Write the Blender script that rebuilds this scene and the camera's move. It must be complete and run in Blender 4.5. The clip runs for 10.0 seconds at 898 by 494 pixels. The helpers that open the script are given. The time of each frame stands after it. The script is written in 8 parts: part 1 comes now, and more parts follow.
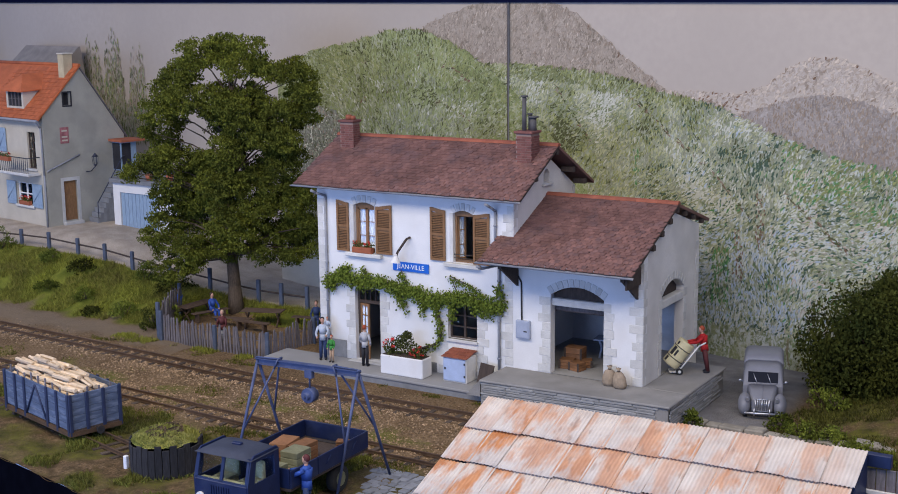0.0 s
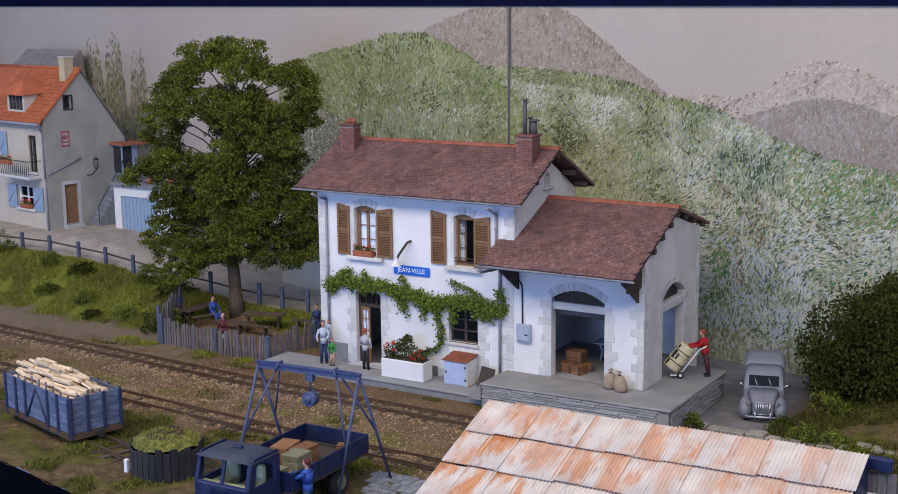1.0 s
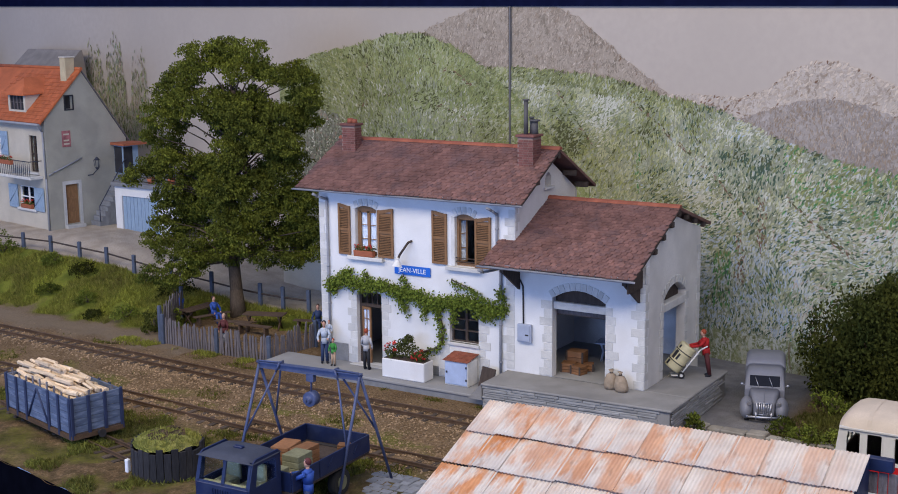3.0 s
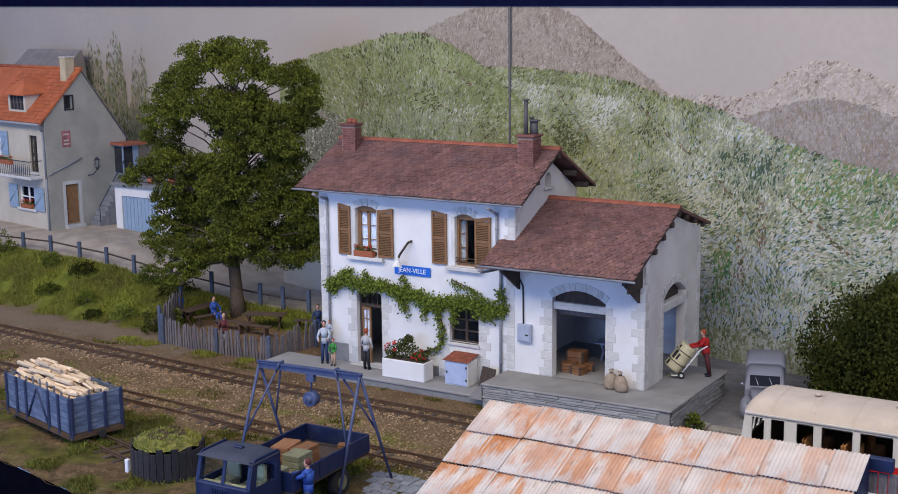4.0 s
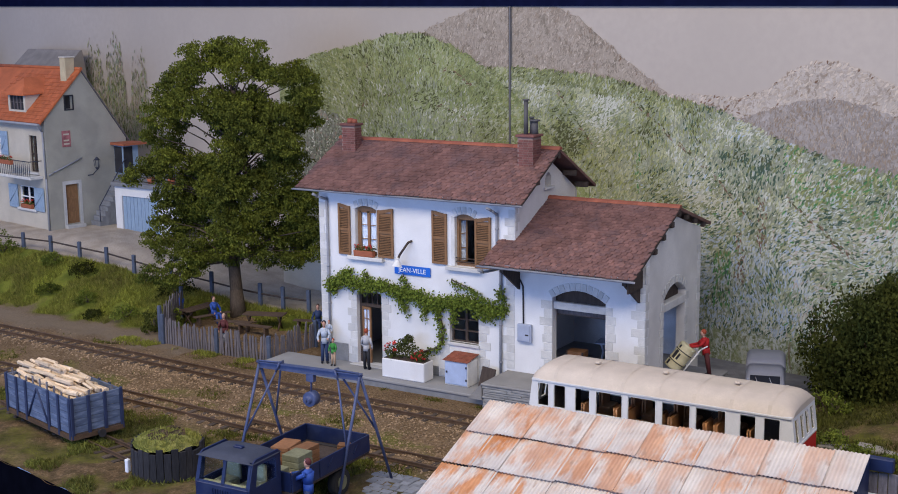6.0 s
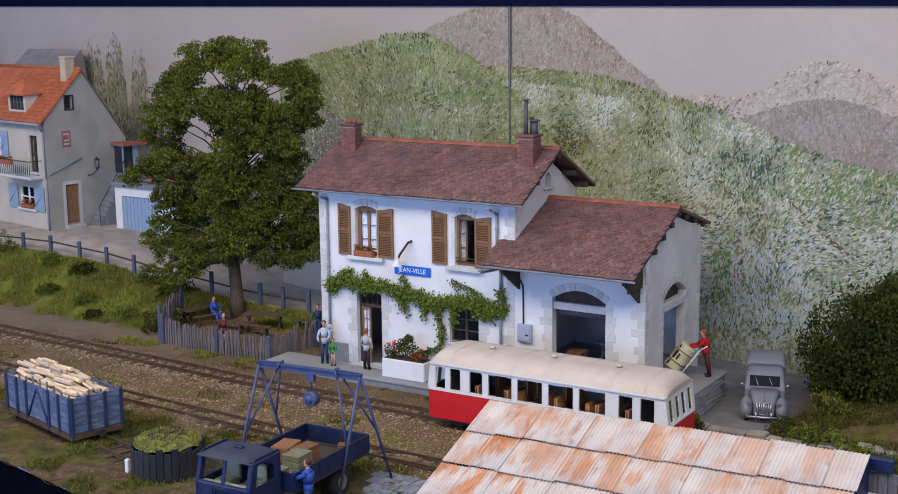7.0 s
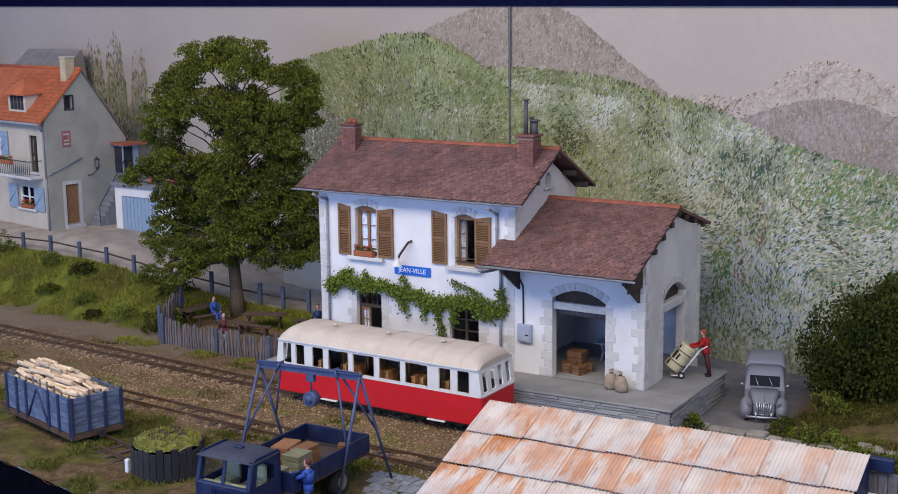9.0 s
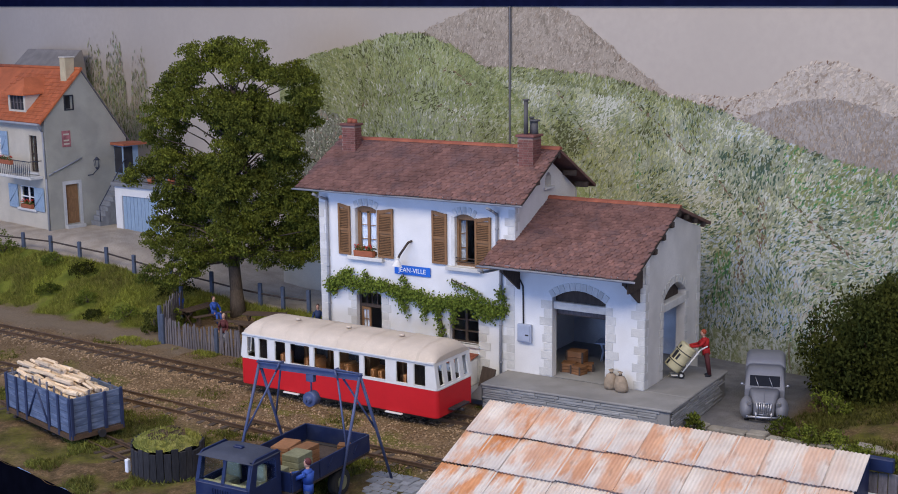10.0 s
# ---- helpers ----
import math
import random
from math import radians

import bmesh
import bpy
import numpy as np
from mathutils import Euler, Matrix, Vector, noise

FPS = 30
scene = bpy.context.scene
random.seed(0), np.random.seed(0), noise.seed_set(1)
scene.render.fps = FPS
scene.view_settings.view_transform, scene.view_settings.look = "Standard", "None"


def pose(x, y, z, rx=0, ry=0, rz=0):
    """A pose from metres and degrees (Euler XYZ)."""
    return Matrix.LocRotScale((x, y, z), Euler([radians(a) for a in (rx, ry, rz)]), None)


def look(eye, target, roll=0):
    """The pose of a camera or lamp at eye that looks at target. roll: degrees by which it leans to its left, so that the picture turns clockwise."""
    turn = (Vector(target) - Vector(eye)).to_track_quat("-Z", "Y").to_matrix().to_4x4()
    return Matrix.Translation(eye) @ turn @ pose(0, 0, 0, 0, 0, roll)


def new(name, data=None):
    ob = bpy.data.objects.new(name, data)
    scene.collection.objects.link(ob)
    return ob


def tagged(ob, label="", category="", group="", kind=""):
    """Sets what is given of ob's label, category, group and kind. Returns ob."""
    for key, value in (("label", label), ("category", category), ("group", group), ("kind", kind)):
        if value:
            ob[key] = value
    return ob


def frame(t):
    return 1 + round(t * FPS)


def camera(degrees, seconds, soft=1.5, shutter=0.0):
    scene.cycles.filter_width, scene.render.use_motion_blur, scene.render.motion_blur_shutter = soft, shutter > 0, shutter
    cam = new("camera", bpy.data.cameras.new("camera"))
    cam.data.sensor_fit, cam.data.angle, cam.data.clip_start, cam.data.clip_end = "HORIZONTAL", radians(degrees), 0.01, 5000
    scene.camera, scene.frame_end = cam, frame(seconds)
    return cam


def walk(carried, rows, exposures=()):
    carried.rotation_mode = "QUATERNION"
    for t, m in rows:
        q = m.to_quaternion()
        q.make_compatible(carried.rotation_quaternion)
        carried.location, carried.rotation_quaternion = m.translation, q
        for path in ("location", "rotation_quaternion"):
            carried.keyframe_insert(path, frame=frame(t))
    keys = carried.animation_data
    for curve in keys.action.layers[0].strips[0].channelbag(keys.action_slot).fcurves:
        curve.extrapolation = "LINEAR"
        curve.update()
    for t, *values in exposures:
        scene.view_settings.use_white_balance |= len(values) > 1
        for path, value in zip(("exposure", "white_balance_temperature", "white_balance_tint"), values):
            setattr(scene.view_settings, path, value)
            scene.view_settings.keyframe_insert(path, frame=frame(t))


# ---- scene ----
# The place is a model railway at 1:87. Lengths below are written in metres of the
# original; S brings them to the true size of the model.
S = 1 / 87.0
EYE = (32.472 * S, -42.510 * S, 14.633 * S)


def aim(dx=0.0, dy=0.0):
    return pose(*EYE, 90 - 10.563 + dy, 0, 31.578 + dx) @ pose(0, 0, 0, 0, 0, -0.652)


cam = camera(38.40, 10.0, soft=0.95)
walk(cam, [(0.0, aim(-0.072, -0.158)), (0.5, aim(-0.070, -0.080)), (1.0, aim(-0.040, -0.004)),
           (1.5, aim(-0.012, 0)), (2.0, aim()), (10.0, aim())])

# ---- light: lamp strip of the exhibition stand above the front edge, added blue fill, dim hall around ----
world = bpy.data.worlds.new("hall")
world.use_nodes = True
wb = world.node_tree.nodes["Background"]
wb.inputs["Color"].default_value = (0.275, 0.445, 1.0, 1)
wb.inputs["Strength"].default_value = 0.66
scene.world = world


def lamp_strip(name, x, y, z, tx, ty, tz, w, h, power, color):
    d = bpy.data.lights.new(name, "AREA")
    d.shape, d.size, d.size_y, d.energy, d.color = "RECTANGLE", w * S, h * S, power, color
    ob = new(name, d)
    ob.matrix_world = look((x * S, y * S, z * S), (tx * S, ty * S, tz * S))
    return tagged(ob, "unseen strip light before the layout", "lamp", kind="structure")


lamp_strip("lamp_strip", 8, -31, 36, 6, 0, 3, 120, 14, 4.75, (1.0, 0.88, 0.71))
# added fill with no known source: low blue light onto the front walls
lamp_strip("low_blue_fill", 4, -68, 10, 4, 0, 3, 44, 12, 2.6, (0.37, 0.54, 1.0))
scene.view_settings.exposure = 0.0


# ---- building helpers ----
def thing(name, x, y, z, rz=0, label="", category="", group="", kind=""):
    ob = new(name)
    ob.empty_display_size = 0.01
    ob.matrix_basis = pose(x * S, y * S, z * S, 0, 0, rz)
    return tagged(ob, label, category, group, kind)


def mesh_of(name, bm, material, smooth=False, scale=True):
    if scale:
        bmesh.ops.scale(bm, vec=(S, S, S), verts=bm.verts)
    bmesh.ops.recalc_face_normals(bm, faces=bm.faces)
    me = bpy.data.meshes.new(name)
    if smooth:
        for f in bm.faces:
            f.smooth = True
    bm.to_mesh(me)
    bm.free()
    for m in (material if isinstance(material, (list, tuple)) else [material]):
        me.materials.append(m)
    return me


def part(name, bm, material, parent, label="", smooth=False, kind=""):
    ob = new(name, mesh_of(name, bm, material, smooth))
    ob.parent = parent
    return tagged(ob, label, kind=kind)


def solo(name, bm, material, x, y, z, rz=0, label="", category="", group="", kind="", smooth=False):
    ob = new(name, mesh_of(name, bm, material, smooth))
    ob.matrix_basis = pose(x * S, y * S, z * S, 0, 0, rz)
    return tagged(ob, label, category, group, kind)


def piece(name, me, parent, m):
    """A small piece on shared mesh data; m is a pose in original metres."""
    ob = new(name, me)
    ob.parent = parent
    m = m.copy()
    m.translation *= S
    ob.matrix_basis = m
    return ob


def B():
    return bmesh.new()


def quad(bm, *pts):
    return bm.faces.new([bm.verts.new(p) for p in pts])


def box(bm, x0, y0, z0, x1, y1, z1, m=None, mat=0):
    vs = [bm.verts.new(Vector(p) if m is None else m @ Vector(p)) for p in
          ((x0, y0, z0), (x1, y0, z0), (x1, y1, z0), (x0, y1, z0), (x0, y0, z1), (x1, y0, z1), (x1, y1, z1), (x0, y1, z1))]
    for f in ((0, 3, 2, 1), (4, 5, 6, 7), (0, 1, 5, 4), (1, 2, 6, 5), (2, 3, 7, 6), (3, 0, 4, 7)):
        bm.faces.new([vs[i] for i in f]).material_index = mat
    return vs


def soften(bm, w, seg=1):
    bmesh.ops.bevel(bm, geom=bm.edges[:], offset=w, segments=seg, affect="EDGES", clamp_overlap=True)
    return bm


def rbox(bm, x0, y0, z0, x1, y1, z1, w=0.02, m=None, seg=1):
    b = B()
    box(b, x0, y0, z0, x1, y1, z1)
    soften(b, w, seg)
    merge(bm, b, m)


def merge(bm, b, m=None, mat=None):
    """Adds the bmesh b to bm, moved by m."""
    at = {}
    for v in b.verts:
        at[v] = bm.verts.new(v.co if m is None else m @ v.co)
    for f in b.faces:
        g = bm.faces.new([at[v] for v in f.verts])
        g.material_index, g.smooth = (f.material_index if mat is None else mat), f.smooth
    b.free()


def prism(bm, poly, a, b, axis="y", mat=0):
    """A polygon of (u, v) drawn out along axis from a to b."""
    put = {"x": lambda u, v, w: (w, u, v), "y": lambda u, v, w: (u, w, v), "z": lambda u, v, w: (u, v, w)}[axis]
    lo = [bm.verts.new(put(u, v, a)) for u, v in poly]
    hi = [bm.verts.new(put(u, v, b)) for u, v in poly]
    n = len(poly)
    for i in range(n):
        bm.faces.new((lo[i], lo[(i + 1) % n], hi[(i + 1) % n], hi[i])).material_index = mat
    bm.faces.new(lo[::-1]).material_index = mat
    bm.faces.new(hi).material_index = mat


def rod(bm, p, q, r0, r1=None, seg=8, mat=0, cap=True):
    """A tapered round bar from p to q."""
    p, q = Vector(p), Vector(q)
    r1 = r0 if r1 is None else r1
    z = (q - p).normalized()
    x = z.cross((0, 0, 1) if abs(z.z) < 0.9 else (1, 0, 0)).normalized()
    y = z.cross(x)
    a, b = [], []
    for i in range(seg):
        t = 2 * math.pi * i / seg
        d = x * math.cos(t) + y * math.sin(t)
        a.append(bm.verts.new(p + d * r0))
        b.append(bm.verts.new(q + d * r1))
    for i in range(seg):
        f = bm.faces.new((a[i], a[(i + 1) % seg], b[(i + 1) % seg], b[i]))
        f.material_index, f.smooth = mat, True
    if cap:
        bm.faces.new(a[::-1]).material_index = mat
        bm.faces.new(b).material_index = mat


def tube(bm, pts, r, seg=8, mat=0):
    for p, q in zip(pts, pts[1:]):
        rod(bm, p, q, r, r, seg, mat)


def ball(bm, c, rx, ry, rz, u=10, v=7, mat=0, m=None):
    b = B()
    bmesh.ops.create_uvsphere(b, u_segments=u, v_segments=v, radius=1)
    for w in b.verts:
        w.co = Vector((c[0] + w.co.x * rx, c[1] + w.co.y * ry, c[2] + w.co.z * rz))
    for f in b.faces:
        f.smooth, f.material_index = True, mat
    merge(bm, b, m)


def arch(x0, x1, z0, z1, rise, n=8):
    """An opening's outline with a segmental head; z1 is the crown."""
    pts = [(x0, z0), (x1, z0)]
    for i in range(n + 1):
        t = i / n
        pts.append((x1 + (x0 - x1) * t, z1 - rise + rise * (1 - (2 * t - 1) ** 2)))
    return pts


def pierced(bm, outline, holes, a, b, axis="y"):
    """A wall slab of the outline with holes through it, between a and b along axis."""
    put = {"x": lambda u, v: (a, u, v), "y": lambda u, v: (u, a, v)}[axis]
    w = B()
    edges = []
    for loop in [outline] + holes:
        vs = [w.verts.new(put(u, v)) for u, v in loop]
        edges += [w.edges.new((vs[i], vs[(i + 1) % len(vs)])) for i in range(len(vs))]
    bmesh.ops.triangle_fill(w, use_beauty=True, use_dissolve=False, edges=edges)
    ex = bmesh.ops.extrude_face_region(w, geom=w.faces[:])
    move = [g for g in ex["geom"] if isinstance(g, bmesh.types.BMVert)]
    bmesh.ops.translate(w, verts=move, vec=(0, b - a, 0) if axis == "y" else (b - a, 0, 0))
    bmesh.ops.recalc_face_normals(w, faces=w.faces)
    merge(bm, w)


# ---- materials ----
def mat(name, col, rough=0.8, var=0.15, scale=3.0, bump=0.3, fine=40.0, metal=0.0, col2=None, spread=0.0, stain=0.0, stain_col=(0.2, 0.15, 0.1),
        stain_scale=0.6, stretch=(1, 1, 1), spec=0.3):
    """A surface: base colour varied at two scales, stains, per-piece tone (spread) and fine relief; scales are per original metre."""
    m = bpy.data.materials.new(name)
    m.use_nodes = True
    nt = m.node_tree
    N, K = nt.nodes, nt.links
    p = N["Principled BSDF"]
    p.inputs["Roughness"].default_value, p.inputs["Metallic"].default_value = rough, metal
    p.inputs["Specular IOR Level"].default_value = spec
    co = N.new("ShaderNodeTexCoord")
    mp = N.new("ShaderNodeMapping")
    mp.inputs["Scale"].default_value = [s / S for s in stretch]
    K.new(co.outputs["Object"], mp.inputs["Vector"])
    info = N.new("ShaderNodeObjectInfo")
    add = N.new("ShaderNodeVectorMath")
    add.operation = "MULTIPLY_ADD"
    K.new(info.outputs["Random"], add.inputs[0])
    add.inputs[1].default_value = (17, 23, 31)
    K.new(mp.outputs[0], add.inputs[2])

    def nz(sc, det=4.0):
        n = N.new("ShaderNodeTexNoise")
        n.inputs["Scale"].default_value, n.inputs["Detail"].default_value = sc, det
        K.new(add.outputs[0], n.inputs["Vector"])
        return n.outputs["Fac"]

    def mix(fac, a, b, kind="MIX"):
        x = N.new("ShaderNodeMix")
        x.data_type, x.blend_type = "RGBA", kind
        for v, i in ((fac, 0), (a, 6), (b, 7)):
            if isinstance(v, (int, float)):
                x.inputs[i].default_value = v
            elif isinstance(v, tuple):
                x.inputs[i].default_value = (*v, 1)
            else:
                K.new(v, x.inputs[i])
        return x.outputs[2]

    def ramp(v, lo, hi):
        r = N.new("ShaderNodeMapRange")
        K.new(v, r.inputs[0])
        r.inputs[1].default_value, r.inputs[2].default_value = lo, hi
        return r.outputs[0]

    dark = tuple(c * (1 - var * 1.6) for c in col) if col2 is None else col2
    lite = tuple(min(1, c * (1 + var * 0.7)) for c in col)
    c = mix(ramp(nz(scale), 0.3, 0.7), dark, lite)
    c = mix(ramp(nz(fine, 6), 0.35, 0.65), c, mix(0.5, c, dark))
    if spread:
        s = N.new("ShaderNodeMapRange")
        K.new(info.outputs["Random"], s.inputs[0])
        s.inputs[3].default_value, s.inputs[4].default_value = 1 - spread, 1 + spread
        geo = N.new("ShaderNodeNewGeometry")
        s2 = N.new("ShaderNodeMapRange")
        K.new(geo.outputs["Random Per Island"], s2.inputs[0])
        s2.inputs[3].default_value, s2.inputs[4].default_value = 1 - spread, 1 + spread
        mu = N.new("ShaderNodeMath")
        mu.operation = "MULTIPLY"
        K.new(s.outputs[0], mu.inputs[0])
        K.new(s2.outputs[0], mu.inputs[1])
        v = N.new("ShaderNodeVectorMath")
        v.operation = "SCALE"
        K.new(c, v.inputs[0])
        K.new(mu.outputs[0], v.inputs[3])
        c = v.outputs[0]
    if stain:
        f = ramp(nz(stain_scale, 8), 0.52, 0.62)
        mm = N.new("ShaderNodeMath")
        mm.operation = "MULTIPLY"
        K.new(f, mm.inputs[0])
        mm.inputs[1].default_value = stain
        c = mix(mm.outputs[0], c, stain_col)
    K.new(c, p.inputs["Base Color"])
    if bump:
        bp = N.new("ShaderNodeBump")
        bp.inputs["Strength"].default_value = min(1.0, bump)
        bp.inputs["Distance"].default_value = 0.02 * S
        K.new(nz(fine * 0.6, 5), bp.inputs["Height"])
        K.new(bp.outputs[0], p.inputs["Normal"])
    return m


def glass_mat(name="window_glass", tint=(0.9, 0.95, 1.0)):
    m = bpy.data.materials.new(name)
    m.use_nodes = True
    N, K = m.node_tree.nodes, m.node_tree.links
    p = N["Principled BSDF"]
    p.inputs["Base Color"].default_value = (*tint, 1)
    p.inputs["Roughness"].default_value = 0.05
    p.inputs["Transmission Weight"].default_value = 1.0
    p.inputs["IOR"].default_value = 1.1
    return m


PLASTER = mat("white_plaster", (0.715, 0.71, 0.705), 0.9, 0.05, 1.2, 0.25, 30, stain=0.15, stain_col=(0.55, 0.5, 0.44), stain_scale=0.7)
# gable copy of the white plaster: side shade toned into its colour, plus stains
PLASTER_SHADED = mat("shaded_plaster", (0.67, 0.645, 0.61), 0.9, 0.12, 0.8, 0.4, 25, stain=0.3, stain_col=(0.52, 0.49, 0.45), stain_scale=0.5)
STONE = mat("pale_stone", (0.59, 0.58, 0.555), 0.85, 0.12, 3, 0.6, 25, spread=0.09, stain=0.35, stain_col=(0.45, 0.43, 0.39), stain_scale=1.5)
MORTAR = mat("mortar", (0.72, 0.70, 0.66), 0.95, 0.08, 4, 0.3, 40)
TILE = mat("clay_roof_tile", (0.205, 0.103, 0.082), 0.8, 0.25, 1.4, 0.6, 30, spread=0.17, stain=0.3, stain_col=(0.11, 0.08, 0.085), stain_scale=0.9)
RIDGE = mat("red_ridge_tile", (0.31, 0.097, 0.055), 0.8, 0.2, 2, 0.4, 30, spread=0.12)
BRICK = mat("chimney_brick", (0.17, 0.07, 0.058), 0.85, 0.2, 3, 0.4, 30, spread=0.2)
ZINC = mat("zinc_grey", (0.27, 0.28, 0.31), 0.55, 0.15, 2, 0.2, 30)
SHUTTER = mat("brown_shutter_paint", (0.24, 0.125, 0.055), 0.6, 0.15, 3, 0.3, 20, stretch=(4, 4, 1))
WOOD = mat("varnished_wood", (0.28, 0.15, 0.07), 0.55, 0.2, 3, 0.3, 20, stretch=(5, 5, 1))
WOOD_OLD = mat("weathered_grey_wood", (0.17, 0.15, 0.155), 0.9, 0.25, 3, 0.5, 20, stretch=(5, 5, 1), spread=0.18)
WOOD_DARK = mat("dark_timber", (0.075, 0.055, 0.045), 0.85, 0.25, 3, 0.4, 20, stretch=(4, 4, 1))
CONCRETE = mat("platform_concrete", (0.30, 0.295, 0.29), 0.9, 0.12, 0.8, 0.35, 25, stain=0.3, stain_col=(0.2, 0.19, 0.18), stain_scale=0.4)
SLATE = mat("grey_stone_block", (0.22, 0.225, 0.235), 0.85, 0.15, 2.5, 0.5, 22, spread=0.15)
# near-black base colour carries the shade of unlit rooms
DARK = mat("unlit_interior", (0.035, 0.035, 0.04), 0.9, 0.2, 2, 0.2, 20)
BLUE_SIGN = mat("blue_enamel", (0.02, 0.13, 0.55), 0.35, 0.05, 2, 0.0, 20)
WHITE = mat("white_paint", (0.80, 0.80, 0.80), 0.5, 0.05, 3, 0.1, 30)
GLASS = glass_mat()
LACE = mat("white_curtain", (0.48, 0.50, 0.56), 0.9, 0.1, 12, 0.3, 40)


# ---- ground, road bank, backdrop ----
def smooth(t):
    t = max(0.0, min(1.0, t))
    return t * t * (3 - 2 * t)


def lift(x, y):
    """Height of the ground."""
    road = 0.25 + 1.45 * smooth((-4 - x) / 20)
    if x > -2.5:
        road = 0.25 - 0.6 * smooth((x + 2.5) / 3)
    foot = 0.6 + 2.6 * smooth((x + 11.5) / 2.5)
    k = smooth((y - foot) / (5.0 - foot))
    z = -0.35 + (road + 0.35) * k
    z += 0.25 * smooth((x + 11) / 2) * smooth((-0.5 - x) / 2) * smooth((y + 0.3) / 1.5) * (1 - k)
    if x < -8 and y > 5:
        z += 0.55 * smooth((y - 5) / 2.6) * smooth((-8 - x) / 8)
    rough = noise.noise((x * 0.9, y * 0.9, 0)) * 0.10 + noise.noise((x * 3, y * 3, 4)) * 0.035
    flat = 1.0
    if -5.3 < y < -2.0 or y > 5.2:
        flat = 0.25
    if -2 < x < 17 and y > -2.5:
        flat = 0.0
    if x > 19:
        z += 1.1 * smooth((x - 19.5) / 5) * smooth((y + 3) / 6)
    return z + rough * flat


def front_edge(x):
    return -15.4 - 0.205 * (x + 0.2)


def ground():
    bm = B()
    nx, ny = 300, 170
    x0, x1 = -48.0, 36.0
    grid = []
    for i in range(nx + 1):
        x = x0 + (x1 - x0) * i / nx
        ya, yb = min(front_edge(x), -8 - 0.3 * max(0, x)), 26.0
        if x > 3:
            ya = -30
        row = []
        for j in range(ny + 1):
            t = (j / ny) ** 1.25
            y = ya + (yb - ya) * t
            row.append(bm.verts.new((x, y, lift(x, y))))
        grid.append(row)
    for i in range(nx):
        for j in range(ny):
            f = bm.faces.new((grid[i][j], grid[i + 1][j], grid[i + 1][j + 1], grid[i][j + 1]))
            f.smooth = True
    return solo("ground", bm, GROUND, 0, 0, 0, 0, "earth and grass scenery base with worn gravel yard", "ground", kind="structure")


def node_mix(nt, fac, a, b, kind="MIX"):
    x = nt.nodes.new("ShaderNodeMix")
    x.data_type, x.blend_type = "RGBA", kind
    for v, i in ((fac, 0), (a, 6), (b, 7)):
        if isinstance(v, (int, float)):
            x.inputs[i].default_value = v
        elif isinstance(v, tuple):
            x.inputs[i].default_value = (*v, 1)
        else:
            nt.links.new(v, x.inputs[i])
    return x.outputs[2]


def node_noise(nt, vec, sc, det=5.0, lo=0.35, hi=0.65, rough=0.5):
    n = nt.nodes.new("ShaderNodeTexNoise")
    n.inputs["Scale"].default_value, n.inputs["Detail"].default_value = sc, det
    n.inputs["Roughness"].default_value = rough
    nt.links.new(vec, n.inputs["Vector"])
    r = nt.nodes.new("ShaderNodeMapRange")
    nt.links.new(n.outputs["Fac"], r.inputs[0])
    r.inputs[1].default_value, r.inputs[2].default_value = lo, hi
    return r.outputs[0]


def node_math(nt, op, a, b):
    x = nt.nodes.new("ShaderNodeMath")
    x.operation = op
    for v, i in ((a, 0), (b, 1)):
        if isinstance(v, (int, float)):
            x.inputs[i].default_value = v
        else:
            nt.links.new(v, x.inputs[i])
    return x.outputs[0]


def band(nt, v, lo, hi, soft):
    """1 where lo < v < hi, with soft edges."""
    a = nt.nodes.new("ShaderNodeMapRange")
    nt.links.new(v, a.inputs[0])
    a.inputs[1].default_value, a.inputs[2].default_value = lo - soft, lo + soft
    b = nt.nodes.new("ShaderNodeMapRange")
    nt.links.new(v, b.inputs[0])
    b.inputs[1].default_value, b.inputs[2].default_value = hi + soft, hi - soft
    return node_math(nt, "MULTIPLY", a.outputs[0], b.outputs[0])


def base_mat(name, rough=0.95):
    m = bpy.data.materials.new(name)
    m.use_nodes = True
    nt = m.node_tree
    p = nt.nodes["Principled BSDF"]
    p.inputs["Roughness"].default_value = rough
    p.inputs["Specular IOR Level"].default_value = 0.03
    co = nt.nodes.new("ShaderNodeTexCoord")
    mp = nt.nodes.new("ShaderNodeMapping")
    mp.inputs["Scale"].default_value = (1 / S, 1 / S, 1 / S)
    nt.links.new(co.outputs["Object"], mp.inputs["Vector"])
    sep = nt.nodes.new("ShaderNodeSeparateXYZ")
    nt.links.new(mp.outputs[0], sep.inputs[0])
    return m, nt, p, mp.outputs[0], sep.outputs


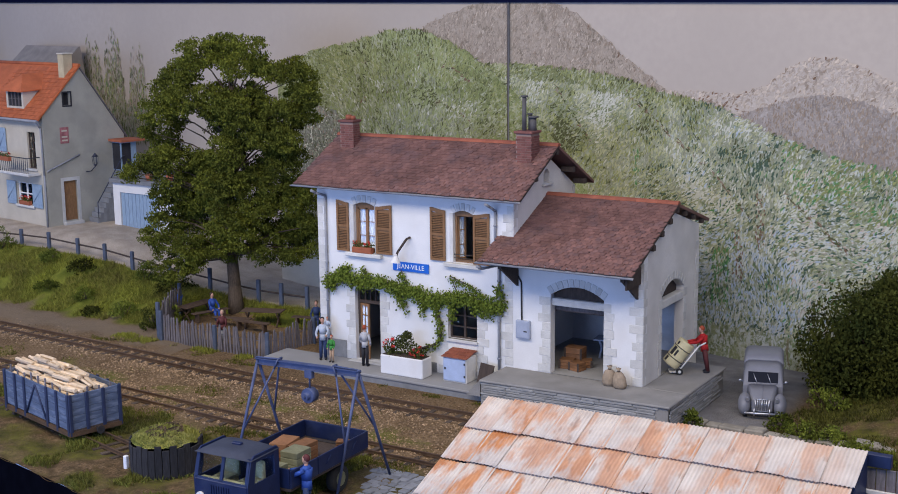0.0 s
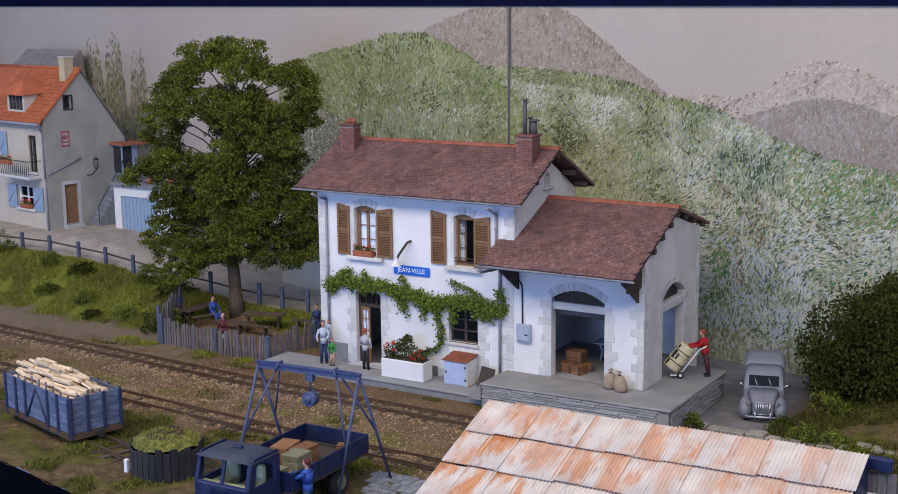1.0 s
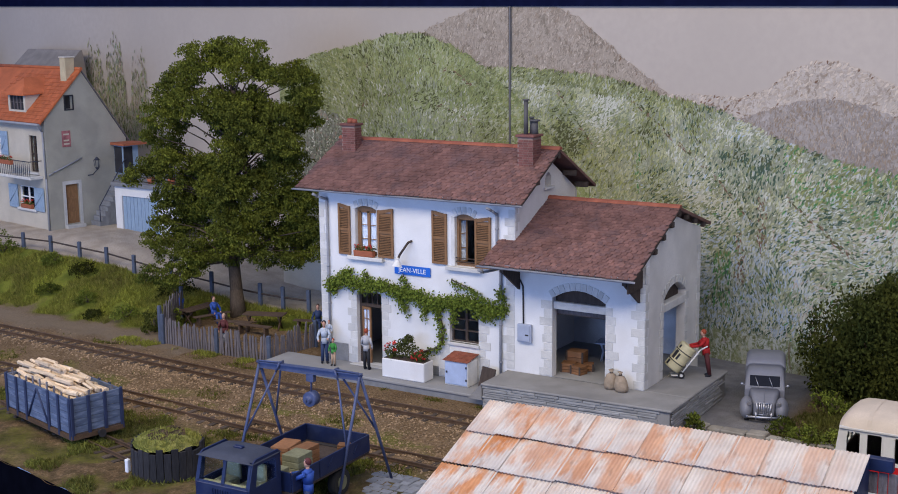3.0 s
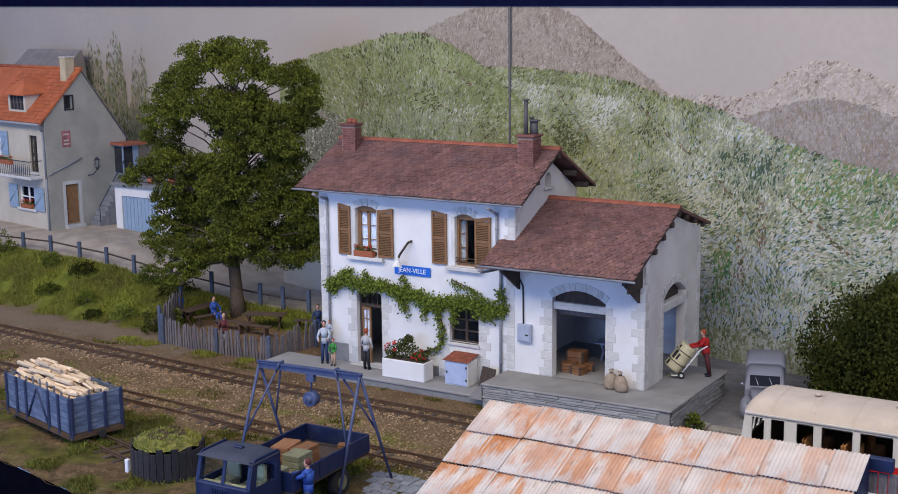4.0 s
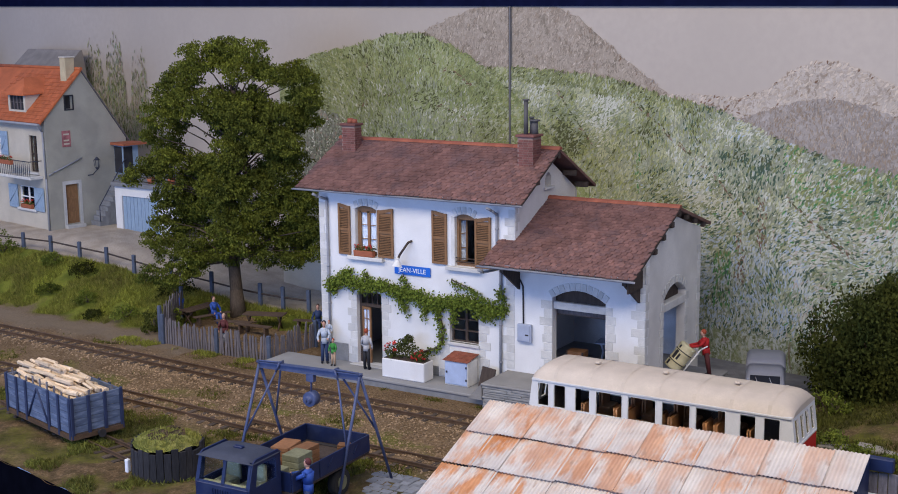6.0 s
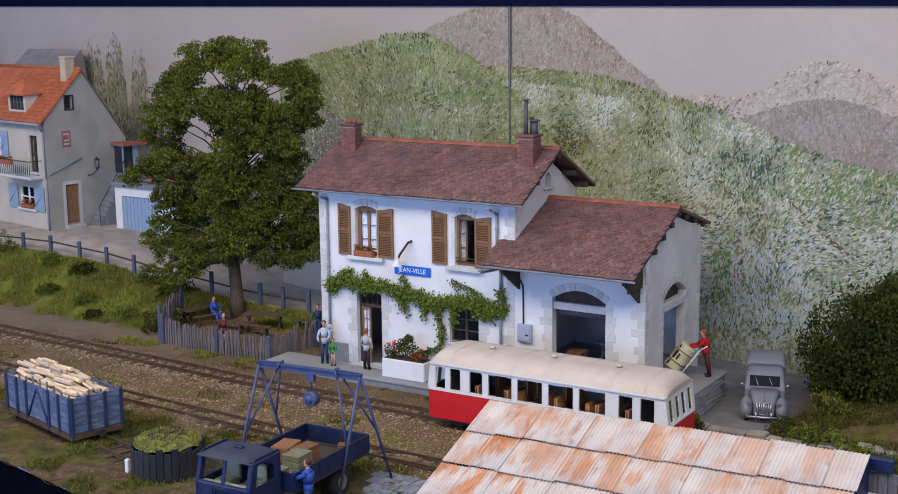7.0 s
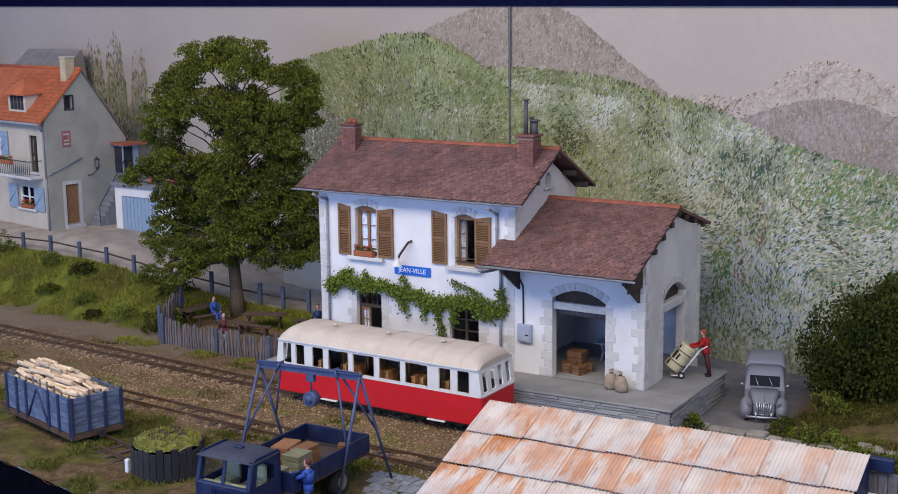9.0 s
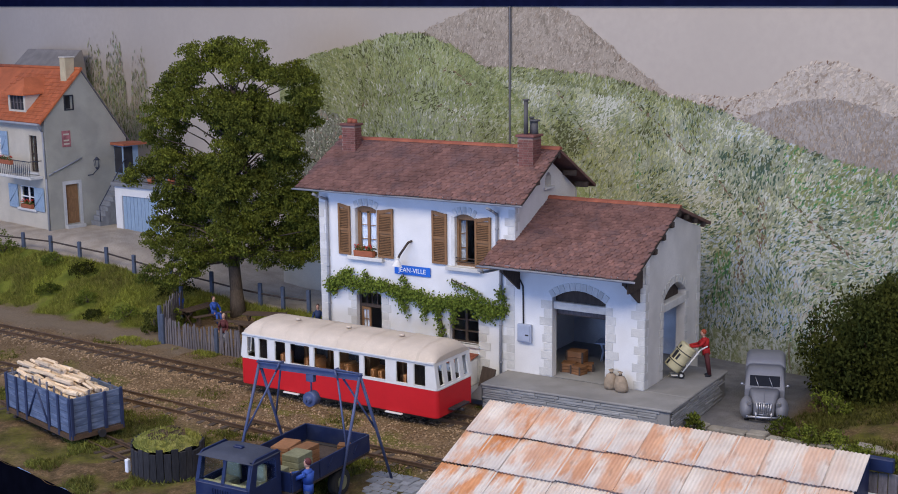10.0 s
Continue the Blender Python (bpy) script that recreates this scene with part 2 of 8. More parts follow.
def ground_mat():
    """Earth, gravel, grass and road by place on the plan."""
    m, nt, p, v, xyz = base_mat("scenery_ground")
    x, y = xyz[0], xyz[1]
    wob = node_math(nt, "MULTIPLY", node_math(nt, "SUBTRACT", node_noise(nt, v, 0.5, 4, 0.2, 0.8), 0.5), 2.4)
    yw = node_math(nt, "ADD", y, wob)
    earth = node_mix(nt, node_noise(nt, v, 0.6), (0.128, 0.081, 0.040), (0.215, 0.142, 0.076))
    earth = node_mix(nt, node_noise(nt, v, 14, 6, 0.45, 0.7), earth, (0.28, 0.195, 0.12))
    earth = node_mix(nt, node_math(nt, "MULTIPLY", node_noise(nt, v, 9, 6, 0.52, 0.68), 0.7), earth, (0.055, 0.04, 0.03))
    grass = node_mix(nt, node_noise(nt, v, 1.3), (0.085, 0.105, 0.014), (0.215, 0.23, 0.036))
    grass = node_mix(nt, node_noise(nt, v, 18, 6, 0.4, 0.7), grass, (0.13, 0.14, 0.03))
    road = node_mix(nt, node_noise(nt, v, 1.0), (0.40, 0.335, 0.265), (0.54, 0.46, 0.37))
    road = node_mix(nt, node_noise(nt, v, 25, 4, 0.5, 0.8), road, (0.27, 0.22, 0.165))
    left = node_math(nt, "LESS_THAN", x, -1.8)
    bank = node_math(nt, "MULTIPLY", band(nt, yw, 1.0, 5.4, 0.5), left)
    inner = node_math(nt, "MULTIPLY", node_math(nt, "GREATER_THAN", x, -9.6), node_math(nt, "LESS_THAN", yw, 3.6))
    bank = node_math(nt, "MULTIPLY", bank, node_math(nt, "SUBTRACT", 1.0, inner))
    path = node_math(nt, "MULTIPLY", band(nt, yw, -1.9, 0.7, 0.6), node_math(nt, "LESS_THAN", x, -6.5))
    earth = node_mix(nt, node_math(nt, "MULTIPLY", path, 0.65), earth, (0.24, 0.19, 0.135))
    patch = node_noise(nt, v, 0.45, 5, 0.50, 0.58)
    front = node_math(nt, "MULTIPLY", band(nt, yw, -30, -8.9, 0.7), node_noise(nt, v, 0.5, 5, 0.44, 0.60))
    mid = node_math(nt, "MULTIPLY", band(nt, yw, -7.2, -5.6, 0.5), node_math(nt, "MULTIPLY", patch, 0.55))
    right = nt.nodes.new("ShaderNodeMapRange")
    nt.links.new(node_math(nt, "ADD", x, wob), right.inputs[0])
    right.inputs[1].default_value, right.inputs[2].default_value = 19.3, 20.3
    c = node_mix(nt, bank, earth, grass)
    moss = node_mix(nt, node_noise(nt, v, 1.6), (0.046, 0.047, 0.014), (0.155, 0.145, 0.03))
    moss = node_mix(nt, node_noise(nt, v, 15, 6, 0.45, 0.7), moss, (0.10, 0.085, 0.04))
    fore = band(nt, yw, -30, -9.6, 0.9)
    c = node_mix(nt, node_math(nt, "MULTIPLY", fore, node_noise(nt, v, 3.0, 6, 0.3, 0.75)), c, (0.062, 0.046, 0.024))
    c = node_mix(nt, front, c, moss)
    c = node_mix(nt, mid, c, grass)
    c = node_mix(nt, node_math(nt, "MULTIPLY", right.outputs[0], node_noise(nt, v, 0.6, 5, 0.35, 0.5)), c, moss)
    up = node_math(nt, "MULTIPLY", band(nt, y, 5.05, 60, 0.12), node_math(nt, "LESS_THAN", x, 1.0))
    c = node_mix(nt, up, c, road)
    yard = node_math(nt, "MULTIPLY", band(nt, x, 8.3, 19.2, 0.35), band(nt, y, -0.3, 30, 0.3))
    c = node_mix(nt, yard, c, node_mix(nt, node_noise(nt, v, 1.5), (0.19, 0.18, 0.175), (0.26, 0.25, 0.245)))
    nt.links.new(c, p.inputs["Base Color"])
    bp = nt.nodes.new("ShaderNodeBump")
    bp.inputs["Strength"].default_value, bp.inputs["Distance"].default_value = 0.9, 0.06 * S
    nt.links.new(node_noise(nt, v, 16, 6, 0.2, 0.8, 0.65), bp.inputs["Height"])
    nt.links.new(bp.outputs[0], p.inputs["Normal"])
    return m


GROUND = ground_mat()
ground()


def painted(name, cols, sc=1.0, cool=None):
    """Scenery paint stippled on with an old brush: broken dabs in several tones over patches."""
    m, nt, p, v, xyz = base_mat(name, 0.95)

    def dabs(angle, scale, shift, lo, hi, squash=1.25):
        mp = nt.nodes.new("ShaderNodeMapping")
        mp.inputs["Location"].default_value = (shift, 0, shift * 0.7)
        mp.inputs["Rotation"].default_value = (0, radians(angle), 0)
        mp.inputs["Scale"].default_value = (squash, 0.05, 1.0)
        nt.links.new(v, mp.inputs["Vector"])
        n = nt.nodes.new("ShaderNodeTexNoise")
        n.inputs["Scale"].default_value, n.inputs["Detail"].default_value = scale * sc, 5
        n.inputs["Roughness"].default_value, n.inputs["Distortion"].default_value = 0.62, 0.9
        nt.links.new(mp.outputs[0], n.inputs["Vector"])
        r = nt.nodes.new("ShaderNodeMapRange")
        nt.links.new(n.outputs["Fac"], r.inputs[0])
        r.inputs[1].default_value, r.inputs[2].default_value = lo, hi
        return r.outputs[0]

    def both(a, b, k=1.0):
        return node_math(nt, "MULTIPLY", node_math(nt, "MULTIPLY", a, b), k)

    patch = node_noise(nt, v, 0.33, 5, 0.36, 0.62)
    patch2 = node_noise(nt, v, 0.75, 6, 0.42, 0.60, 0.6)
    c = node_mix(nt, patch, cols[0], cols[1])
    c = node_mix(nt, both(dabs(38, 2.4, 0, 0.505, 0.575), node_math(nt, "ADD", patch2, 0.25), 0.75), c, cols[2])
    c = node_mix(nt, both(dabs(-40, 2.8, 9, 0.525, 0.585, 1.6), node_math(nt, "SUBTRACT", 1.15, patch2), 0.8), c, cols[3])
    c = node_mix(nt, node_math(nt, "MULTIPLY", dabs(60, 5.0, 4, 0.55, 0.61), 0.7), c, cols[2])
    c = node_mix(nt, node_math(nt, "MULTIPLY", dabs(15, 4.8, 13, 0.57, 0.63), 0.75), c, cols[3])
    if cool:
        low = nt.nodes.new("ShaderNodeMapRange")
        nt.links.new(node_math(nt, "ADD", node_math(nt, "MULTIPLY", xyz[0], 0.45), node_math(nt, "MULTIPLY", xyz[2], -1.0)), low.inputs[0])
        low.inputs[1].default_value, low.inputs[2].default_value = -8.5, 1.5
        zone = node_math(nt, "MULTIPLY", low.outputs[0], node_math(nt, "ADD", node_noise(nt, v, 0.5, 4, 0.40, 0.6), 0.35))
        c = node_mix(nt, both(dabs(-20, 0.9, 21, 0.54, 0.64), low.outputs[0], 0.55), c, cool[2])
        c = node_mix(nt, both(dabs(-30, 2.2, 17, 0.53, 0.60), low.outputs[0], 0.8), c, cool[1])
        c = node_mix(nt, both(dabs(35, 2.4, 25, 0.49, 0.57, 2.0), zone, 0.95), c, cool[0])
        c = node_mix(nt, both(dabs(-35, 4.4, 29, 0.56, 0.63), low.outputs[0], 0.8), c, cool[1])
        c = node_mix(nt, both(dabs(20, 5.0, 33, 0.56, 0.62), zone, 0.8), c, cool[0])
        c = node_mix(nt, both(dabs(0, 0.7, 41, 0.62, 0.70, 3.0), low.outputs[0], 0.6), c, (0.16, 0.09, 0.06))
    nt.links.new(c, p.inputs["Base Color"])
    bp = nt.nodes.new("ShaderNodeBump")
    bp.inputs["Strength"].default_value, bp.inputs["Distance"].default_value = 0.5, 0.04 * S
    nt.links.new(dabs(38, 3.2, 0, 0.3, 0.7), bp.inputs["Height"])
    nt.links.new(bp.outputs[0], p.inputs["Normal"])
    return m


SKY = mat("sky_paint", (0.425, 0.368, 0.312), 0.95, 0.05, 0.12, 0.05, 3, stain=0.35, stain_col=(0.44, 0.365, 0.29), stain_scale=0.07)
BLACK = mat("black_cloth", (0.0035, 0.0035, 0.006), 1.0, 0.2, 2, 0.1, 20, spec=0.0)


def top_z(x):
    return 14.62 - 0.0082 * (x - 2.8)


def back_y(x):
    return 12 - 0.2 * x


def backdrop():
    """A painted hardboard backdrop in two panels with an open joint; hills are layers of dabbed paint."""
    bd = thing("backdrop", 0, 0, 0, 0, "painted hardboard backdrop with hills under a pale grey sky", "backdrop", kind="structure")
    for a, b in ((-70, 2.86), (2.94, 40)):
        bm = B()
        for u0, u1 in ((a, b),):
            pts = [(u0, back_y(u0)), (u1, back_y(u1)), (u1, back_y(u1) + 0.4), (u0, back_y(u0) + 0.4)]
            prism(bm, pts, -1.0, 14.4, "z")
            for w in bm.verts:
                if w.co.z > 10:
                    w.co.z = top_z(w.co.x)
        part("panel", bm, SKY, bd)
    bm = B()
    prism(bm, [(-70, back_y(-70) - 0.15), (40, back_y(40) - 0.15), (40, back_y(40) + 0.8), (-70, back_y(-70) + 0.8)], 14.4, 17.5, "z")
    for w in bm.verts:
        if w.co.z < 15:
            w.co.z = top_z(w.co.x)
    part("pelmet", bm, mat("navy_cloth", (0.006, 0.008, 0.03), 1.0, 0.2, 2, 0.1, 20, spec=0.0), bd, "black pelmet along the backdrop's top")

    def hill(name, pts, material, out, ragged=0.10):
        bm = B()
        lo, hi = [], []
        n = 160
        for i in range(n + 1):
            u = pts[0][0] + (pts[-1][0] - pts[0][0]) * i / n
            for (ua, za), (ub, zb) in zip(pts, pts[1:]):
                if ua <= u <= ub:
                    break
            t = (u - ua) / (ub - ua)
            z = za + (zb - za) * t + ragged * noise.noise((u * 1.7, out, 0)) + ragged * 0.6 * noise.noise((u * 6, out, 3))
            for rows, zz in ((hi, min(z, top_z(u) - 0.02)), (lo, -0.9)):
                rows.append((bm.verts.new((u, back_y(u) - out, zz)), bm.verts.new((u, back_y(u) + 0.02, zz))))
        for i in range(n):
            bm.faces.new((lo[i][0], lo[i + 1][0], hi[i + 1][0], hi[i][0]))
            bm.faces.new((hi[i][0], hi[i + 1][0], hi[i + 1][1], hi[i][1]))
        return part(name, bm, material, bd)

    def dabs(name, count, u0, u1, z0, z1, out, paints, rule, seed):
        """Leaf-shaped brush dabs laid on the board; rule gives paint, angle, length and width at a place, or nothing."""
        rg = random.Random(seed)
        verts, faces, slots = [], [], []
        shape = ((-1, 0), (-0.45, 0.8), (0.4, 0.9), (1, 0.1), (0.45, -0.75), (-0.5, -0.85))
        for k in range(count):
            u, z = rg.uniform(u0, u1), rg.uniform(z0, z1)
            got = rule(u, z, rg)
            if got is None:
                continue
            slot, ang, le, wi = got
            c, si = math.cos(radians(ang)), math.sin(radians(ang))
            n = len(verts)
            y = out + 0.008 + 0.006 * k / count
            for a, b in shape:
                p, q = a * le * 0.5, b * wi * 0.5 + 0.12 * le * (1 - a * a) * rg.uniform(-0.6, 1)
                uu, zz = u + p * c - q * si, z + p * si + q * c
                verts.append((uu * S, (back_y(uu) - y) * S, min(zz, top_z(uu) - 0.02) * S))
            faces.append(tuple(range(n, n + 6)))
            slots.append(slot)
        me = bpy.data.meshes.new(name)
        me.from_pydata(verts, [], faces)
        for m in paints:
            me.materials.append(m)
        me.polygons.foreach_set("material_index", slots)
        ob = new(name, me)
        ob.parent = bd
        return tagged(ob, kind="stuff")

    def ridge(pts, u):
        return float(np.interp(u, [p[0] for p in pts], [p[1] for p in pts]))

    def nz(u, z, f, k):
        return noise.noise((u * f, z * f, k))

    def ladder(rg, v, *steps):
        """A paint from dark to light by a value about 0, with a little chance."""
        k = int(len(steps) * (0.5 + 0.5 * v) + rg.gauss(0, 1.15))
        return steps[max(0, min(len(steps) - 1, k))]

    def pick(rg, *pairs):
        r = rg.random() * sum(w for _, w in pairs)
        for i, w in pairs:
            r -= w
            if r <= 0:
                return i
        return pairs[-1][0]

    names = ("pale_green", "mid_green", "olive", "white_green", "blue_white", "bright_green", "umber", "grey_light", "grey_dark", "rock_light", "leaf_yellow", "grey_green", "dark_teal")
    tones = ((0.42, 0.42, 0.25), (0.205, 0.22, 0.10), (0.10, 0.105, 0.048), (0.54, 0.535, 0.435), (0.40, 0.46, 0.52), (0.10, 0.235, 0.085), (0.20, 0.125, 0.085), (0.395, 0.328, 0.26),
             (0.285, 0.222, 0.165), (0.51, 0.43, 0.345), (0.30, 0.315, 0.125), (0.285, 0.295, 0.205), (0.075, 0.115, 0.08))
    P = [mat("dab_" + n, c, 0.95, 0.06, 0.8, 0.0, 6, spread=0.13, spec=0.03) for n, c in zip(names, tones)]

    MOUNT = [(-3.1, 13.21), (-2.31, 13.61), (-0.41, 14.25), (1.41, 14.7), (5.15, 14.71), (6.75, 14.09), (8.31, 12.97), (9.52, 12.11), (11.0, 11.17), (11.87, 10.59)]
    ROCK = [(10.43, 10.78), (12.42, 10.85), (14.84, 10.83), (16.11, 11.22), (17.07, 11.94), (18.02, 12.36), (19.19, 12.36), (20.35, 11.91), (22.14, 11.22)]
    GREY = [(14.35, 9.74), (16.39, 10.48), (18.08, 10.91), (19.49, 10.9), (22.2, 10.16)]
    hill("mountain", MOUNT,
         painted("mountain_paint", [(0.28, 0.23, 0.18), (0.34, 0.285, 0.225), (0.41, 0.35, 0.285), (0.20, 0.165, 0.125)]), 0.04)
    hill("rock_ridge", ROCK,
         painted("rock_paint", [(0.40, 0.345, 0.29), (0.45, 0.39, 0.33), (0.49, 0.43, 0.37), (0.28, 0.23, 0.18)]), 0.05)
    hill("grey_ridge", GREY,
         painted("grey_ridge_paint", [(0.26, 0.225, 0.195), (0.32, 0.28, 0.245), (0.38, 0.34, 0.305), (0.20, 0.17, 0.145)]), 0.07)
    white, leaf, fresh = (0.46, 0.48, 0.44), (0.13, 0.16, 0.08), (0.17, 0.26, 0.11)
    RIGHT = [(-3.0, 10.2), (-0.5, 11.2), (0.67, 11.6), (3.14, 11.76), (6.46, 11.58), (8.94, 11.35), (11.01, 10.8), (13.8, 10.31), (16.43, 9.28), (18.9, 8.53), (22.31, 8.02), (30, 6.5)]
    LEFT = [(-13.68, 10.98), (-11.72, 11.82), (-10.32, 12.25), (-7.64, 12.65), (-5.1, 13.26), (-2.7, 13.33), (-0.8, 12.73), (0.67, 12.1), (2.6, 10.9), (5.0, 9.0), (7.5, 6.4)]
    hill("right_hill", RIGHT, painted("right_hill_paint", [(0.20, 0.23, 0.11), (0.30, 0.32, 0.19), (0.40, 0.40, 0.31), (0.12, 0.135, 0.06)], 1.0, [white, leaf, fresh]), 0.10, 0.16)
    hill("left_hill", LEFT, painted("left_hill_paint", [(0.20, 0.23, 0.09), (0.30, 0.33, 0.15), (0.37, 0.38, 0.26), (0.11, 0.125, 0.05)], 0.9), 0.14, 0.16)
    BUSH = [(-13.4, 5.0), (-12.9, 7.4), (-11.8, 8.8), (-10.4, 9.2), (-9.0, 8.9), (-7.9, 8.0), (-7.0, 6.0)]
    hill("painted_bush", BUSH, painted("bush_paint", [(0.17, 0.175, 0.13), (0.23, 0.23, 0.18), (0.32, 0.31, 0.26), (0.10, 0.105, 0.07)], 1.3), 0.24, 0.25)

    def on_mountain(u, z, rg):
        d = ridge(MOUNT, u) - z
        if d < -0.05:
            return None
        dark = 0.9 if (d < 0.7 and u < 3) else 0.35
        if u > 6 and d < 0.35:
            dark = 1.6
        return pick(rg, (7, 1.0 + nz(u, z, 0.6, 6)), (8, dark * (0.6 + 1.2 * nz(u, z, 0.8, 3))), (9, 0.12), (6, 0.12 if dark > 1 else 0.0)), 62 + 30 * nz(u, z, 0.5, 1) + rg.gauss(0, 16), rg.uniform(0.12, 0.26), rg.uniform(0.04, 0.07)

    def on_rock(u, z, rg):
        d = ridge(ROCK, u) - z
        if d < 0.0 or (u > 15 and z < ridge(GREY, u) - 0.1) or (d > 0.3 and u > 15 and rg.random() < 0.45):
            return None
        if d < 0.1 or (d > 0.5 and abs(nz(u, z, 0.9, 5)) < 0.07):
            k = pick(rg, (6, 0.22), (8, 0.4), (9, 1.0))
        else:
            k = pick(rg, (9, 1.0), (7, 0.6), (8, 0.4 if u < 15 else 0.02), (6, 0.25 if u < 15 else 0.01))
        return k, 40 + rg.gauss(0, 25), rg.uniform(0.12, 0.26), rg.uniform(0.05, 0.09)

    def on_grey(u, z, rg):
        if z > ridge(GREY, u):
            return None
        return ladder(rg, 1.2 * nz(u, z, 0.9, 4) - 0.25, 8, 8, 8, 7), 80 + rg.gauss(0, 18), rg.uniform(0.1, 0.2), rg.uniform(0.035, 0.06)

    def on_right_hill(u, z, rg):
        d = ridge(RIGHT, u) - z
        if d < -0.08:
            return None
        ang = 55 + 70 * nz(u, z, 0.28, 2) + rg.gauss(0, 20)
        le, wi = rg.uniform(0.12, 0.30), rg.uniform(0.045, 0.09)
        a, b = nz(u, z, 0.42, 7), nz(u, z, 0.9, 8)
        cool = smooth((u - 9.5 + 0.55 * (9.5 - z)) / 7)
        # gullies running down the slope
        for ua, za, ub, zb in ((9.4, 10.75, 14.2, 7.2), (14.2, 7.2, 16.2, 5.2), (17.2, 6.8, 20.2, 4.6), (5.6, 10.9, 7.6, 8.4)):
            if ua < u < ub and abs(z - (za + (zb - za) * (u - ua) / (ub - ua)) + 0.12 * b) < 0.11 and rg.random() < 0.6:
                return pick(rg, (2, 1), (6, 0.6), (8, 0.3)), -42 + rg.gauss(0, 16), le * 0.9, wi
        if 13.95 < u < 14.75 and 2.0 < z < 4.4 and rg.random() < 0.6:
            return pick(rg, (5, 1), (1, 0.5)), 85 + rg.gauss(0, 15), le, wi
        if 9.9 < u < 10.25 and 6.4 < z < 8.6 and rg.random() < 0.5:
            return pick(rg, (5, 0.6), (1, 0.6)), 85 + rg.gauss(0, 15), le, wi
        for uu, lo, hi in ((15.15, 3.0, 5.2), (16.1, 4.4, 6.8)):
            if abs(u - uu) < 0.22 and lo < z < hi and rg.random() < 0.4:
                return 6, 80 + rg.gauss(0, 30), le * 0.7, wi
        if d < 0.55 + 0.3 * a and u < 13:
            return ladder(rg, b * 1.2 - 0.1, 2, 1, 1, 10, 0), ang, le, wi
        if rg.random() > cool:
            return ladder(rg, 1.3 * a + 0.8 * b + 0.5 * nz(u, z, 2.2, 9) + 0.1, 2, 1, 10, 11, 0, 0, 3), ang, le, wi
        blue = 0.85 * smooth((6.4 - z) / 3.5) * smooth((18.5 - u) / 2) + 0.1
        lush = smooth((u - 16.5) / 2) * smooth((z - 5.6) / 1.5) * max(0.0, b + 0.25) * 3
        if rg.random() < min(0.75, lush):
            return pick(rg, (5, 0.6), (1, 1), (10, 0.4)), ang, le, wi
        if rg.random() < 0.8 * smooth((u - 11.8) / 1.0) * smooth((17.6 - u) / 1.5) * smooth((6.0 - z) / 1.6):
            w = smooth(0.5 + 1.6 * nz(u, z, 0.8, 15))
            return pick(rg, (4, 0.5 + 0.7 * w), (3, 0.35 + 0.5 * w), (12, 0.95 - 0.6 * w), (11, 0.5), (5, 0.06)), ang, le * 0.85, wi * 0.9
        near = smooth((u - 11.5) / 2) * smooth((7.5 - z) / 2)
        k = ladder(rg, 1.2 * a + 1.0 * b + 0.6 * nz(u, z, 2.2, 9) + 0.05 + 0.45 * near, 2, 1, 11, 11, 0, 3, 3)
        if k in (1, 2) and rg.random() < 0.7:
            k = 12
        if z < 8 and rg.random() < 0.25:
            k = pick(rg, (12, 1.5), (3, 0.8), (1, 0.5), (5, 0.15))
        if k == 3 and rg.random() < blue:
            k = 4
        if k == 3 and rg.random() < 0.3 * smooth((u - 16) / 3):
            k = 9
        return k, ang, le, wi

    def on_left_hill(u, z, rg):
        d = ridge(LEFT, u) - z
        if d < -0.08:
            return None
        a, b = nz(u, z, 0.5, 11), nz(u, z, 1.1, 12)
        ang = 92 - 9 * (u + 4) + rg.gauss(0, 20)
        le, wi = rg.uniform(0.12, 0.28), rg.uniform(0.045, 0.085)
        # arching brown paths and one dark tree crown
        for r in (1.25, 3.1):
            if abs(d - r - 0.25 * b) < 0.09 and -8.5 < u < 0.5 and nz(u, 0, 0.6, r) > -0.1 and rg.random() < 0.6:
                return pick(rg, (6, 0.8), (2, 1)), 20 - 9 * (u + 4) + rg.gauss(0, 14), le, wi
        if ((u + 2.6) / 1.15) ** 2 + ((z - 9.95) / 0.55) ** 2 < 1 and rg.random() < 0.8:
            return pick(rg, (2, 1), (1, 0.6)), 30 + rg.gauss(0, 15), le, wi
        low = smooth((d - 1.4 - 0.5 * a) / 1.6)
        if rg.random() < low:
            return ladder(rg, 1.2 * b + 0.7 * a + 0.5 * nz(u, z, 2.4, 3), 2, 1, 11, 11, 0, 3), ang, le, wi
        return ladder(rg, 1.1 * b + 0.9 * a + 0.5 * nz(u, z, 2.4, 3), 2, 1, 1, 10, 10, 0), ang, le, wi

    def on_bush(u, z, rg):
        if z > ridge(BUSH, u):
            return None
        return pick(rg, (11, 1), (8, 0.5), (3, 0.35), (2, 0.25)), rg.uniform(0, 180), rg.uniform(0.12, 0.24), rg.uniform(0.05, 0.09)

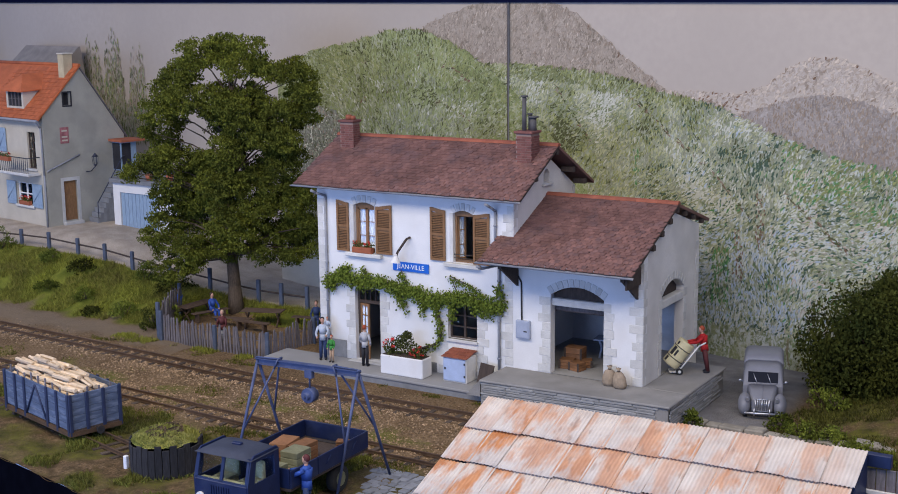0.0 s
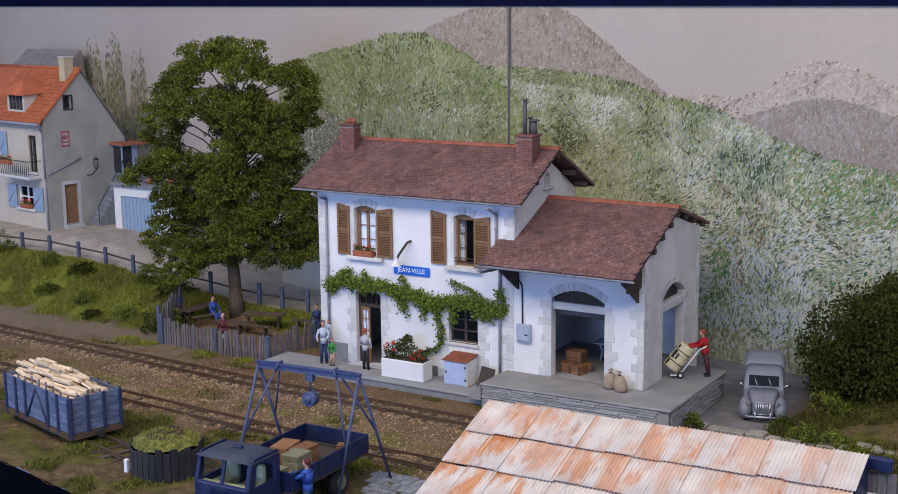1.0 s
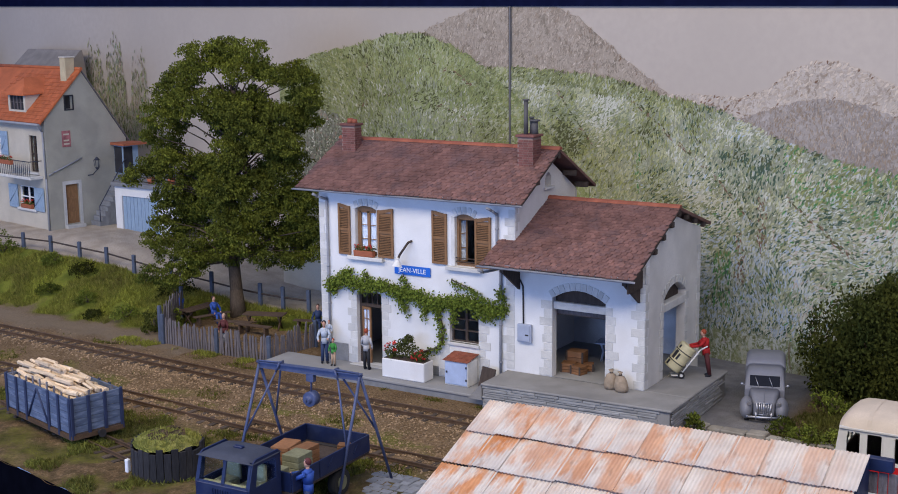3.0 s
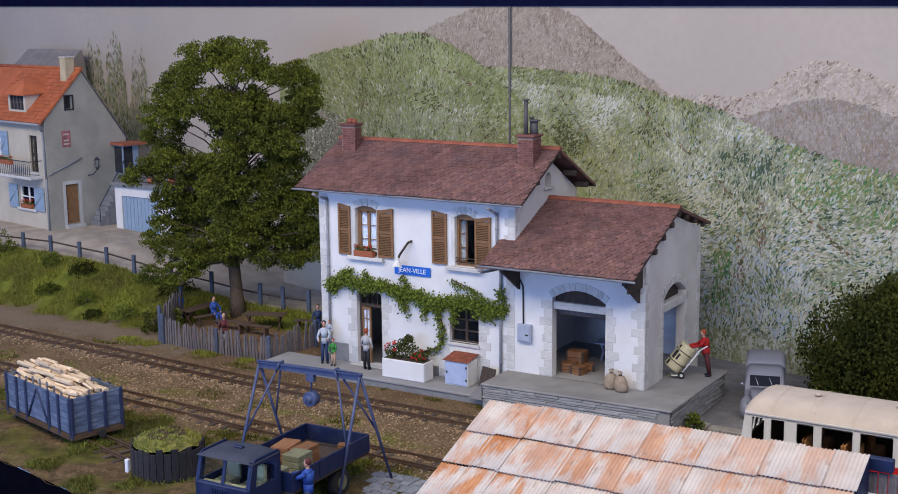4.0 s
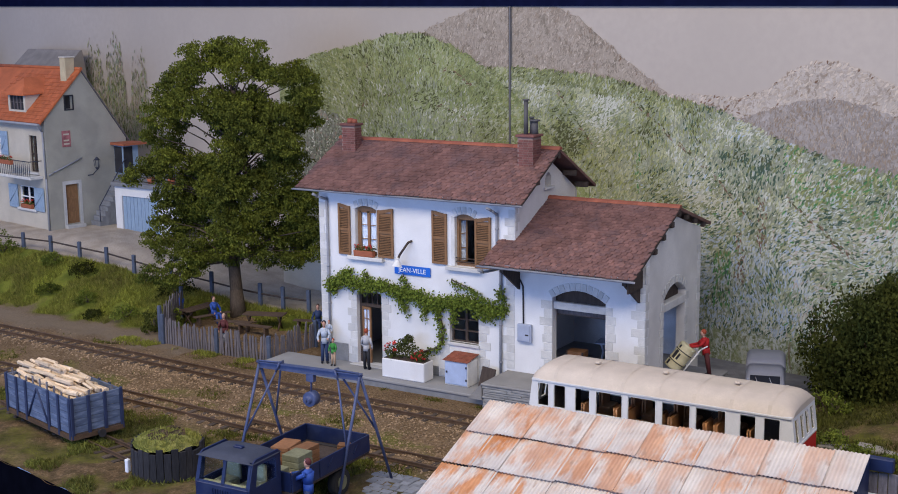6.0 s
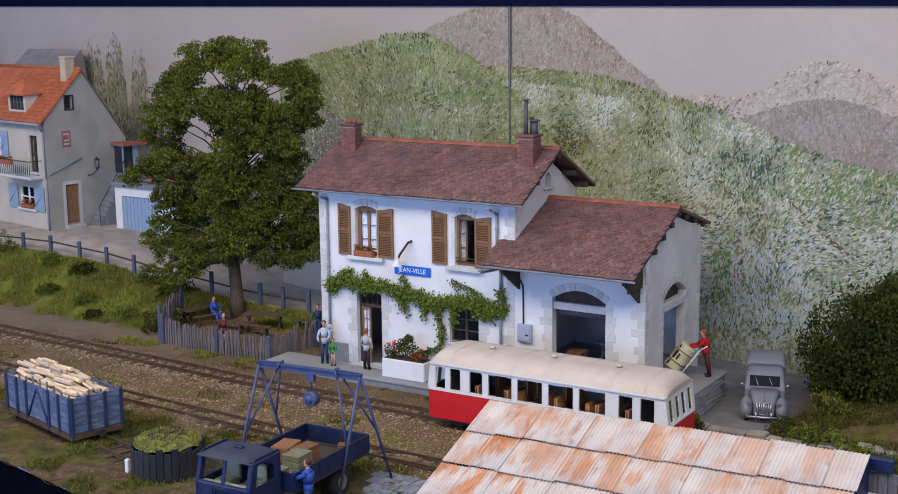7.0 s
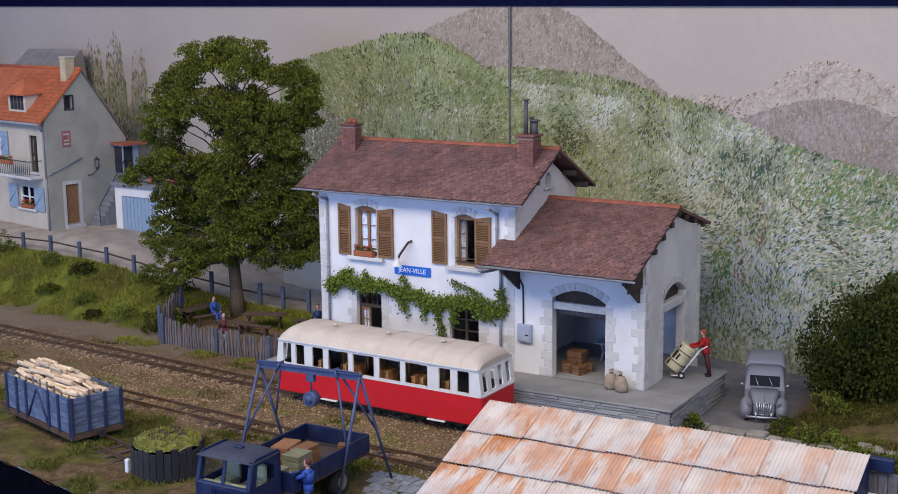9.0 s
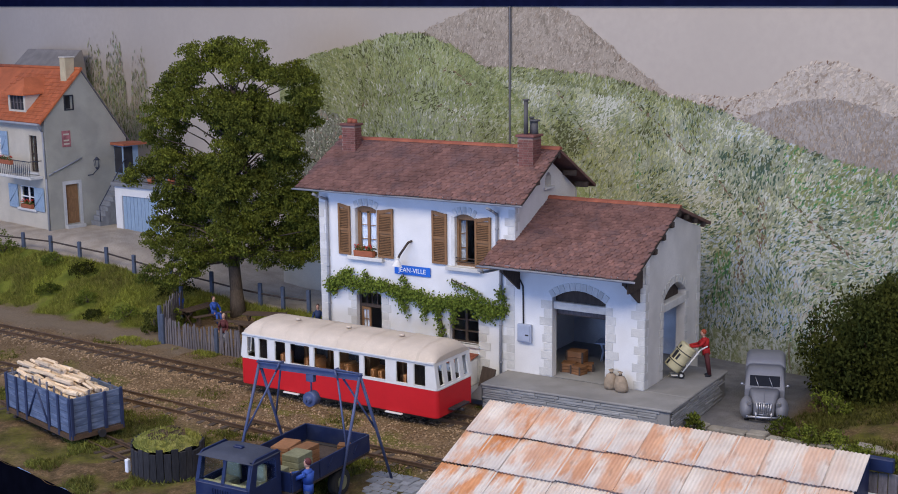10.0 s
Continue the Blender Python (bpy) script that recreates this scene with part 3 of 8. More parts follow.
    def on_reeds(u, z, rg):
        for c, w, hi, k in ((-32.3, 1.7, 12.9, 1), (-29.9, 1.6, 13.2, 2), (-27.3, 1.4, 12.2, 3), (-30.6, 3.4, 9.8, 4)):
            t = (z - 6) / (hi + 0.9 * nz(u, 0, 1.7, k) - 6)
            if 0 < t < 1 and abs(u - c) < w * (1 - 0.6 * t) and rg.random() < 1.0 - t * t:
                return pick(rg, (11, 0.9), (2, 1.9 * (1 - t)), (1, 1.0), (10, 0.35), (8, 0.45), (7, 0.5 if u > -28.4 else 0.1), (5, 0.15 * (1 - t))), 88 + rg.gauss(0, 13), rg.uniform(0.2, 0.5), rg.uniform(0.04, 0.08)
        return None

    dabs("mountain_dabs", 3400, -3.3, 12, 10.2, 14.7, 0.04, P, on_mountain, 1)
    dabs("rock_dabs", 2600, 10.4, 22.5, 9.6, 12.6, 0.05, P, on_rock, 2)
    dabs("grey_ridge_dabs", 1800, 14.3, 22.5, 8.0, 11, 0.07, P, on_grey, 3)
    dabs("right_hill_dabs", 34000, 0, 24, 1.0, 11.9, 0.10, P, on_right_hill, 4)
    dabs("left_hill_dabs", 9500, -13.7, 7.0, 6.5, 13.4, 0.14, P, on_left_hill, 5)
    dabs("bush_dabs", 1500, -13.4, -7, 5, 9.3, 0.24, P, on_bush, 6)
    dabs("reed_dabs", 5200, -34.5, -26, 6, 13.9, 0.04, P, on_reeds, 7)
    for x, w, m in ((2.86, 0.05, WOOD_DARK), (2.912, 0.03, SLATE)):
        bm = B()
        box(bm, x, back_y(x) - 0.22, 6.0, x + w, back_y(x) + 0.05, top_z(x) - 0.01)
        part("joint_strip", bm, m, bd)
    return bd


backdrop()

# dark skirting board under the layout's front edge
bm = B()
n = 40
top = [(-40 + 44 * i / n, 0) for i in range(n + 1)]
for (xa, _), (xb, _) in zip(top, top[1:]):
    quad(bm, (xa, front_edge(xa) + 0.02, -0.35), (xb, front_edge(xb) + 0.02, -0.35), (xb, front_edge(xb) + 0.02, -9), (xa, front_edge(xa) + 0.02, -9))
solo("fascia", bm, BLACK, 0, 0, 0, 0, "black fascia cloth below the layout's front edge", "fascia", kind="structure")


# ---- station house with goods shed ----
W, D = 9.3, 5.3          # main house
SX = 14.66               # goods shed's far wall
PZ = 0.69                # goods platform
WINS = [(1.85, 2.9), (6.62, 7.52)]
DOOR = (1.82, 3.06)
LOWWIN = (6.34, 7.67)
GATE = (10.9, 13.1)
rnd = random.Random(7)


def stone_mesh(name, w, h, d, material, bev=0.02):
    bm = B()
    box(bm, 0, -d, 0, w, 0, h)
    soften(bm, bev)
    return mesh_of(name, bm, material)


DOCK = mat("worn_dock_stone", (0.285, 0.275, 0.262), 0.9, 0.16, 0.9, 0.5, 22, stain=0.4, stain_col=(0.19, 0.18, 0.168), stain_scale=0.7)
DOCK_STONE = mat("dock_edge_stone", (0.29, 0.29, 0.287), 0.9, 0.2, 2.0, 0.7, 16, spread=0.14, stretch=(1, 1, 4), stain=0.35, stain_col=(0.14, 0.14, 0.14), stain_scale=1.2)


def platforms():
    bm = B()
    rbox(bm, -1.9, -1.6, -0.12, 8.9, 0.02, 0.0, 0.03)
    lp = solo("low_platform", bm, CONCRETE, 0, 0, 0, 0, "low grey concrete station platform with worn edge", "platform", kind="structure")
    bm = B()
    box(bm, -1.8, -1.55, -0.6, 8.9, 0.0, -0.12)
    part("kerb", bm, SLATE, lp)
    def skew(bm):
        """The front edge comes nearer the wall towards the far end, and the dock ends short of the rear."""
        for v in bm.verts:
            if v.co.y < -1.0:
                v.co.y += 0.043 * (v.co.x - 9.0)
        return bm

    bm = B()
    box(bm, 9.0, -2.02, -0.6, 16.36, -0.004, PZ - 0.1)
    box(bm, SX + 0.004, -0.004, -0.6, 16.36, 3.95, PZ - 0.1)
    rbox(bm, 8.95, -2.1, PZ - 0.1, 16.45, -0.004, PZ, 0.03)
    rbox(bm, SX + 0.004, -0.004, PZ - 0.1, 16.45, 4.05, PZ, 0.03)
    gp = solo("goods_platform", skew(bm), DOCK, 0, 0, 0, 0, "raised grey goods platform with thin coursed stone edge", "platform", kind="structure")
    lens = (0.7, 0.95, 1.25, 1.6)
    sizes = {}
    for w in lens:
        for h in (0.075, 0.105):
            b = B()
            box(b, 0, -0.05, 0, w, 0.02, h)
            for v in b.verts:
                v.co.z += 0.02 * noise.noise((v.co.x * 3, w * 7, h * 50))
            soften(b, 0.022)
            sizes[w, h] = mesh_of("block", b, DOCK_STONE)
    z = -0.34
    while z < PZ - 0.18:
        h = rnd.choice((0.075, 0.105))
        x = 8.98 + rnd.random() * 0.2
        while x < 16.3:
            w = rnd.choice(lens)
            if x + w > 16.4:
                w = lens[0]
            if x + w < 16.45:
                piece("block", sizes[w, h], gp, pose(x, -2.02 + 0.043 * (x - 9.0) + rnd.uniform(-0.012, 0.012), z, 0, rnd.uniform(-0.5, 0.5), 2.4 + rnd.uniform(-0.7, 0.7)))
            x += w + 0.004
        y = -1.68 + rnd.random() * 0.2
        while y < 3.9:
            w = rnd.choice(lens)
            if y + w < 4.05:
                piece("block", sizes[w, h], gp, pose(16.38 + rnd.uniform(-0.02, 0.02), y, z, 0, rnd.uniform(-0.5, 0.5), 90 + rnd.uniform(-0.7, 0.7)))
            y += w + 0.015
        z += h + 0.003
    # sloping ramp between the two heights
    bm = B()
    prism(bm, [(8.35, 0.002), (8.95, 0.002), (8.95, PZ - 0.03)], -2.02, -0.75, "y")
    part("ramp", bm, DOCK, gp)


platforms()
st = thing("station_house", 0, 0, 0, 0, "white plastered station house with stone quoins and tiled roof", "station")
INNER = mat("inner_plaster", (0.72, 0.74, 0.78), 0.9, 0.12, 1.5, 0.3, 20)


def station_walls():
    holes = [arch(a, b, 4.6, 6.68, 0.14) for a, b in WINS]
    holes += [arch(DOOR[0], DOOR[1], 0.02, 3.12, 0.06), arch(LOWWIN[0], LOWWIN[1], 1.5, 2.95, 0.06), arch(GATE[0], GATE[1], PZ, 4.15, 0.38)]
    bm = B()
    pierced(bm, [(0, -0.3), (SX, -0.3), (SX, 5.75), (W, 5.75), (W, 7.25), (0, 7.25)], holes, 0.0, 0.35)
    part("front_wall", bm, PLASTER, st)
    gab = [(0.35, -0.3), (D, -0.3), (D, 7.2), (D / 2, 8.75), (0.35, 7.35)]
    bm = B()
    pierced(bm, gab, [arch(2.5, 3.0, 7.6, 8.15, 0.2)], W - 0.35, W, "x")
    part("gable_wall", bm, PLASTER_SHADED, st)
    bm = B()
    pierced(bm, gab, [], 0, 0.35, "x")
    part("gable_wall", bm, PLASTER_SHADED, st)
    bm = B()
    pierced(bm, [(0.35, -0.3), (5.5, -0.3), (5.5, 5.95), (2.9, 6.75), (0.35, 5.75)], [arch(1.75, 3.95, PZ, 4.2, 0.45)], SX - 0.35, SX, "x")
    part("gable_wall", bm, PLASTER_SHADED, st)
    bm = B()
    box(bm, 0.35, D - 0.3, -0.3, W - 0.35, D, 7.2)
    box(bm, W, 5.2, -0.3, SX - 0.35, 5.5, 5.9)
    part("rear_wall", bm, INNER, st)
    bm = B()
    box(bm, 0.35, 0.35, 3.6, W - 0.35, D - 0.3, 3.75)
    box(bm, 0.35, 0.35, -0.1, W - 0.35, D - 0.3, 0.0)
    box(bm, W, 0.35, PZ - 0.1, SX - 0.35, 5.2, PZ + 0.004)
    box(bm, GATE[0], 0, PZ - 0.1, GATE[1], 0.35, PZ + 0.004)
    box(bm, SX - 0.35, 1.75, PZ - 0.1, SX, 3.95, PZ + 0.004)
    part("inner_floor", bm, CONCRETE, st)
    bm = B()
    box(bm, 4.6, 0.35, 0.0, 4.75, D - 0.3, 7.2)
    part("partition", bm, INNER, st)
    # small opening in the upper gable
    bm = B()
    rbox(bm, W - 0.02, 2.35, 7.48, W + 0.12, 3.15, 7.58, 0.015)
    part("gable_sill", bm, STONE, st)
    bm = B()
    box(bm, W - 0.3, 2.5, 7.6, W - 0.25, 3.0, 8.15)
    part("gable_shutter", bm, WOOD_DARK, st)


station_walls()


def quoins():
    """Corner stones, alternating long and short, and the stone surrounds of the openings."""
    widths = ((0.30, 0.36, 0.26), (0.48, 0.42, 0.54))
    made = {w: stone_mesh("quoin", w, 0.32, 0.02, STONE, 0.016) for row in widths for w in row}
    n = 0
    for x, z0, z1, flip in ((0.0, 0.78, 7.0, 0), (W - 0.02, 0.75, 7.0, 1), (SX, PZ, 5.4, 1), (DOOR[0], 0.02, 3.1, 1), (DOOR[1], 0.02, 3.1, 0),
                            (LOWWIN[0], 0.02, 2.9, 1), (LOWWIN[1], 0.02, 2.9, 0), (GATE[0], PZ, 3.9, 1), (GATE[1], PZ, 3.9, 0)):
        z = z0
        while z + 0.3 < z1:
            w = rnd.choice(widths[n % 2])
            piece("quoin", made[w], st, pose(x - (w if flip else 0), rnd.uniform(0, 0.008), z + 0.005, 0, rnd.uniform(-0.8, 0.8)))
            z += 0.33
            n += 1
    side = [stone_mesh("quoin", w, 0.31, 0.03, STONE, 0.012) for w in (0.36, 0.24)]
    for y, z0, z1, flip in ((-0.03, PZ, 5.4, 0), (5.5, PZ, 5.6, 1), (1.75, PZ, 3.8, 1), (3.95, PZ, 3.8, 0)):
        z = z0
        while z + 0.3 < z1:
            k = n % 2
            piece("quoin", side[k], st, pose(SX, y - ((0.36, 0.24)[k] if flip else 0), z + 0.01, 0, 0, 90))
            z += 0.33
            n += 1
    z = 6.2
    while z < 7.1:
        piece("quoin", side[n % 2], st, pose(W, 5.3 - (0.36, 0.24)[n % 2], z, 0, 0, 90))
        piece("quoin", side[n % 2], st, pose(W, -0.03, z, 0, 0, 90))
        z += 0.33
        n += 1
    # arch stones
    def ring(c, half, spring, rise, along, fixed, count, size):
        me = stone_mesh("voussoir", size, 0.30, 0.03, STONE, 0.01)
        r = (half * half + rise * rise) / (2 * rise)
        a = math.asin(half / r)
        for i in range(count):
            t = -a + 2 * a * (i + 0.5) / count
            u, z = c + math.sin(t) * r, spring + rise - r + math.cos(t) * r
            u0 = -size / 2
            q = pose(u, fixed, z, 0, math.degrees(t), 0) if along == "x" else pose(fixed, u, z, 0, 0, 90) @ pose(0, 0, 0, 0, math.degrees(t), 0)
            piece("voussoir", me, st, q @ pose(u0, 0, 0))
    ring(12.0, 1.1, 3.77, 0.38, "x", 0.0, 11, 0.2)
    ring(2.85, 1.1, 3.75, 0.45, "y", SX, 11, 0.2)
    for a, b in WINS:
        ring((a + b) / 2, (b - a) / 2, 6.54, 0.14, "x", 0.0, 5, (b - a) / 5 - 0.015)
    for a, b in WINS:
        for x, flip in ((a, 1), (b, 0)):
            bm = B()
            rbox(bm, x - (0.16 if flip else 0), -0.03, 4.6, x + (0 if flip else 0.16), 0, 6.56, 0.012)
            part("jamb", bm, STONE, st)
    # plinth
    bm = B()
    rbox(bm, 0.02, -0.05, 0.0, 1.34, 0, 0.76, 0.015)
    part("plinth", bm, SLATE, st)
    bm = B()
    rbox(bm, 3.56, -0.05, 0.0, 5.8, 0, 0.4, 0.015)
    part("plinth", bm, SLATE, st)
    bm = B()
    rbox(bm, 1.62, -0.36, 0.0, 3.26, 0.0, 0.02, 0.008)
    part("doorstep", bm, STONE, st)


quoins()


def shutter(x0, x1, z0, z1, high_at):
    """A louvred shutter folded back on the wall; the top edge rises towards the window."""
    sh = 0.10
    ztl, ztr = (z1, z1 - sh) if high_at == "l" else (z1 - sh, z1)
    bm = B()
    for a, b in ((x0, x0 + 0.09), (x1 - 0.09, x1)):
        za = ztl + (ztr - ztl) * (a - x0) / (x1 - x0)
        zb = ztl + (ztr - ztl) * (b - x0) / (x1 - x0)
        prism(bm, [(a, z0), (b, z0), (b, zb), (a, za)], -0.09, -0.035)
    for z in (z0, z0 + 1.0):
        box(bm, x0 + 0.09, -0.088, z, x1 - 0.09, -0.037, z + 0.1)
    prism(bm, [(x0 + 0.09, ztl - 0.14), (x1 - 0.09, ztr - 0.14), (x1 - 0.09, ztr - 0.002), (x0 + 0.09, ztl - 0.002)], -0.088, -0.037)
    ob = part("shutter", bm, SHUTTER, st, "brown louvred wooden shutter folded open")
    bm = B()
    z = z0 + 0.12
    while z < z1 - 0.3:
        if abs(z - z0 - 1.0) > 0.1 and not z0 + 0.96 < z < z0 + 1.1:
            m = Matrix.Translation((0, -0.062, z)) @ Matrix.Rotation(radians(-38), 4, "X")
            box(bm, x0 + 0.085, -0.035, -0.006, x1 - 0.085, 0.035, 0.006, m)
        z += 0.068
    part("slats", bm, SHUTTER, ob)
    bm = B()
    box(bm, x0 + 0.05, -0.045, z0 + 0.02, x1 - 0.05, -0.036, z1 - 0.2)
    part("backing", bm, SHUTTER, ob)


shutter(1.02, 1.62, 4.6, 6.72, "l")
shutter(2.98, 3.74, 4.62, 6.66, "r")
shutter(5.59, 6.28, 4.62, 6.74, "l")
shutter(7.56, 8.27, 4.62, 6.66, "r")


def window(x0, x1, z0, z1, state):
    bm = B()
    y = 0.16
    pierced(bm, arch(x0, x1, z0, z1, 0.14), [[(x0 + 0.09, z0 + 0.1), (x1 - 0.09, z0 + 0.1), (x1 - 0.09, z1 - 0.24), (x0 + 0.09, z1 - 0.24)]], y, y + 0.1)
    w = part("window", bm, WOOD, st)
    mid = (x0 + x1) / 2
    leaves = [(x0 + 0.09, mid, 0 if state == "shut" else 62), (mid, x1 - 0.09, 0 if state == "shut" else 0)]
    for i, (a, b, turn) in enumerate(leaves):
        if state == "open" and i == 1:
            a, b, turn = x1 - 0.09, x1 + 0.32, -70
            continue
        hx = a
        m = Matrix.Translation((hx, y + 0.05, 0)) @ Matrix.Rotation(radians(turn), 4, "Z") @ Matrix.Translation((-hx, 0, 0))
        bm = B()
        for p, q, r, s in ((a, z0 + 0.1, a + 0.06, z1 - 0.24), (b - 0.06, z0 + 0.1, b, z1 - 0.24), (a, z0 + 0.1, b, z0 + 0.17), (a, z1 - 0.31, b, z1 - 0.24)):
            box(bm, p, -0.03, q, r, 0.03, s, m)
        for k in (1, 2):
            zz = z0 + 0.1 + (z1 - z0 - 0.34) * k / 3
            box(bm, a, -0.015, zz - 0.015, b, 0.015, zz + 0.015, m)
        f = part("casement", bm, WOOD, w)
        bm = B()
        box(bm, a + 0.05, -0.006, z0 + 0.15, b - 0.05, 0.006, z1 - 0.28, m)
        g = part("pane", bm, GLASS, w)
        g.visible_shadow = False
        bm = B()
        n = 10
        cw = (b - a - 0.1)
        cols = []
        for k in range(n + 1):
            xx = a + 0.05 + cw * k / n
            yy = 0.06 + 0.018 * math.sin(k * 2.2)
            cols.append((bm.verts.new(m @ Vector((xx, yy, z0 + 0.15))), bm.verts.new(m @ Vector((xx, yy, z1 - 0.28)))))
        for k in range(n):
            bm.faces.new((cols[k][0], cols[k + 1][0], cols[k + 1][1], cols[k][1]))
        part("curtain", bm, LACE, w, smooth=True)
    bm = B()
    rbox(bm, x0 - 0.36, -0.2, z0 - 0.17, x1 + 0.36, 0.02, z0 - 0.01, 0.02)
    part("sill", bm, STONE, w)
    bm = B()
    for z in (z0 + 0.18, z0 + 0.32):
        rod(bm, (x0, 0.05, z), (x1, 0.05, z), 0.02, seg=6)
    part("guard_rail", bm, WOOD_DARK, w)


window(*WINS[0], 4.6, 6.68, "shut")
window(*WINS[1], 4.6, 6.68, "open")


def doorway():
    x0, x1 = DOOR
    bm = B()
    y = 0.2
    for a, b in ((x0, x0 + 0.1), (x1 - 0.1, x1)):
        box(bm, a, y, 0.02, b, y + 0.1, 3.1)
    box(bm, x0 + 0.1, y, 2.42, x1 - 0.1, y + 0.1, 2.54)
    box(bm, x0 + 0.1, y, 3.0, x1 - 0.1, y + 0.1, 3.08)
    for k in range(1, 4):
        xx = x0 + 0.1 + (x1 - x0 - 0.2) * k / 4
        box(bm, xx - 0.02, y + 0.02, 2.54, xx + 0.02, y + 0.08, 3.0)
    fr = part("door_frame", bm, WOOD_DARK, st)
    # left leaf, standing ajar, glazed above a panel
    m = Matrix.Translation((x0 + 0.1, y + 0.05, 0)) @ Matrix.Rotation(radians(-14), 4, "Z")
    bm = B()
    w, z1 = 0.53, 2.4
    for a, b in ((0, 0.08), (w - 0.08, w)):
        box(bm, a, -0.03, 0.05, b, 0.03, z1, m)
    for a, b in ((0.05, 0.2), (0.85, 0.97), (z1 - 0.1, z1)):
        box(bm, 0.08, -0.03, a, w - 0.08, 0.03, b, m)
    box(bm, 0.08, -0.012, 0.2, w - 0.08, 0.012, 0.85, m)
    for z in (1.42, 1.9):
        box(bm, 0.08, -0.015, z - 0.02, w - 0.08, 0.015, z + 0.02, m)
    box(bm, w / 2 - 0.015, -0.015, 0.97, w / 2 + 0.015, 0.015, z1 - 0.1, m)
    leaf = part("door", bm, WOOD, st, "brown glazed door leaf standing ajar")
    bm = B()
    box(bm, 0.08, -0.006, 0.97, w - 0.08, 0.006, z1 - 0.1, m)
    part("pane", bm, GLASS, leaf).visible_shadow = False
    bm = B()
    cols = []
    for k in range(9):
        xx, yy = 0.08 + (w - 0.16) * k / 8, 0.03 + 0.012 * math.sin(k * 2.4)
        cols.append((bm.verts.new(m @ Vector((0.08 + (xx - 0.08) * (0.75 if k else 1), yy, 0.97))), bm.verts.new(m @ Vector((xx, yy, z1 - 0.1)))))
    for k in range(8):
        bm.faces.new((cols[k][0], cols[k + 1][0], cols[k + 1][1], cols[k][1]))
    part("curtain", bm, LACE, leaf, smooth=True)
    # low window
    x0, x1 = LOWWIN
    bm = B()
    xm = (x0 + x1) / 2
    pierced(bm, [(x0, 1.5), (x1, 1.5), (x1, 2.94), (x0, 2.94)], [[(x0 + 0.08, 1.56), (x1 - 0.08, 1.56), (x1 - 0.08, 2.84), (x0 + 0.08, 2.84)]], 0.18, 0.26)
    w = part("window", bm, WOOD_DARK, st)
    bm = B()
    box(bm, xm - 0.05, 0.183, 1.56, xm + 0.05, 0.257, 2.84)
    part("mullion", bm, WOOD_DARK, w)
    for z in (1.95, 2.4):
        for a, b in ((x0 + 0.08, xm - 0.05), (xm + 0.05, x1 - 0.08)):
            bm = B()
            box(bm, a, 0.19, z, b, 0.25, z + 0.05)
            part("glazing_bar", bm, WOOD_DARK, w)
    bm = B()
    box(bm, x0 + 0.08, 0.215, 1.55, x1 - 0.08, 0.225, 2.86)
    part("pane", bm, GLASS, w).visible_shadow = False
    bm = B()
    rbox(bm, x0 - 0.05, -0.1, 1.38, x1 + 0.05, 0.1, 1.5, 0.015)
    part("sill", bm, STONE, w)
    bm = B()
    rbox(bm, x0, -0.02, 0.1, x1, 0.0, 1.38, 0.01)
    part("apron", bm, MORTAR, w)
    # beams and gates of the goods shed
    bm = B()
    rbox(bm, GATE[0], 0.1, 3.33, GATE[1], 0.3, 3.62, 0.02)
    part("lintel_beam", bm, STONE, st)
    bm = B()
    rod(bm, (GATE[0] + 0.02, 0.5, 3.22), (GATE[1] - 0.02, 0.5, 3.22), 0.17, seg=14)
    part("roller_shutter", bm, WOOD_OLD, st, "rolled-up grey shutter behind the lintel")
    bm = B()
    rbox(bm, SX - 0.3, 1.75, 3.25, SX + 0.02, 3.95, 3.55, 0.02)
    part("lintel_beam", bm, STONE, st)
    bm = B()
    box(bm, GATE[0], 0.3, 3.55, GATE[1], 0.34, 4.15)
    part("fanlight_board", bm, WOOD_DARK, st)
    bm = B()
    box(bm, SX - 0.34, 1.75, 3.5, SX - 0.3, 3.95, 4.2)
    part("fanlight_board", bm, WOOD_DARK, st)


doorway()


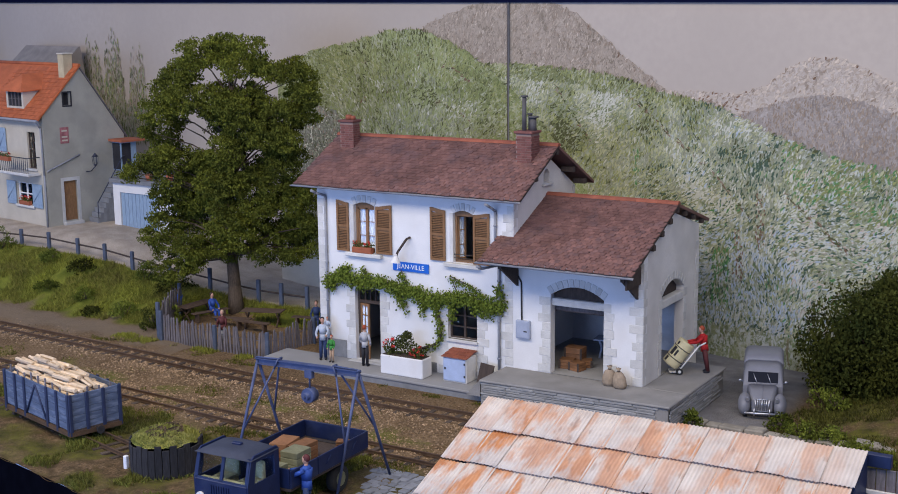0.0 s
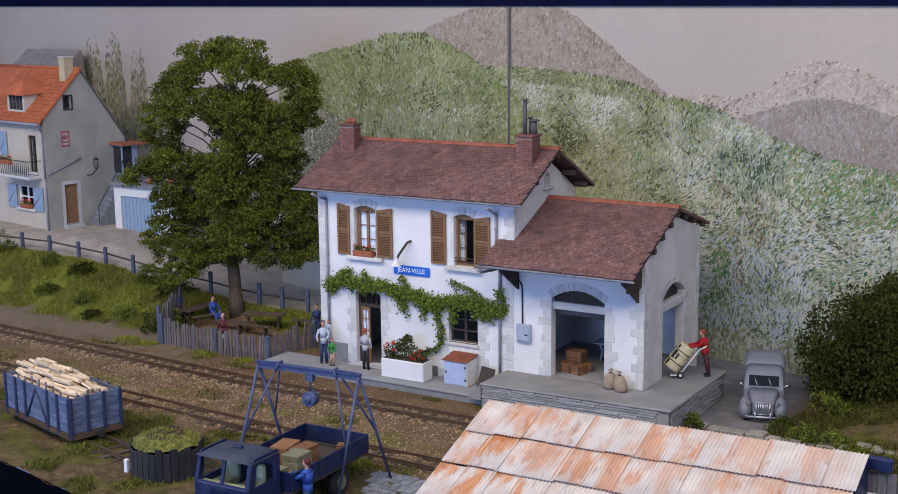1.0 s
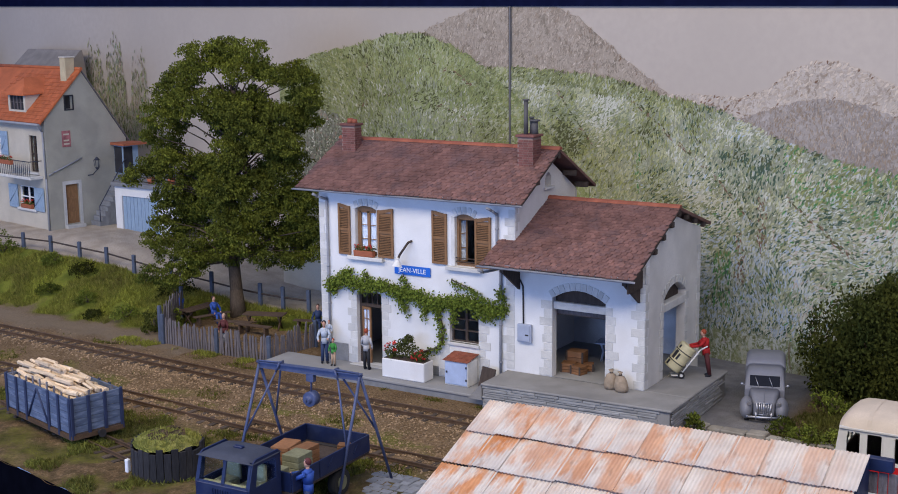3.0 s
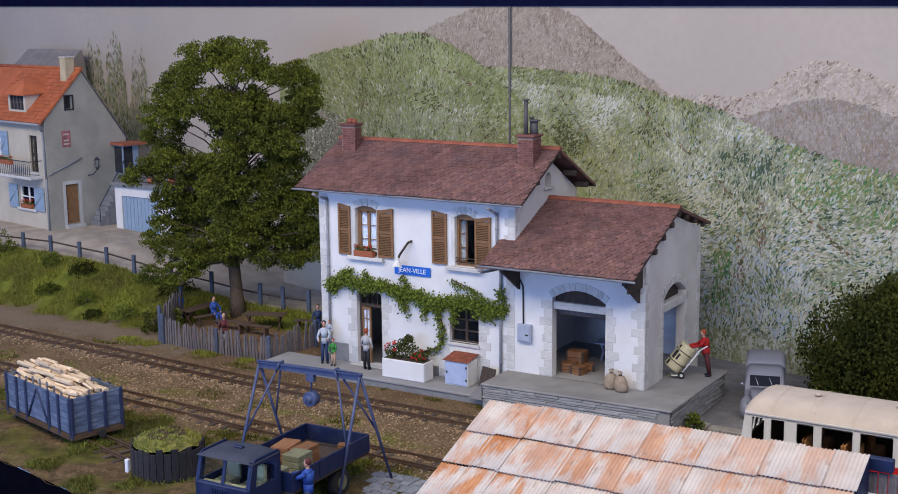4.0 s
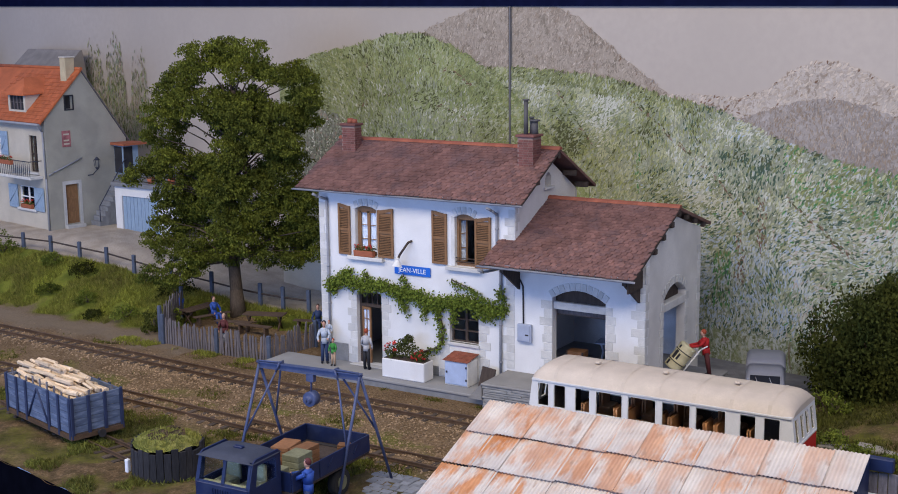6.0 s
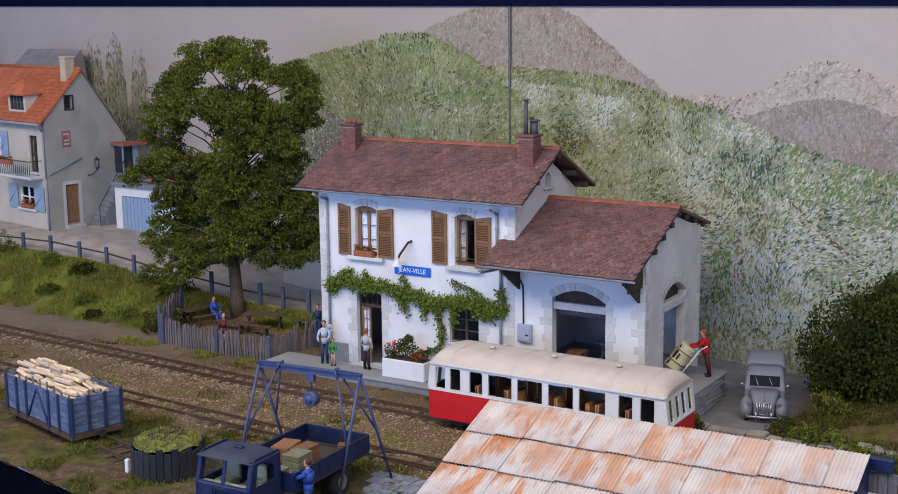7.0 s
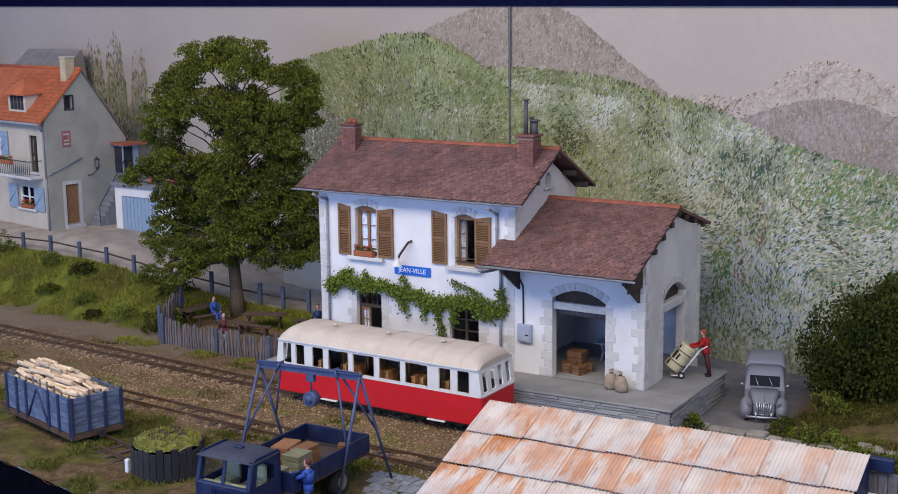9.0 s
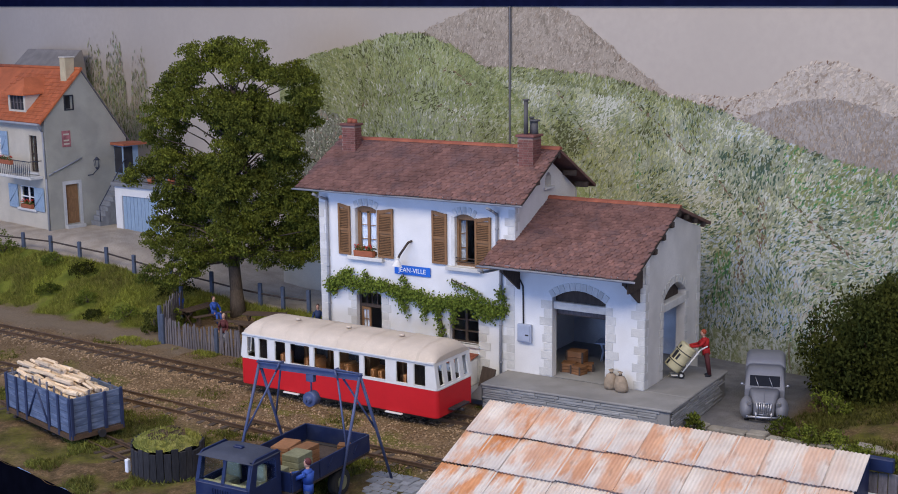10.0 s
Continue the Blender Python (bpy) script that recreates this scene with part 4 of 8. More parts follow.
# ---- roofs ----
def tile_roof(x0, x1, ya, za, yb, zb, parts=0):
    """A slope of flat clay tiles laid in courses on a boarded slab; the first ones are pieces of their own."""
    bm = B()
    th = 0.12
    prism(bm, [(ya, za - 0.02), (yb, zb - 0.02), (yb, zb - th), (ya, za - th)], x0 + 0.02, x1 - 0.02, "x")
    slab = part("roof", bm, WOOD_DARK, st)
    L = math.hypot(yb - ya, zb - za)
    ang = math.degrees(math.atan2(zb - za, yb - ya))
    rows = int(L / 0.175)
    step = L / rows
    cols = int((x1 - x0) / 0.215)
    cw = (x1 - x0) / cols
    t = B()
    box(t, 0.010, -0.02, 0.0, cw - 0.010, 0.30, 0.046)
    soften(t, 0.010)
    me = mesh_of("roof_tile", t, TILE)
    rest = B()
    cells = []
    for r in range(rows):
        for c in range(cols):
            cells.append((r, c))
    # the corner that the eye passes nearest
    cells.sort(key=lambda q: q[0] * step + (cols - q[1]) * cw * 0.6)
    n = 0
    for r, c in cells:
        s = r * step
        off = (cw / 2 if r % 2 else 0)
        x = x0 + c * cw + off
        if x + cw > x1 + 0.05:
            continue
        q = pose(x + rnd.uniform(-0.01, 0.01), ya + (yb - ya) * s / L, za + (zb - za) * s / L - 0.008, ang, 0, 0) @ pose(0, rnd.uniform(-0.045, 0.02), rnd.uniform(0, 0.012), -7.5 + rnd.uniform(-2.4, 2.4), rnd.uniform(-3, 3), rnd.uniform(-2.5, 2.5))
        if n < parts:
            piece("roof_tile", me, slab, q)
        else:
            box(rest, 0.010, -0.02, 0.0, cw - 0.010, 0.30, 0.046, q)
        n += 1
    if rest.verts:
        part("roof_tiles", rest, TILE, slab, kind="stuff")
    else:
        rest.free()
    return slab


def rear_roof(x0, x1, ya, za, yb, zb):
    bm = B()
    prism(bm, [(ya, za), (yb, zb), (yb, zb - 0.12), (ya, za - 0.12)], x0, x1, "x")
    part("roof", bm, TILE, st)


tile_roof(-0.75, 9.9, -0.6, 7.34, 2.65, 9.1, 300)
rear_roof(-0.75, 9.9, 5.9, 7.34, 2.65, 9.1)
tile_roof(8.6, 14.85, -1.5, 5.12, 2.85, 7.12, 300)
rear_roof(9.3, 14.85, 6.1, 6.1, 2.85, 7.12)


def roof_trim():
    # ridge caps
    for x0, x1, y, z in ((-0.75, 9.9, 2.65, 9.1), (9.3, 14.85, 2.85, 7.12)):
        b = B()
        prism(b, [(-0.15, -0.05), (-0.11, 0.03), (0, 0.075), (0.11, 0.03), (0.15, -0.05)], 0, 0.42, "x")
        me = mesh_of("ridge_tile", b, RIDGE)
        n = int((x1 - x0) / 0.4)
        for i in range(n):
            piece("ridge_tile", me, st, pose(x0 + (x1 - x0) * i / n, y, z + 0.03, 0, rnd.uniform(-0.6, 0.6), 0))
    # gutters: half-round
    for x0, x1, y, z in ((-0.85, 9.92, -0.67, 7.30), (8.5, 14.9, -1.57, 5.08)):
        bm = B()
        pr = [(0.07 * math.cos(a), 0.07 * math.sin(a)) for a in [math.pi + math.pi * i / 8 for i in range(9)]]
        pr += [(0.058 * math.cos(a), 0.058 * math.sin(a)) for a in [2 * math.pi - math.pi * i / 8 for i in range(9)]]
        prism(bm, [(y + u, z + v) for u, v in pr], x0, x1, "x")
        part("gutter", bm, ZINC, st)
        bm = B()
        box(bm, x0 + 0.1, y + 0.1, z - 0.08, x1 - 0.1, y + 0.14, z + 0.09)
        part("fascia_board", bm, ZINC, st)
    # downpipes with swan necks
    for x, ye, ze, yw, z1, z0 in ((0.46, -0.70, 7.13, -0.08, 6.85, 0.0), (8.55, -0.70, 7.13, -0.08, 6.8, 5.3), (8.7, -1.6, 4.92, -0.08, 4.7, 0.05)):
        bm = B()
        tube(bm, [(x - 0.25 if x < 1 else x - 0.1, ye, ze), (x - 0.15 if x < 1 else x, ye + 0.2, ze - 0.12), (x, yw, z1), (x, yw, z0)], 0.055, 10)
        for z in (z0 + 0.9, z0 + 2.4, z0 + 4.0):
            if z < z1:
                rod(bm, (x, yw, z), (x, yw, z + 0.06), 0.075, seg=10)
        part("downpipe", bm, ZINC, st)
    # purlin ends under the verges
    for x, pts in ((W, ((0.9, 8.0), (2.65, 8.85), (4.1, 8.0), (5.2, 7.4))), (SX, ((0.6, 5.8), (1.4, 6.2), (2.2, 6.55), (2.85, 6.88), (3.7, 6.65), (4.6, 6.38), (5.5, 6.1)))):
        for y, z in pts:
            bm = B()
            rbox(bm, x, y - 0.1, z - 0.12, (9.86 if x == W else 14.83), y + 0.1, z + 0.1, 0.02)
            part("purlin_end", bm, WOOD_DARK, st)
    # brackets under the deep front eaves
    for x in (9.4, 14.35):
        bm = B()
        box(bm, x, -1.4, 4.86, x + 0.14, 0, 4.98)
        prism(bm, [(0.0, 3.95), (0.0, 4.86), (-1.35, 4.86)], x + 0.02, x + 0.12, "x")
        part("eaves_bracket", bm, WOOD_DARK, st)
    bm = B()
    box(bm, 14.5, -1.3, 4.55, 14.56, 0.0, 5.2)
    part("eaves_board", bm, WOOD_DARK, st)


roof_trim()


BRICK_JOINT = mat("brick_mortar", (0.24, 0.17, 0.145), 0.95, 0.1, 4, 0.2, 30)


FLUE = mat("sooty_flue_iron", (0.10, 0.095, 0.095), 0.7, 0.2, 3, 0.3, 20)


def chimney(x, y, z0, z1, w, d, pots):
    ch = part("chimney", _core(x, y, z0, z1, w, d), BRICK_JOINT, st)
    bw, bh = w / 3, 0.095
    me = stone_mesh("brick", bw - 0.012, bh - 0.012, 0.012, BRICK, 0.004)
    bd = d / 3
    ms = stone_mesh("brick", bd - 0.012, bh - 0.012, 0.012, BRICK, 0.004)
    rows = int((z1 - z0) / bh)
    for r in range(rows):
        z = z0 + r * bh
        for k in range(3):
            o = bw / 2 if r % 2 else 0
            xx = x - w / 2 + k * bw + o * 0.5
            piece("brick", me, ch, pose(xx, y - d / 2, z))
            piece("brick", ms, ch, pose(x + w / 2, y - d / 2 + k * bd + o * 0.2, z, 0, 0, 90))
    bm = B()
    rbox(bm, x - w / 2 - 0.07, y - d / 2 - 0.07, z1, x + w / 2 + 0.07, y + d / 2 + 0.07, z1 + 0.1, 0.02)
    part("cap", bm, BRICK, ch)
    for px, py, r, h, kind in pots:
        bm = B()
        rod(bm, (x + px, y + py, z1 + 0.1), (x + px, y + py, z1 + 0.1 + h), r, r * 0.9, 12)
        if kind == "pipe":
            rod(bm, (x + px, y + py, z1 + 0.1 + h), (x + px, y + py, z1 + 0.16 + h), r * 1.5, r * 1.5, 12)
        part("pot", bm, RIDGE if kind == "clay" else FLUE, ch)


def _core(x, y, z0, z1, w, d):
    bm = B()
    box(bm, x - w / 2, y - d / 2, z0 - 0.5, x + w / 2, y + d / 2, z1)
    return bm


chimney(0.32, 2.0, 8.4, 9.72, 0.66, 0.5, [(-0.05, 0, 0.14, 0.2, "clay"), (0.14, 0.05, 0.12, 0.16, "clay")])
chimney(8.93, 1.85, 8.2, 9.62, 0.66, 0.7, [(-0.12, -0.05, 0.09, 1.3, "pipe"), (0.18, 0.12, 0.14, 0.5, "pipe"), (0.0, 0.2, 0.07, 0.6, "pipe")])


def sign():
    s = thing("station_sign", 3.77, -0.03, 4.02, 0, "blue enamel station name sign with white letters", "sign")
    bm = B()
    rbox(bm, 0, -0.03, 0, 1.72, 0.0, 0.38, 0.01)
    part("plate", bm, BLUE_SIGN, s)
    cu = bpy.data.curves.new("lettering", "FONT")
    cu.body = "JEAN-VILLE"
    cu.size, cu.extrude = 0.27 * S, 0.004 * S
    cu.align_x, cu.align_y = "CENTER", "CENTER"
    tmp = new("lettering", cu)
    dg = bpy.context.evaluated_depsgraph_get()
    me = bpy.data.meshes.new_from_object(tmp.evaluated_get(dg))
    bpy.data.objects.remove(tmp)
    me.materials.append(WHITE)
    ob = new("lettering", me)
    ob.parent = s
    ob.matrix_basis = pose(0.86 * S, -0.036 * S, 0.19 * S, 90, 0, 0)
    lamp = thing("wall_lamp", 4.35, -0.0, 5.0, 0, "black gooseneck wall lamp over the blue sign", "lamp")
    bm = B()
    tube(bm, [(0.25, -0.02, 0.42), (0.2, -0.2, 0.38), (-0.05, -0.45, -0.1), (-0.12, -0.5, -0.3)], 0.05, 8)
    part("arm", bm, WOOD_DARK, lamp)
    bm = B()
    rod(bm, (-0.12, -0.5, -0.28), (-0.14, -0.52, -0.55), 0.06, 0.2, 14, cap=False)
    rod(bm, (-0.12, -0.5, -0.2), (-0.12, -0.5, -0.3), 0.07, 0.06, 10)
    part("shade", bm, MORTAR, lamp)


sign()


def vine():
    v = thing("vine", 0, 0, 0, 0, "green climbing vine trained along the plastered wall", "plant")
    spine = [(0.5, 3.3), (1.3, 3.62), (2.2, 3.42), (3.2, 3.55), (4.1, 3.35), (4.9, 3.28), (5.7, 3.05), (6.5, 3.22), (7.3, 3.3), (8.1, 3.05), (8.9, 3.1)]
    stem = [(4.6, 0.7), (5.2, 0.95), (5.75, 1.15), (6.02, 1.45), (6.05, 2.0), (5.9, 2.5), (5.75, 3.0)]
    bm = B()
    for line, r in ((spine, 0.04), (stem, 0.06)):
        for (a, b), (c, d) in zip(line, line[1:]):
            rod(bm, (a, -0.1, b), (c, -0.1, d), r, r, 6)
    for a, b, c, d in ((2.6, 3.5, 2.3, 4.0), (6.9, 3.3, 6.5, 4.05), (6.5, 4.05, 7.6, 3.7), (4.5, 3.4, 4.2, 4.1)):
        rod(bm, (a, -0.1, b), (c, -0.12, d), 0.025, 0.015, 5)
    part("stem", bm, WOOD_DARK, v)
    bm = B()
    rg = random.Random(3)

    def leaf(x, y, z, s):
        m = Matrix.Translation((x, y, z)) @ Euler((rg.uniform(-0.9, 0.5), rg.uniform(-0.7, 0.7), rg.uniform(-0.8, 0.8))).to_matrix().to_4x4()
        vs = [bm.verts.new(m @ Vector((s * u, 0.02 * s * q, s * w))) for u, w, q in ((0, -0.7, 0), (0.55, -0.1, -6), (0.35, 0.45, 4), (0, 0.6, 0), (-0.35, 0.45, 4), (-0.55, -0.1, -6))]
        bm.faces.new(vs)

    def cloud(line, n, sy, sz):
        for _ in range(n):
            k = rg.randrange(len(line) - 1)
            t = rg.random()
            (a, b), (c, d) = line[k], line[k + 1]
            dens = 0.55 + 0.45 * noise.noise(((a + (c - a) * t) * 1.6, 2, 1))
            leaf(a + (c - a) * t + rg.gauss(0, 0.1), -0.05 - abs(rg.gauss(0.1, sy)), b + (d - b) * t + rg.gauss(0, sz) * (0.6 + dens) - 0.08, rg.uniform(0.042, 0.088))

    cloud(spine, 6200, 0.12, 0.13)
    cloud([(0.6, 3.25), (0.8, 2.95)], 64, 0.06, 0.1)
    cloud([(4.0, 3.2), (4.4, 2.55)], 208, 0.07, 0.14)
    cloud([(5.2, 3.1), (5.2, 2.5)], 160, 0.07, 0.14)
    cloud([(6.6, 2.9), (6.6, 2.4)], 112, 0.07, 0.12)
    cloud([(7.6, 2.9), (8.2, 2.7)], 96, 0.07, 0.1)
    cloud([(1.2, 3.7), (1.6, 3.95)], 208, 0.07, 0.12)
    cloud([(2.3, 4.0), (2.6, 3.6)], 96, 0.07, 0.07)
    cloud([(6.5, 4.05), (7.6, 3.7), (8.2, 3.3)], 240, 0.06, 0.07)
    cloud([(4.2, 4.0), (4.4, 3.5)], 80, 0.07, 0.07)
    cloud(stem[3:], 272, 0.06, 0.06)
    cloud(stem[:4], 96, 0.05, 0.05)
    cloud([(8.7, 3.9), (8.9, 3.2)], 176, 0.06, 0.1)
    part("leaves", bm, VINE_LEAF, v, kind="stuff")


VINE_LEAF = mat("vine_leaf", (0.19, 0.25, 0.04), 0.9, 0.2, 4, 0.2, 20, spread=0.4, spec=0.05)
vine()


# ---- railcar ----
CREAM = mat("cream_paint", (0.70, 0.68, 0.645), 0.5, 0.06, 2, 0.08, 20, stain=0.2, stain_col=(0.5, 0.46, 0.4), stain_scale=0.8)
ROOF_CREAM = mat("cream_roof_paint", (0.59, 0.495, 0.395), 0.6, 0.08, 2, 0.08, 20, stain=0.3, stain_col=(0.52, 0.43, 0.31), stain_scale=0.8)
RED = mat("red_paint", (0.55, 0.015, 0.02), 0.45, 0.05, 2, 0.06, 20)
SEAT = mat("seat_leather", (0.34, 0.15, 0.055), 0.6, 0.15, 4, 0.1, 20)
STEEL = mat("dark_steel", (0.06, 0.055, 0.055), 0.6, 0.25, 3, 0.3, 20, metal=0.3)
LONG, HALF = 9.25, 1.2
railcar = thing("railcar", 24.0, -3.7, 0, 0, "red and cream diesel railcar with brown seats inside", "railcar")
SIDE_WINDOWS = ((0.37, 0.76), (0.97, 1.39), (1.77, 2.29), (2.53, 3.46), (3.68, 4.64), (4.87, 5.81), (6.02, 6.99), (7.47, 7.96), (8.24, 8.73))


def build_railcar():
    def ring(z, inset):
        """Plan outline with rounded corners."""
        r, pts = 0.16, []
        x0, x1, y0, y1 = inset, LONG - inset, -HALF + inset * 0.3, HALF - inset * 0.3
        for cx, cy, a0 in ((x1 - r, y1 - r, 0), (x0 + r, y1 - r, 90), (x0 + r, y0 + r, 180), (x1 - r, y0 + r, 270)):
            for k in range(5):
                a = radians(a0 + 22.5 * k)
                pts.append((cx + r * math.cos(a), cy + r * math.sin(a), z))
        return pts

    def loft(bm, rings):
        rows = [[bm.verts.new(p) for p in r] for r in rings]
        n = len(rows[0])
        for a, b in zip(rows, rows[1:]):
            for i in range(n):
                f = bm.faces.new((a[i], a[(i + 1) % n], b[(i + 1) % n], b[i]))
        return rows

    bm = B()
    loft(bm, [ring(0.10, 0.02), ring(0.13, 0.0), ring(1.13, 0.0), ring(1.15, 0.03), ring(0.5, 0.06), ring(0.10, 0.06)])
    part("lower_body", bm, RED, railcar, "glossy red lower body")
    bm = B()
    loft(bm, [ring(1.135, -0.012), ring(1.17, -0.018), ring(1.20, -0.012), ring(1.2, 0.02), ring(1.135, 0.02)])
    part("belt_rail", bm, CREAM, railcar)
    # side walls with windows
    for y, s in ((-HALF, 1), (HALF, -1)):
        bm = B()
        pierced(bm, [(0.022, 1.19), (LONG - 0.022, 1.19), (LONG - 0.148, 2.16), (0.148, 2.16)], [[(a, 1.24), (b, 1.24), (b, 1.98), (b - 0.04, 2.02), (a + 0.04, 2.02), (a, 1.98)] for a, b in SIDE_WINDOWS], y + s * 0.002, y + s * 0.06)
        wl = part("side_wall", bm, CREAM, railcar)
        for a, b in SIDE_WINDOWS:
            bm = B()
            box(bm, a, y + s * 0.03, 1.24, b, y + s * 0.036, 2.01)
            part("pane", bm, GLASS, wl).visible_shadow = False
            bm = B()
            for p, q, r, t in ((a - 0.03, 1.21, a, 2.05), (b, 1.21, b + 0.03, 2.05), (a, 2.02, b, 2.05), (a, 1.21, b, 1.24)):
                box(bm, p, y - s * 0.01, q, r, y + s * 0.01, t)
            part("window_trim", bm, CREAM, wl)
    ends = ((-0.98, -0.66), (-0.42, -0.10), (0.10, 0.42), (0.66, 0.98))
    for x, s in ((0, 1), (LONG, -1)):
        bm = B()
        pierced(bm, [(-HALF + 0.062, 1.19), (HALF - 0.062, 1.19), (HALF - 0.062, 2.16), (-HALF + 0.062, 2.16)], [[(a, 1.26), (b, 1.26), (b, 2.0), (a, 2.0)] for a, b in ends], 0, s * 0.06, "x")
        for v in bm.verts:
            v.co.x += x + s * (0.02 + 0.13 * (v.co.z - 1.19))
        wl = part("end_wall", bm, CREAM, railcar)
        for a, b in ends:
            bm = B()
            xx = x + s * 0.06
            quad(bm, (xx, a, 1.26), (xx, b, 1.26), (xx + s * 0.1, b, 2.0), (xx + s * 0.1, a, 2.0))
            part("pane", bm, GLASS, wl).visible_shadow = False
        bm = B()
        rbox(bm, x - s * 0.28, -0.55, 0.28, x - s * 0.02, 0.55, 0.36, 0.02)
        rod(bm, (x - s * 0.02, 0, 0.2), (x - s * 0.35, 0, 0.2), 0.06)
        part("coupler", bm, STEEL, railcar)
    # domed roof with bands and vents
    bm = B()
    nu, nv = 48, 16
    rows = []
    for i in range(nu + 1):
        u = i / nu
        e = min(1.0, math.sin(math.pi * min(0.5, min(u, 1 - u) * 9.0)))
        row = []
        for j in range(nv + 1):
            t = -1 + 2 * j / nv
            c = (1 - abs(t) ** 3.3) ** 0.56
            x = 0.12 + (LONG - 0.24) * u
            row.append(bm.verts.new((x, t * (HALF + 0.03) * (0.93 + 0.07 * e), 2.13 + 0.49 * c * (0.42 + 0.58 * e ** 0.8))))
        rows.append(row)
    for i in range(nu):
        for j in range(nv):
            bm.faces.new((rows[i][j], rows[i + 1][j], rows[i + 1][j + 1], rows[i][j + 1])).smooth = True
    for i in (0, nu):
        bm.faces.new(rows[i])
    rf = part("roof", bm, ROOF_CREAM, railcar)
    for k in range(7):
        x = 1.0 + k * 1.23
        bm = B()
        for j in range(nv):
            pts = []
            for t in (-1 + 2 * j / nv, -1 + 2 * (j + 1) / nv):
                c = (1 - abs(t) ** 3.3) ** 0.56
                pts.append((t * (HALF + 0.03), 2.13 + 0.49 * c + 0.012))
            (ya, za), (yb, zb) = pts
            quad(bm, (x - 0.06, ya, za), (x + 0.06, ya, za), (x + 0.06, yb, zb), (x - 0.06, yb, zb))
        part("roof_band", bm, ROOF_CREAM, rf)
    for x in (2.1, 4.55, 7.0):
        bm = B()
        rod(bm, (x, -0.1, 2.66), (x, -0.1, 2.74), 0.11, 0.09, 12)
        part("vent", bm, ROOF_CREAM, rf)
    bm = B()
    for y in (-HALF - 0.03, HALF + 0.03):
        box(bm, 0.15, y - 0.02, 2.10, LONG - 0.15, y + 0.02, 2.15)
    part("rain_strip", bm, CREAM, rf)
    # inside
    bm = B()
    box(bm, 0.1, -HALF + 0.08, 0.55, LONG - 0.1, HALF - 0.08, 0.6)
    part("floor", bm, WOOD_DARK, railcar)
    # dark sheet under the roof, added so the inside looks unlit through the windows
    bm = B()
    box(bm, 0.3, -HALF + 0.1, 2.06, LONG - 0.3, HALF - 0.1, 2.09)
    part("ceiling_lining", bm, WOOD_DARK, railcar)
    # dark sheets across the car, added to keep the end panes from showing bright
    for x in (0.85, 8.08):
        bm = B()
        box(bm, x, -HALF + 0.1, 0.6, x + 0.03, HALF - 0.1, 2.06)
        part("bulkhead", bm, WOOD_DARK, railcar)
    for y in (-HALF + 0.08, HALF - 0.1):
        bm = B()
        box(bm, 0.1, y, 0.6, LONG - 0.1, y + 0.02, 1.2)
        part("side_lining", bm, WOOD_DARK, railcar)
    for x in (0.1, LONG - 0.12):
        bm = B()
        box(bm, x, -HALF + 0.1, 0.6, x + 0.02, HALF - 0.1, 1.2)
        part("end_lining", bm, WOOD_DARK, railcar)
    for k, x in enumerate((1.9, 2.75, 3.5, 4.3, 5.0, 5.85, 6.55, 7.3)):
        for y in (-0.72, 0.72):
            bm = B()
            rbox(bm, x, y - 0.4, 0.6, x + 0.45, y + 0.4, 1.0, 0.05)
            rbox(bm, x + (0.34 if k % 2 else 0), y - 0.38, 0.9, x + (0.48 if k % 2 else 0.14), y + 0.38, 1.54, 0.07, None, 2)
            part("seat", bm, SEAT, railcar)
    # running gear
    bm = B()
    box(bm, 0.5, -0.6, -0.02, LONG - 0.5, 0.6, 0.5)
    part("underframe", bm, STEEL, railcar)
    for x in (2.1, 6.9):
        bm = B()
        for y in (-0.42, 0.42):
            rod(bm, (0, y - 0.05, 0), (0, y + 0.05, 0), 0.33, seg=20)
            rod(bm, (0, y + (0.05 if y < 0 else -0.09), 0), (0, y + (0.09 if y < 0 else -0.05), 0), 0.37, seg=20)
        rod(bm, (0, -0.5, 0), (0, 0.5, 0), 0.06)
        w = part("wheelset", bm, STEEL, railcar)
        w.location = (x * S, 0, 0.13 * S)
        WHEELS.append(w)
    for x in (2.2, 7.0):
        bm = B()
        rbox(bm, x, -HALF - 0.12, 0.04, x + 0.75, -HALF - 0.01, 0.09, 0.01)
        part("step", bm, CREAM, railcar)


WHEELS = []
build_railcar()

# ---- tracks ----
RAIL = mat("rusty_rail", (0.14, 0.085, 0.05), 0.6, 0.25, 3, 0.3, 25, metal=0.3)
SLEEPER = mat("tarred_sleeper", (0.085, 0.062, 0.045), 0.9, 0.3, 4, 0.5, 20, stretch=(1, 6, 6), spread=0.25)


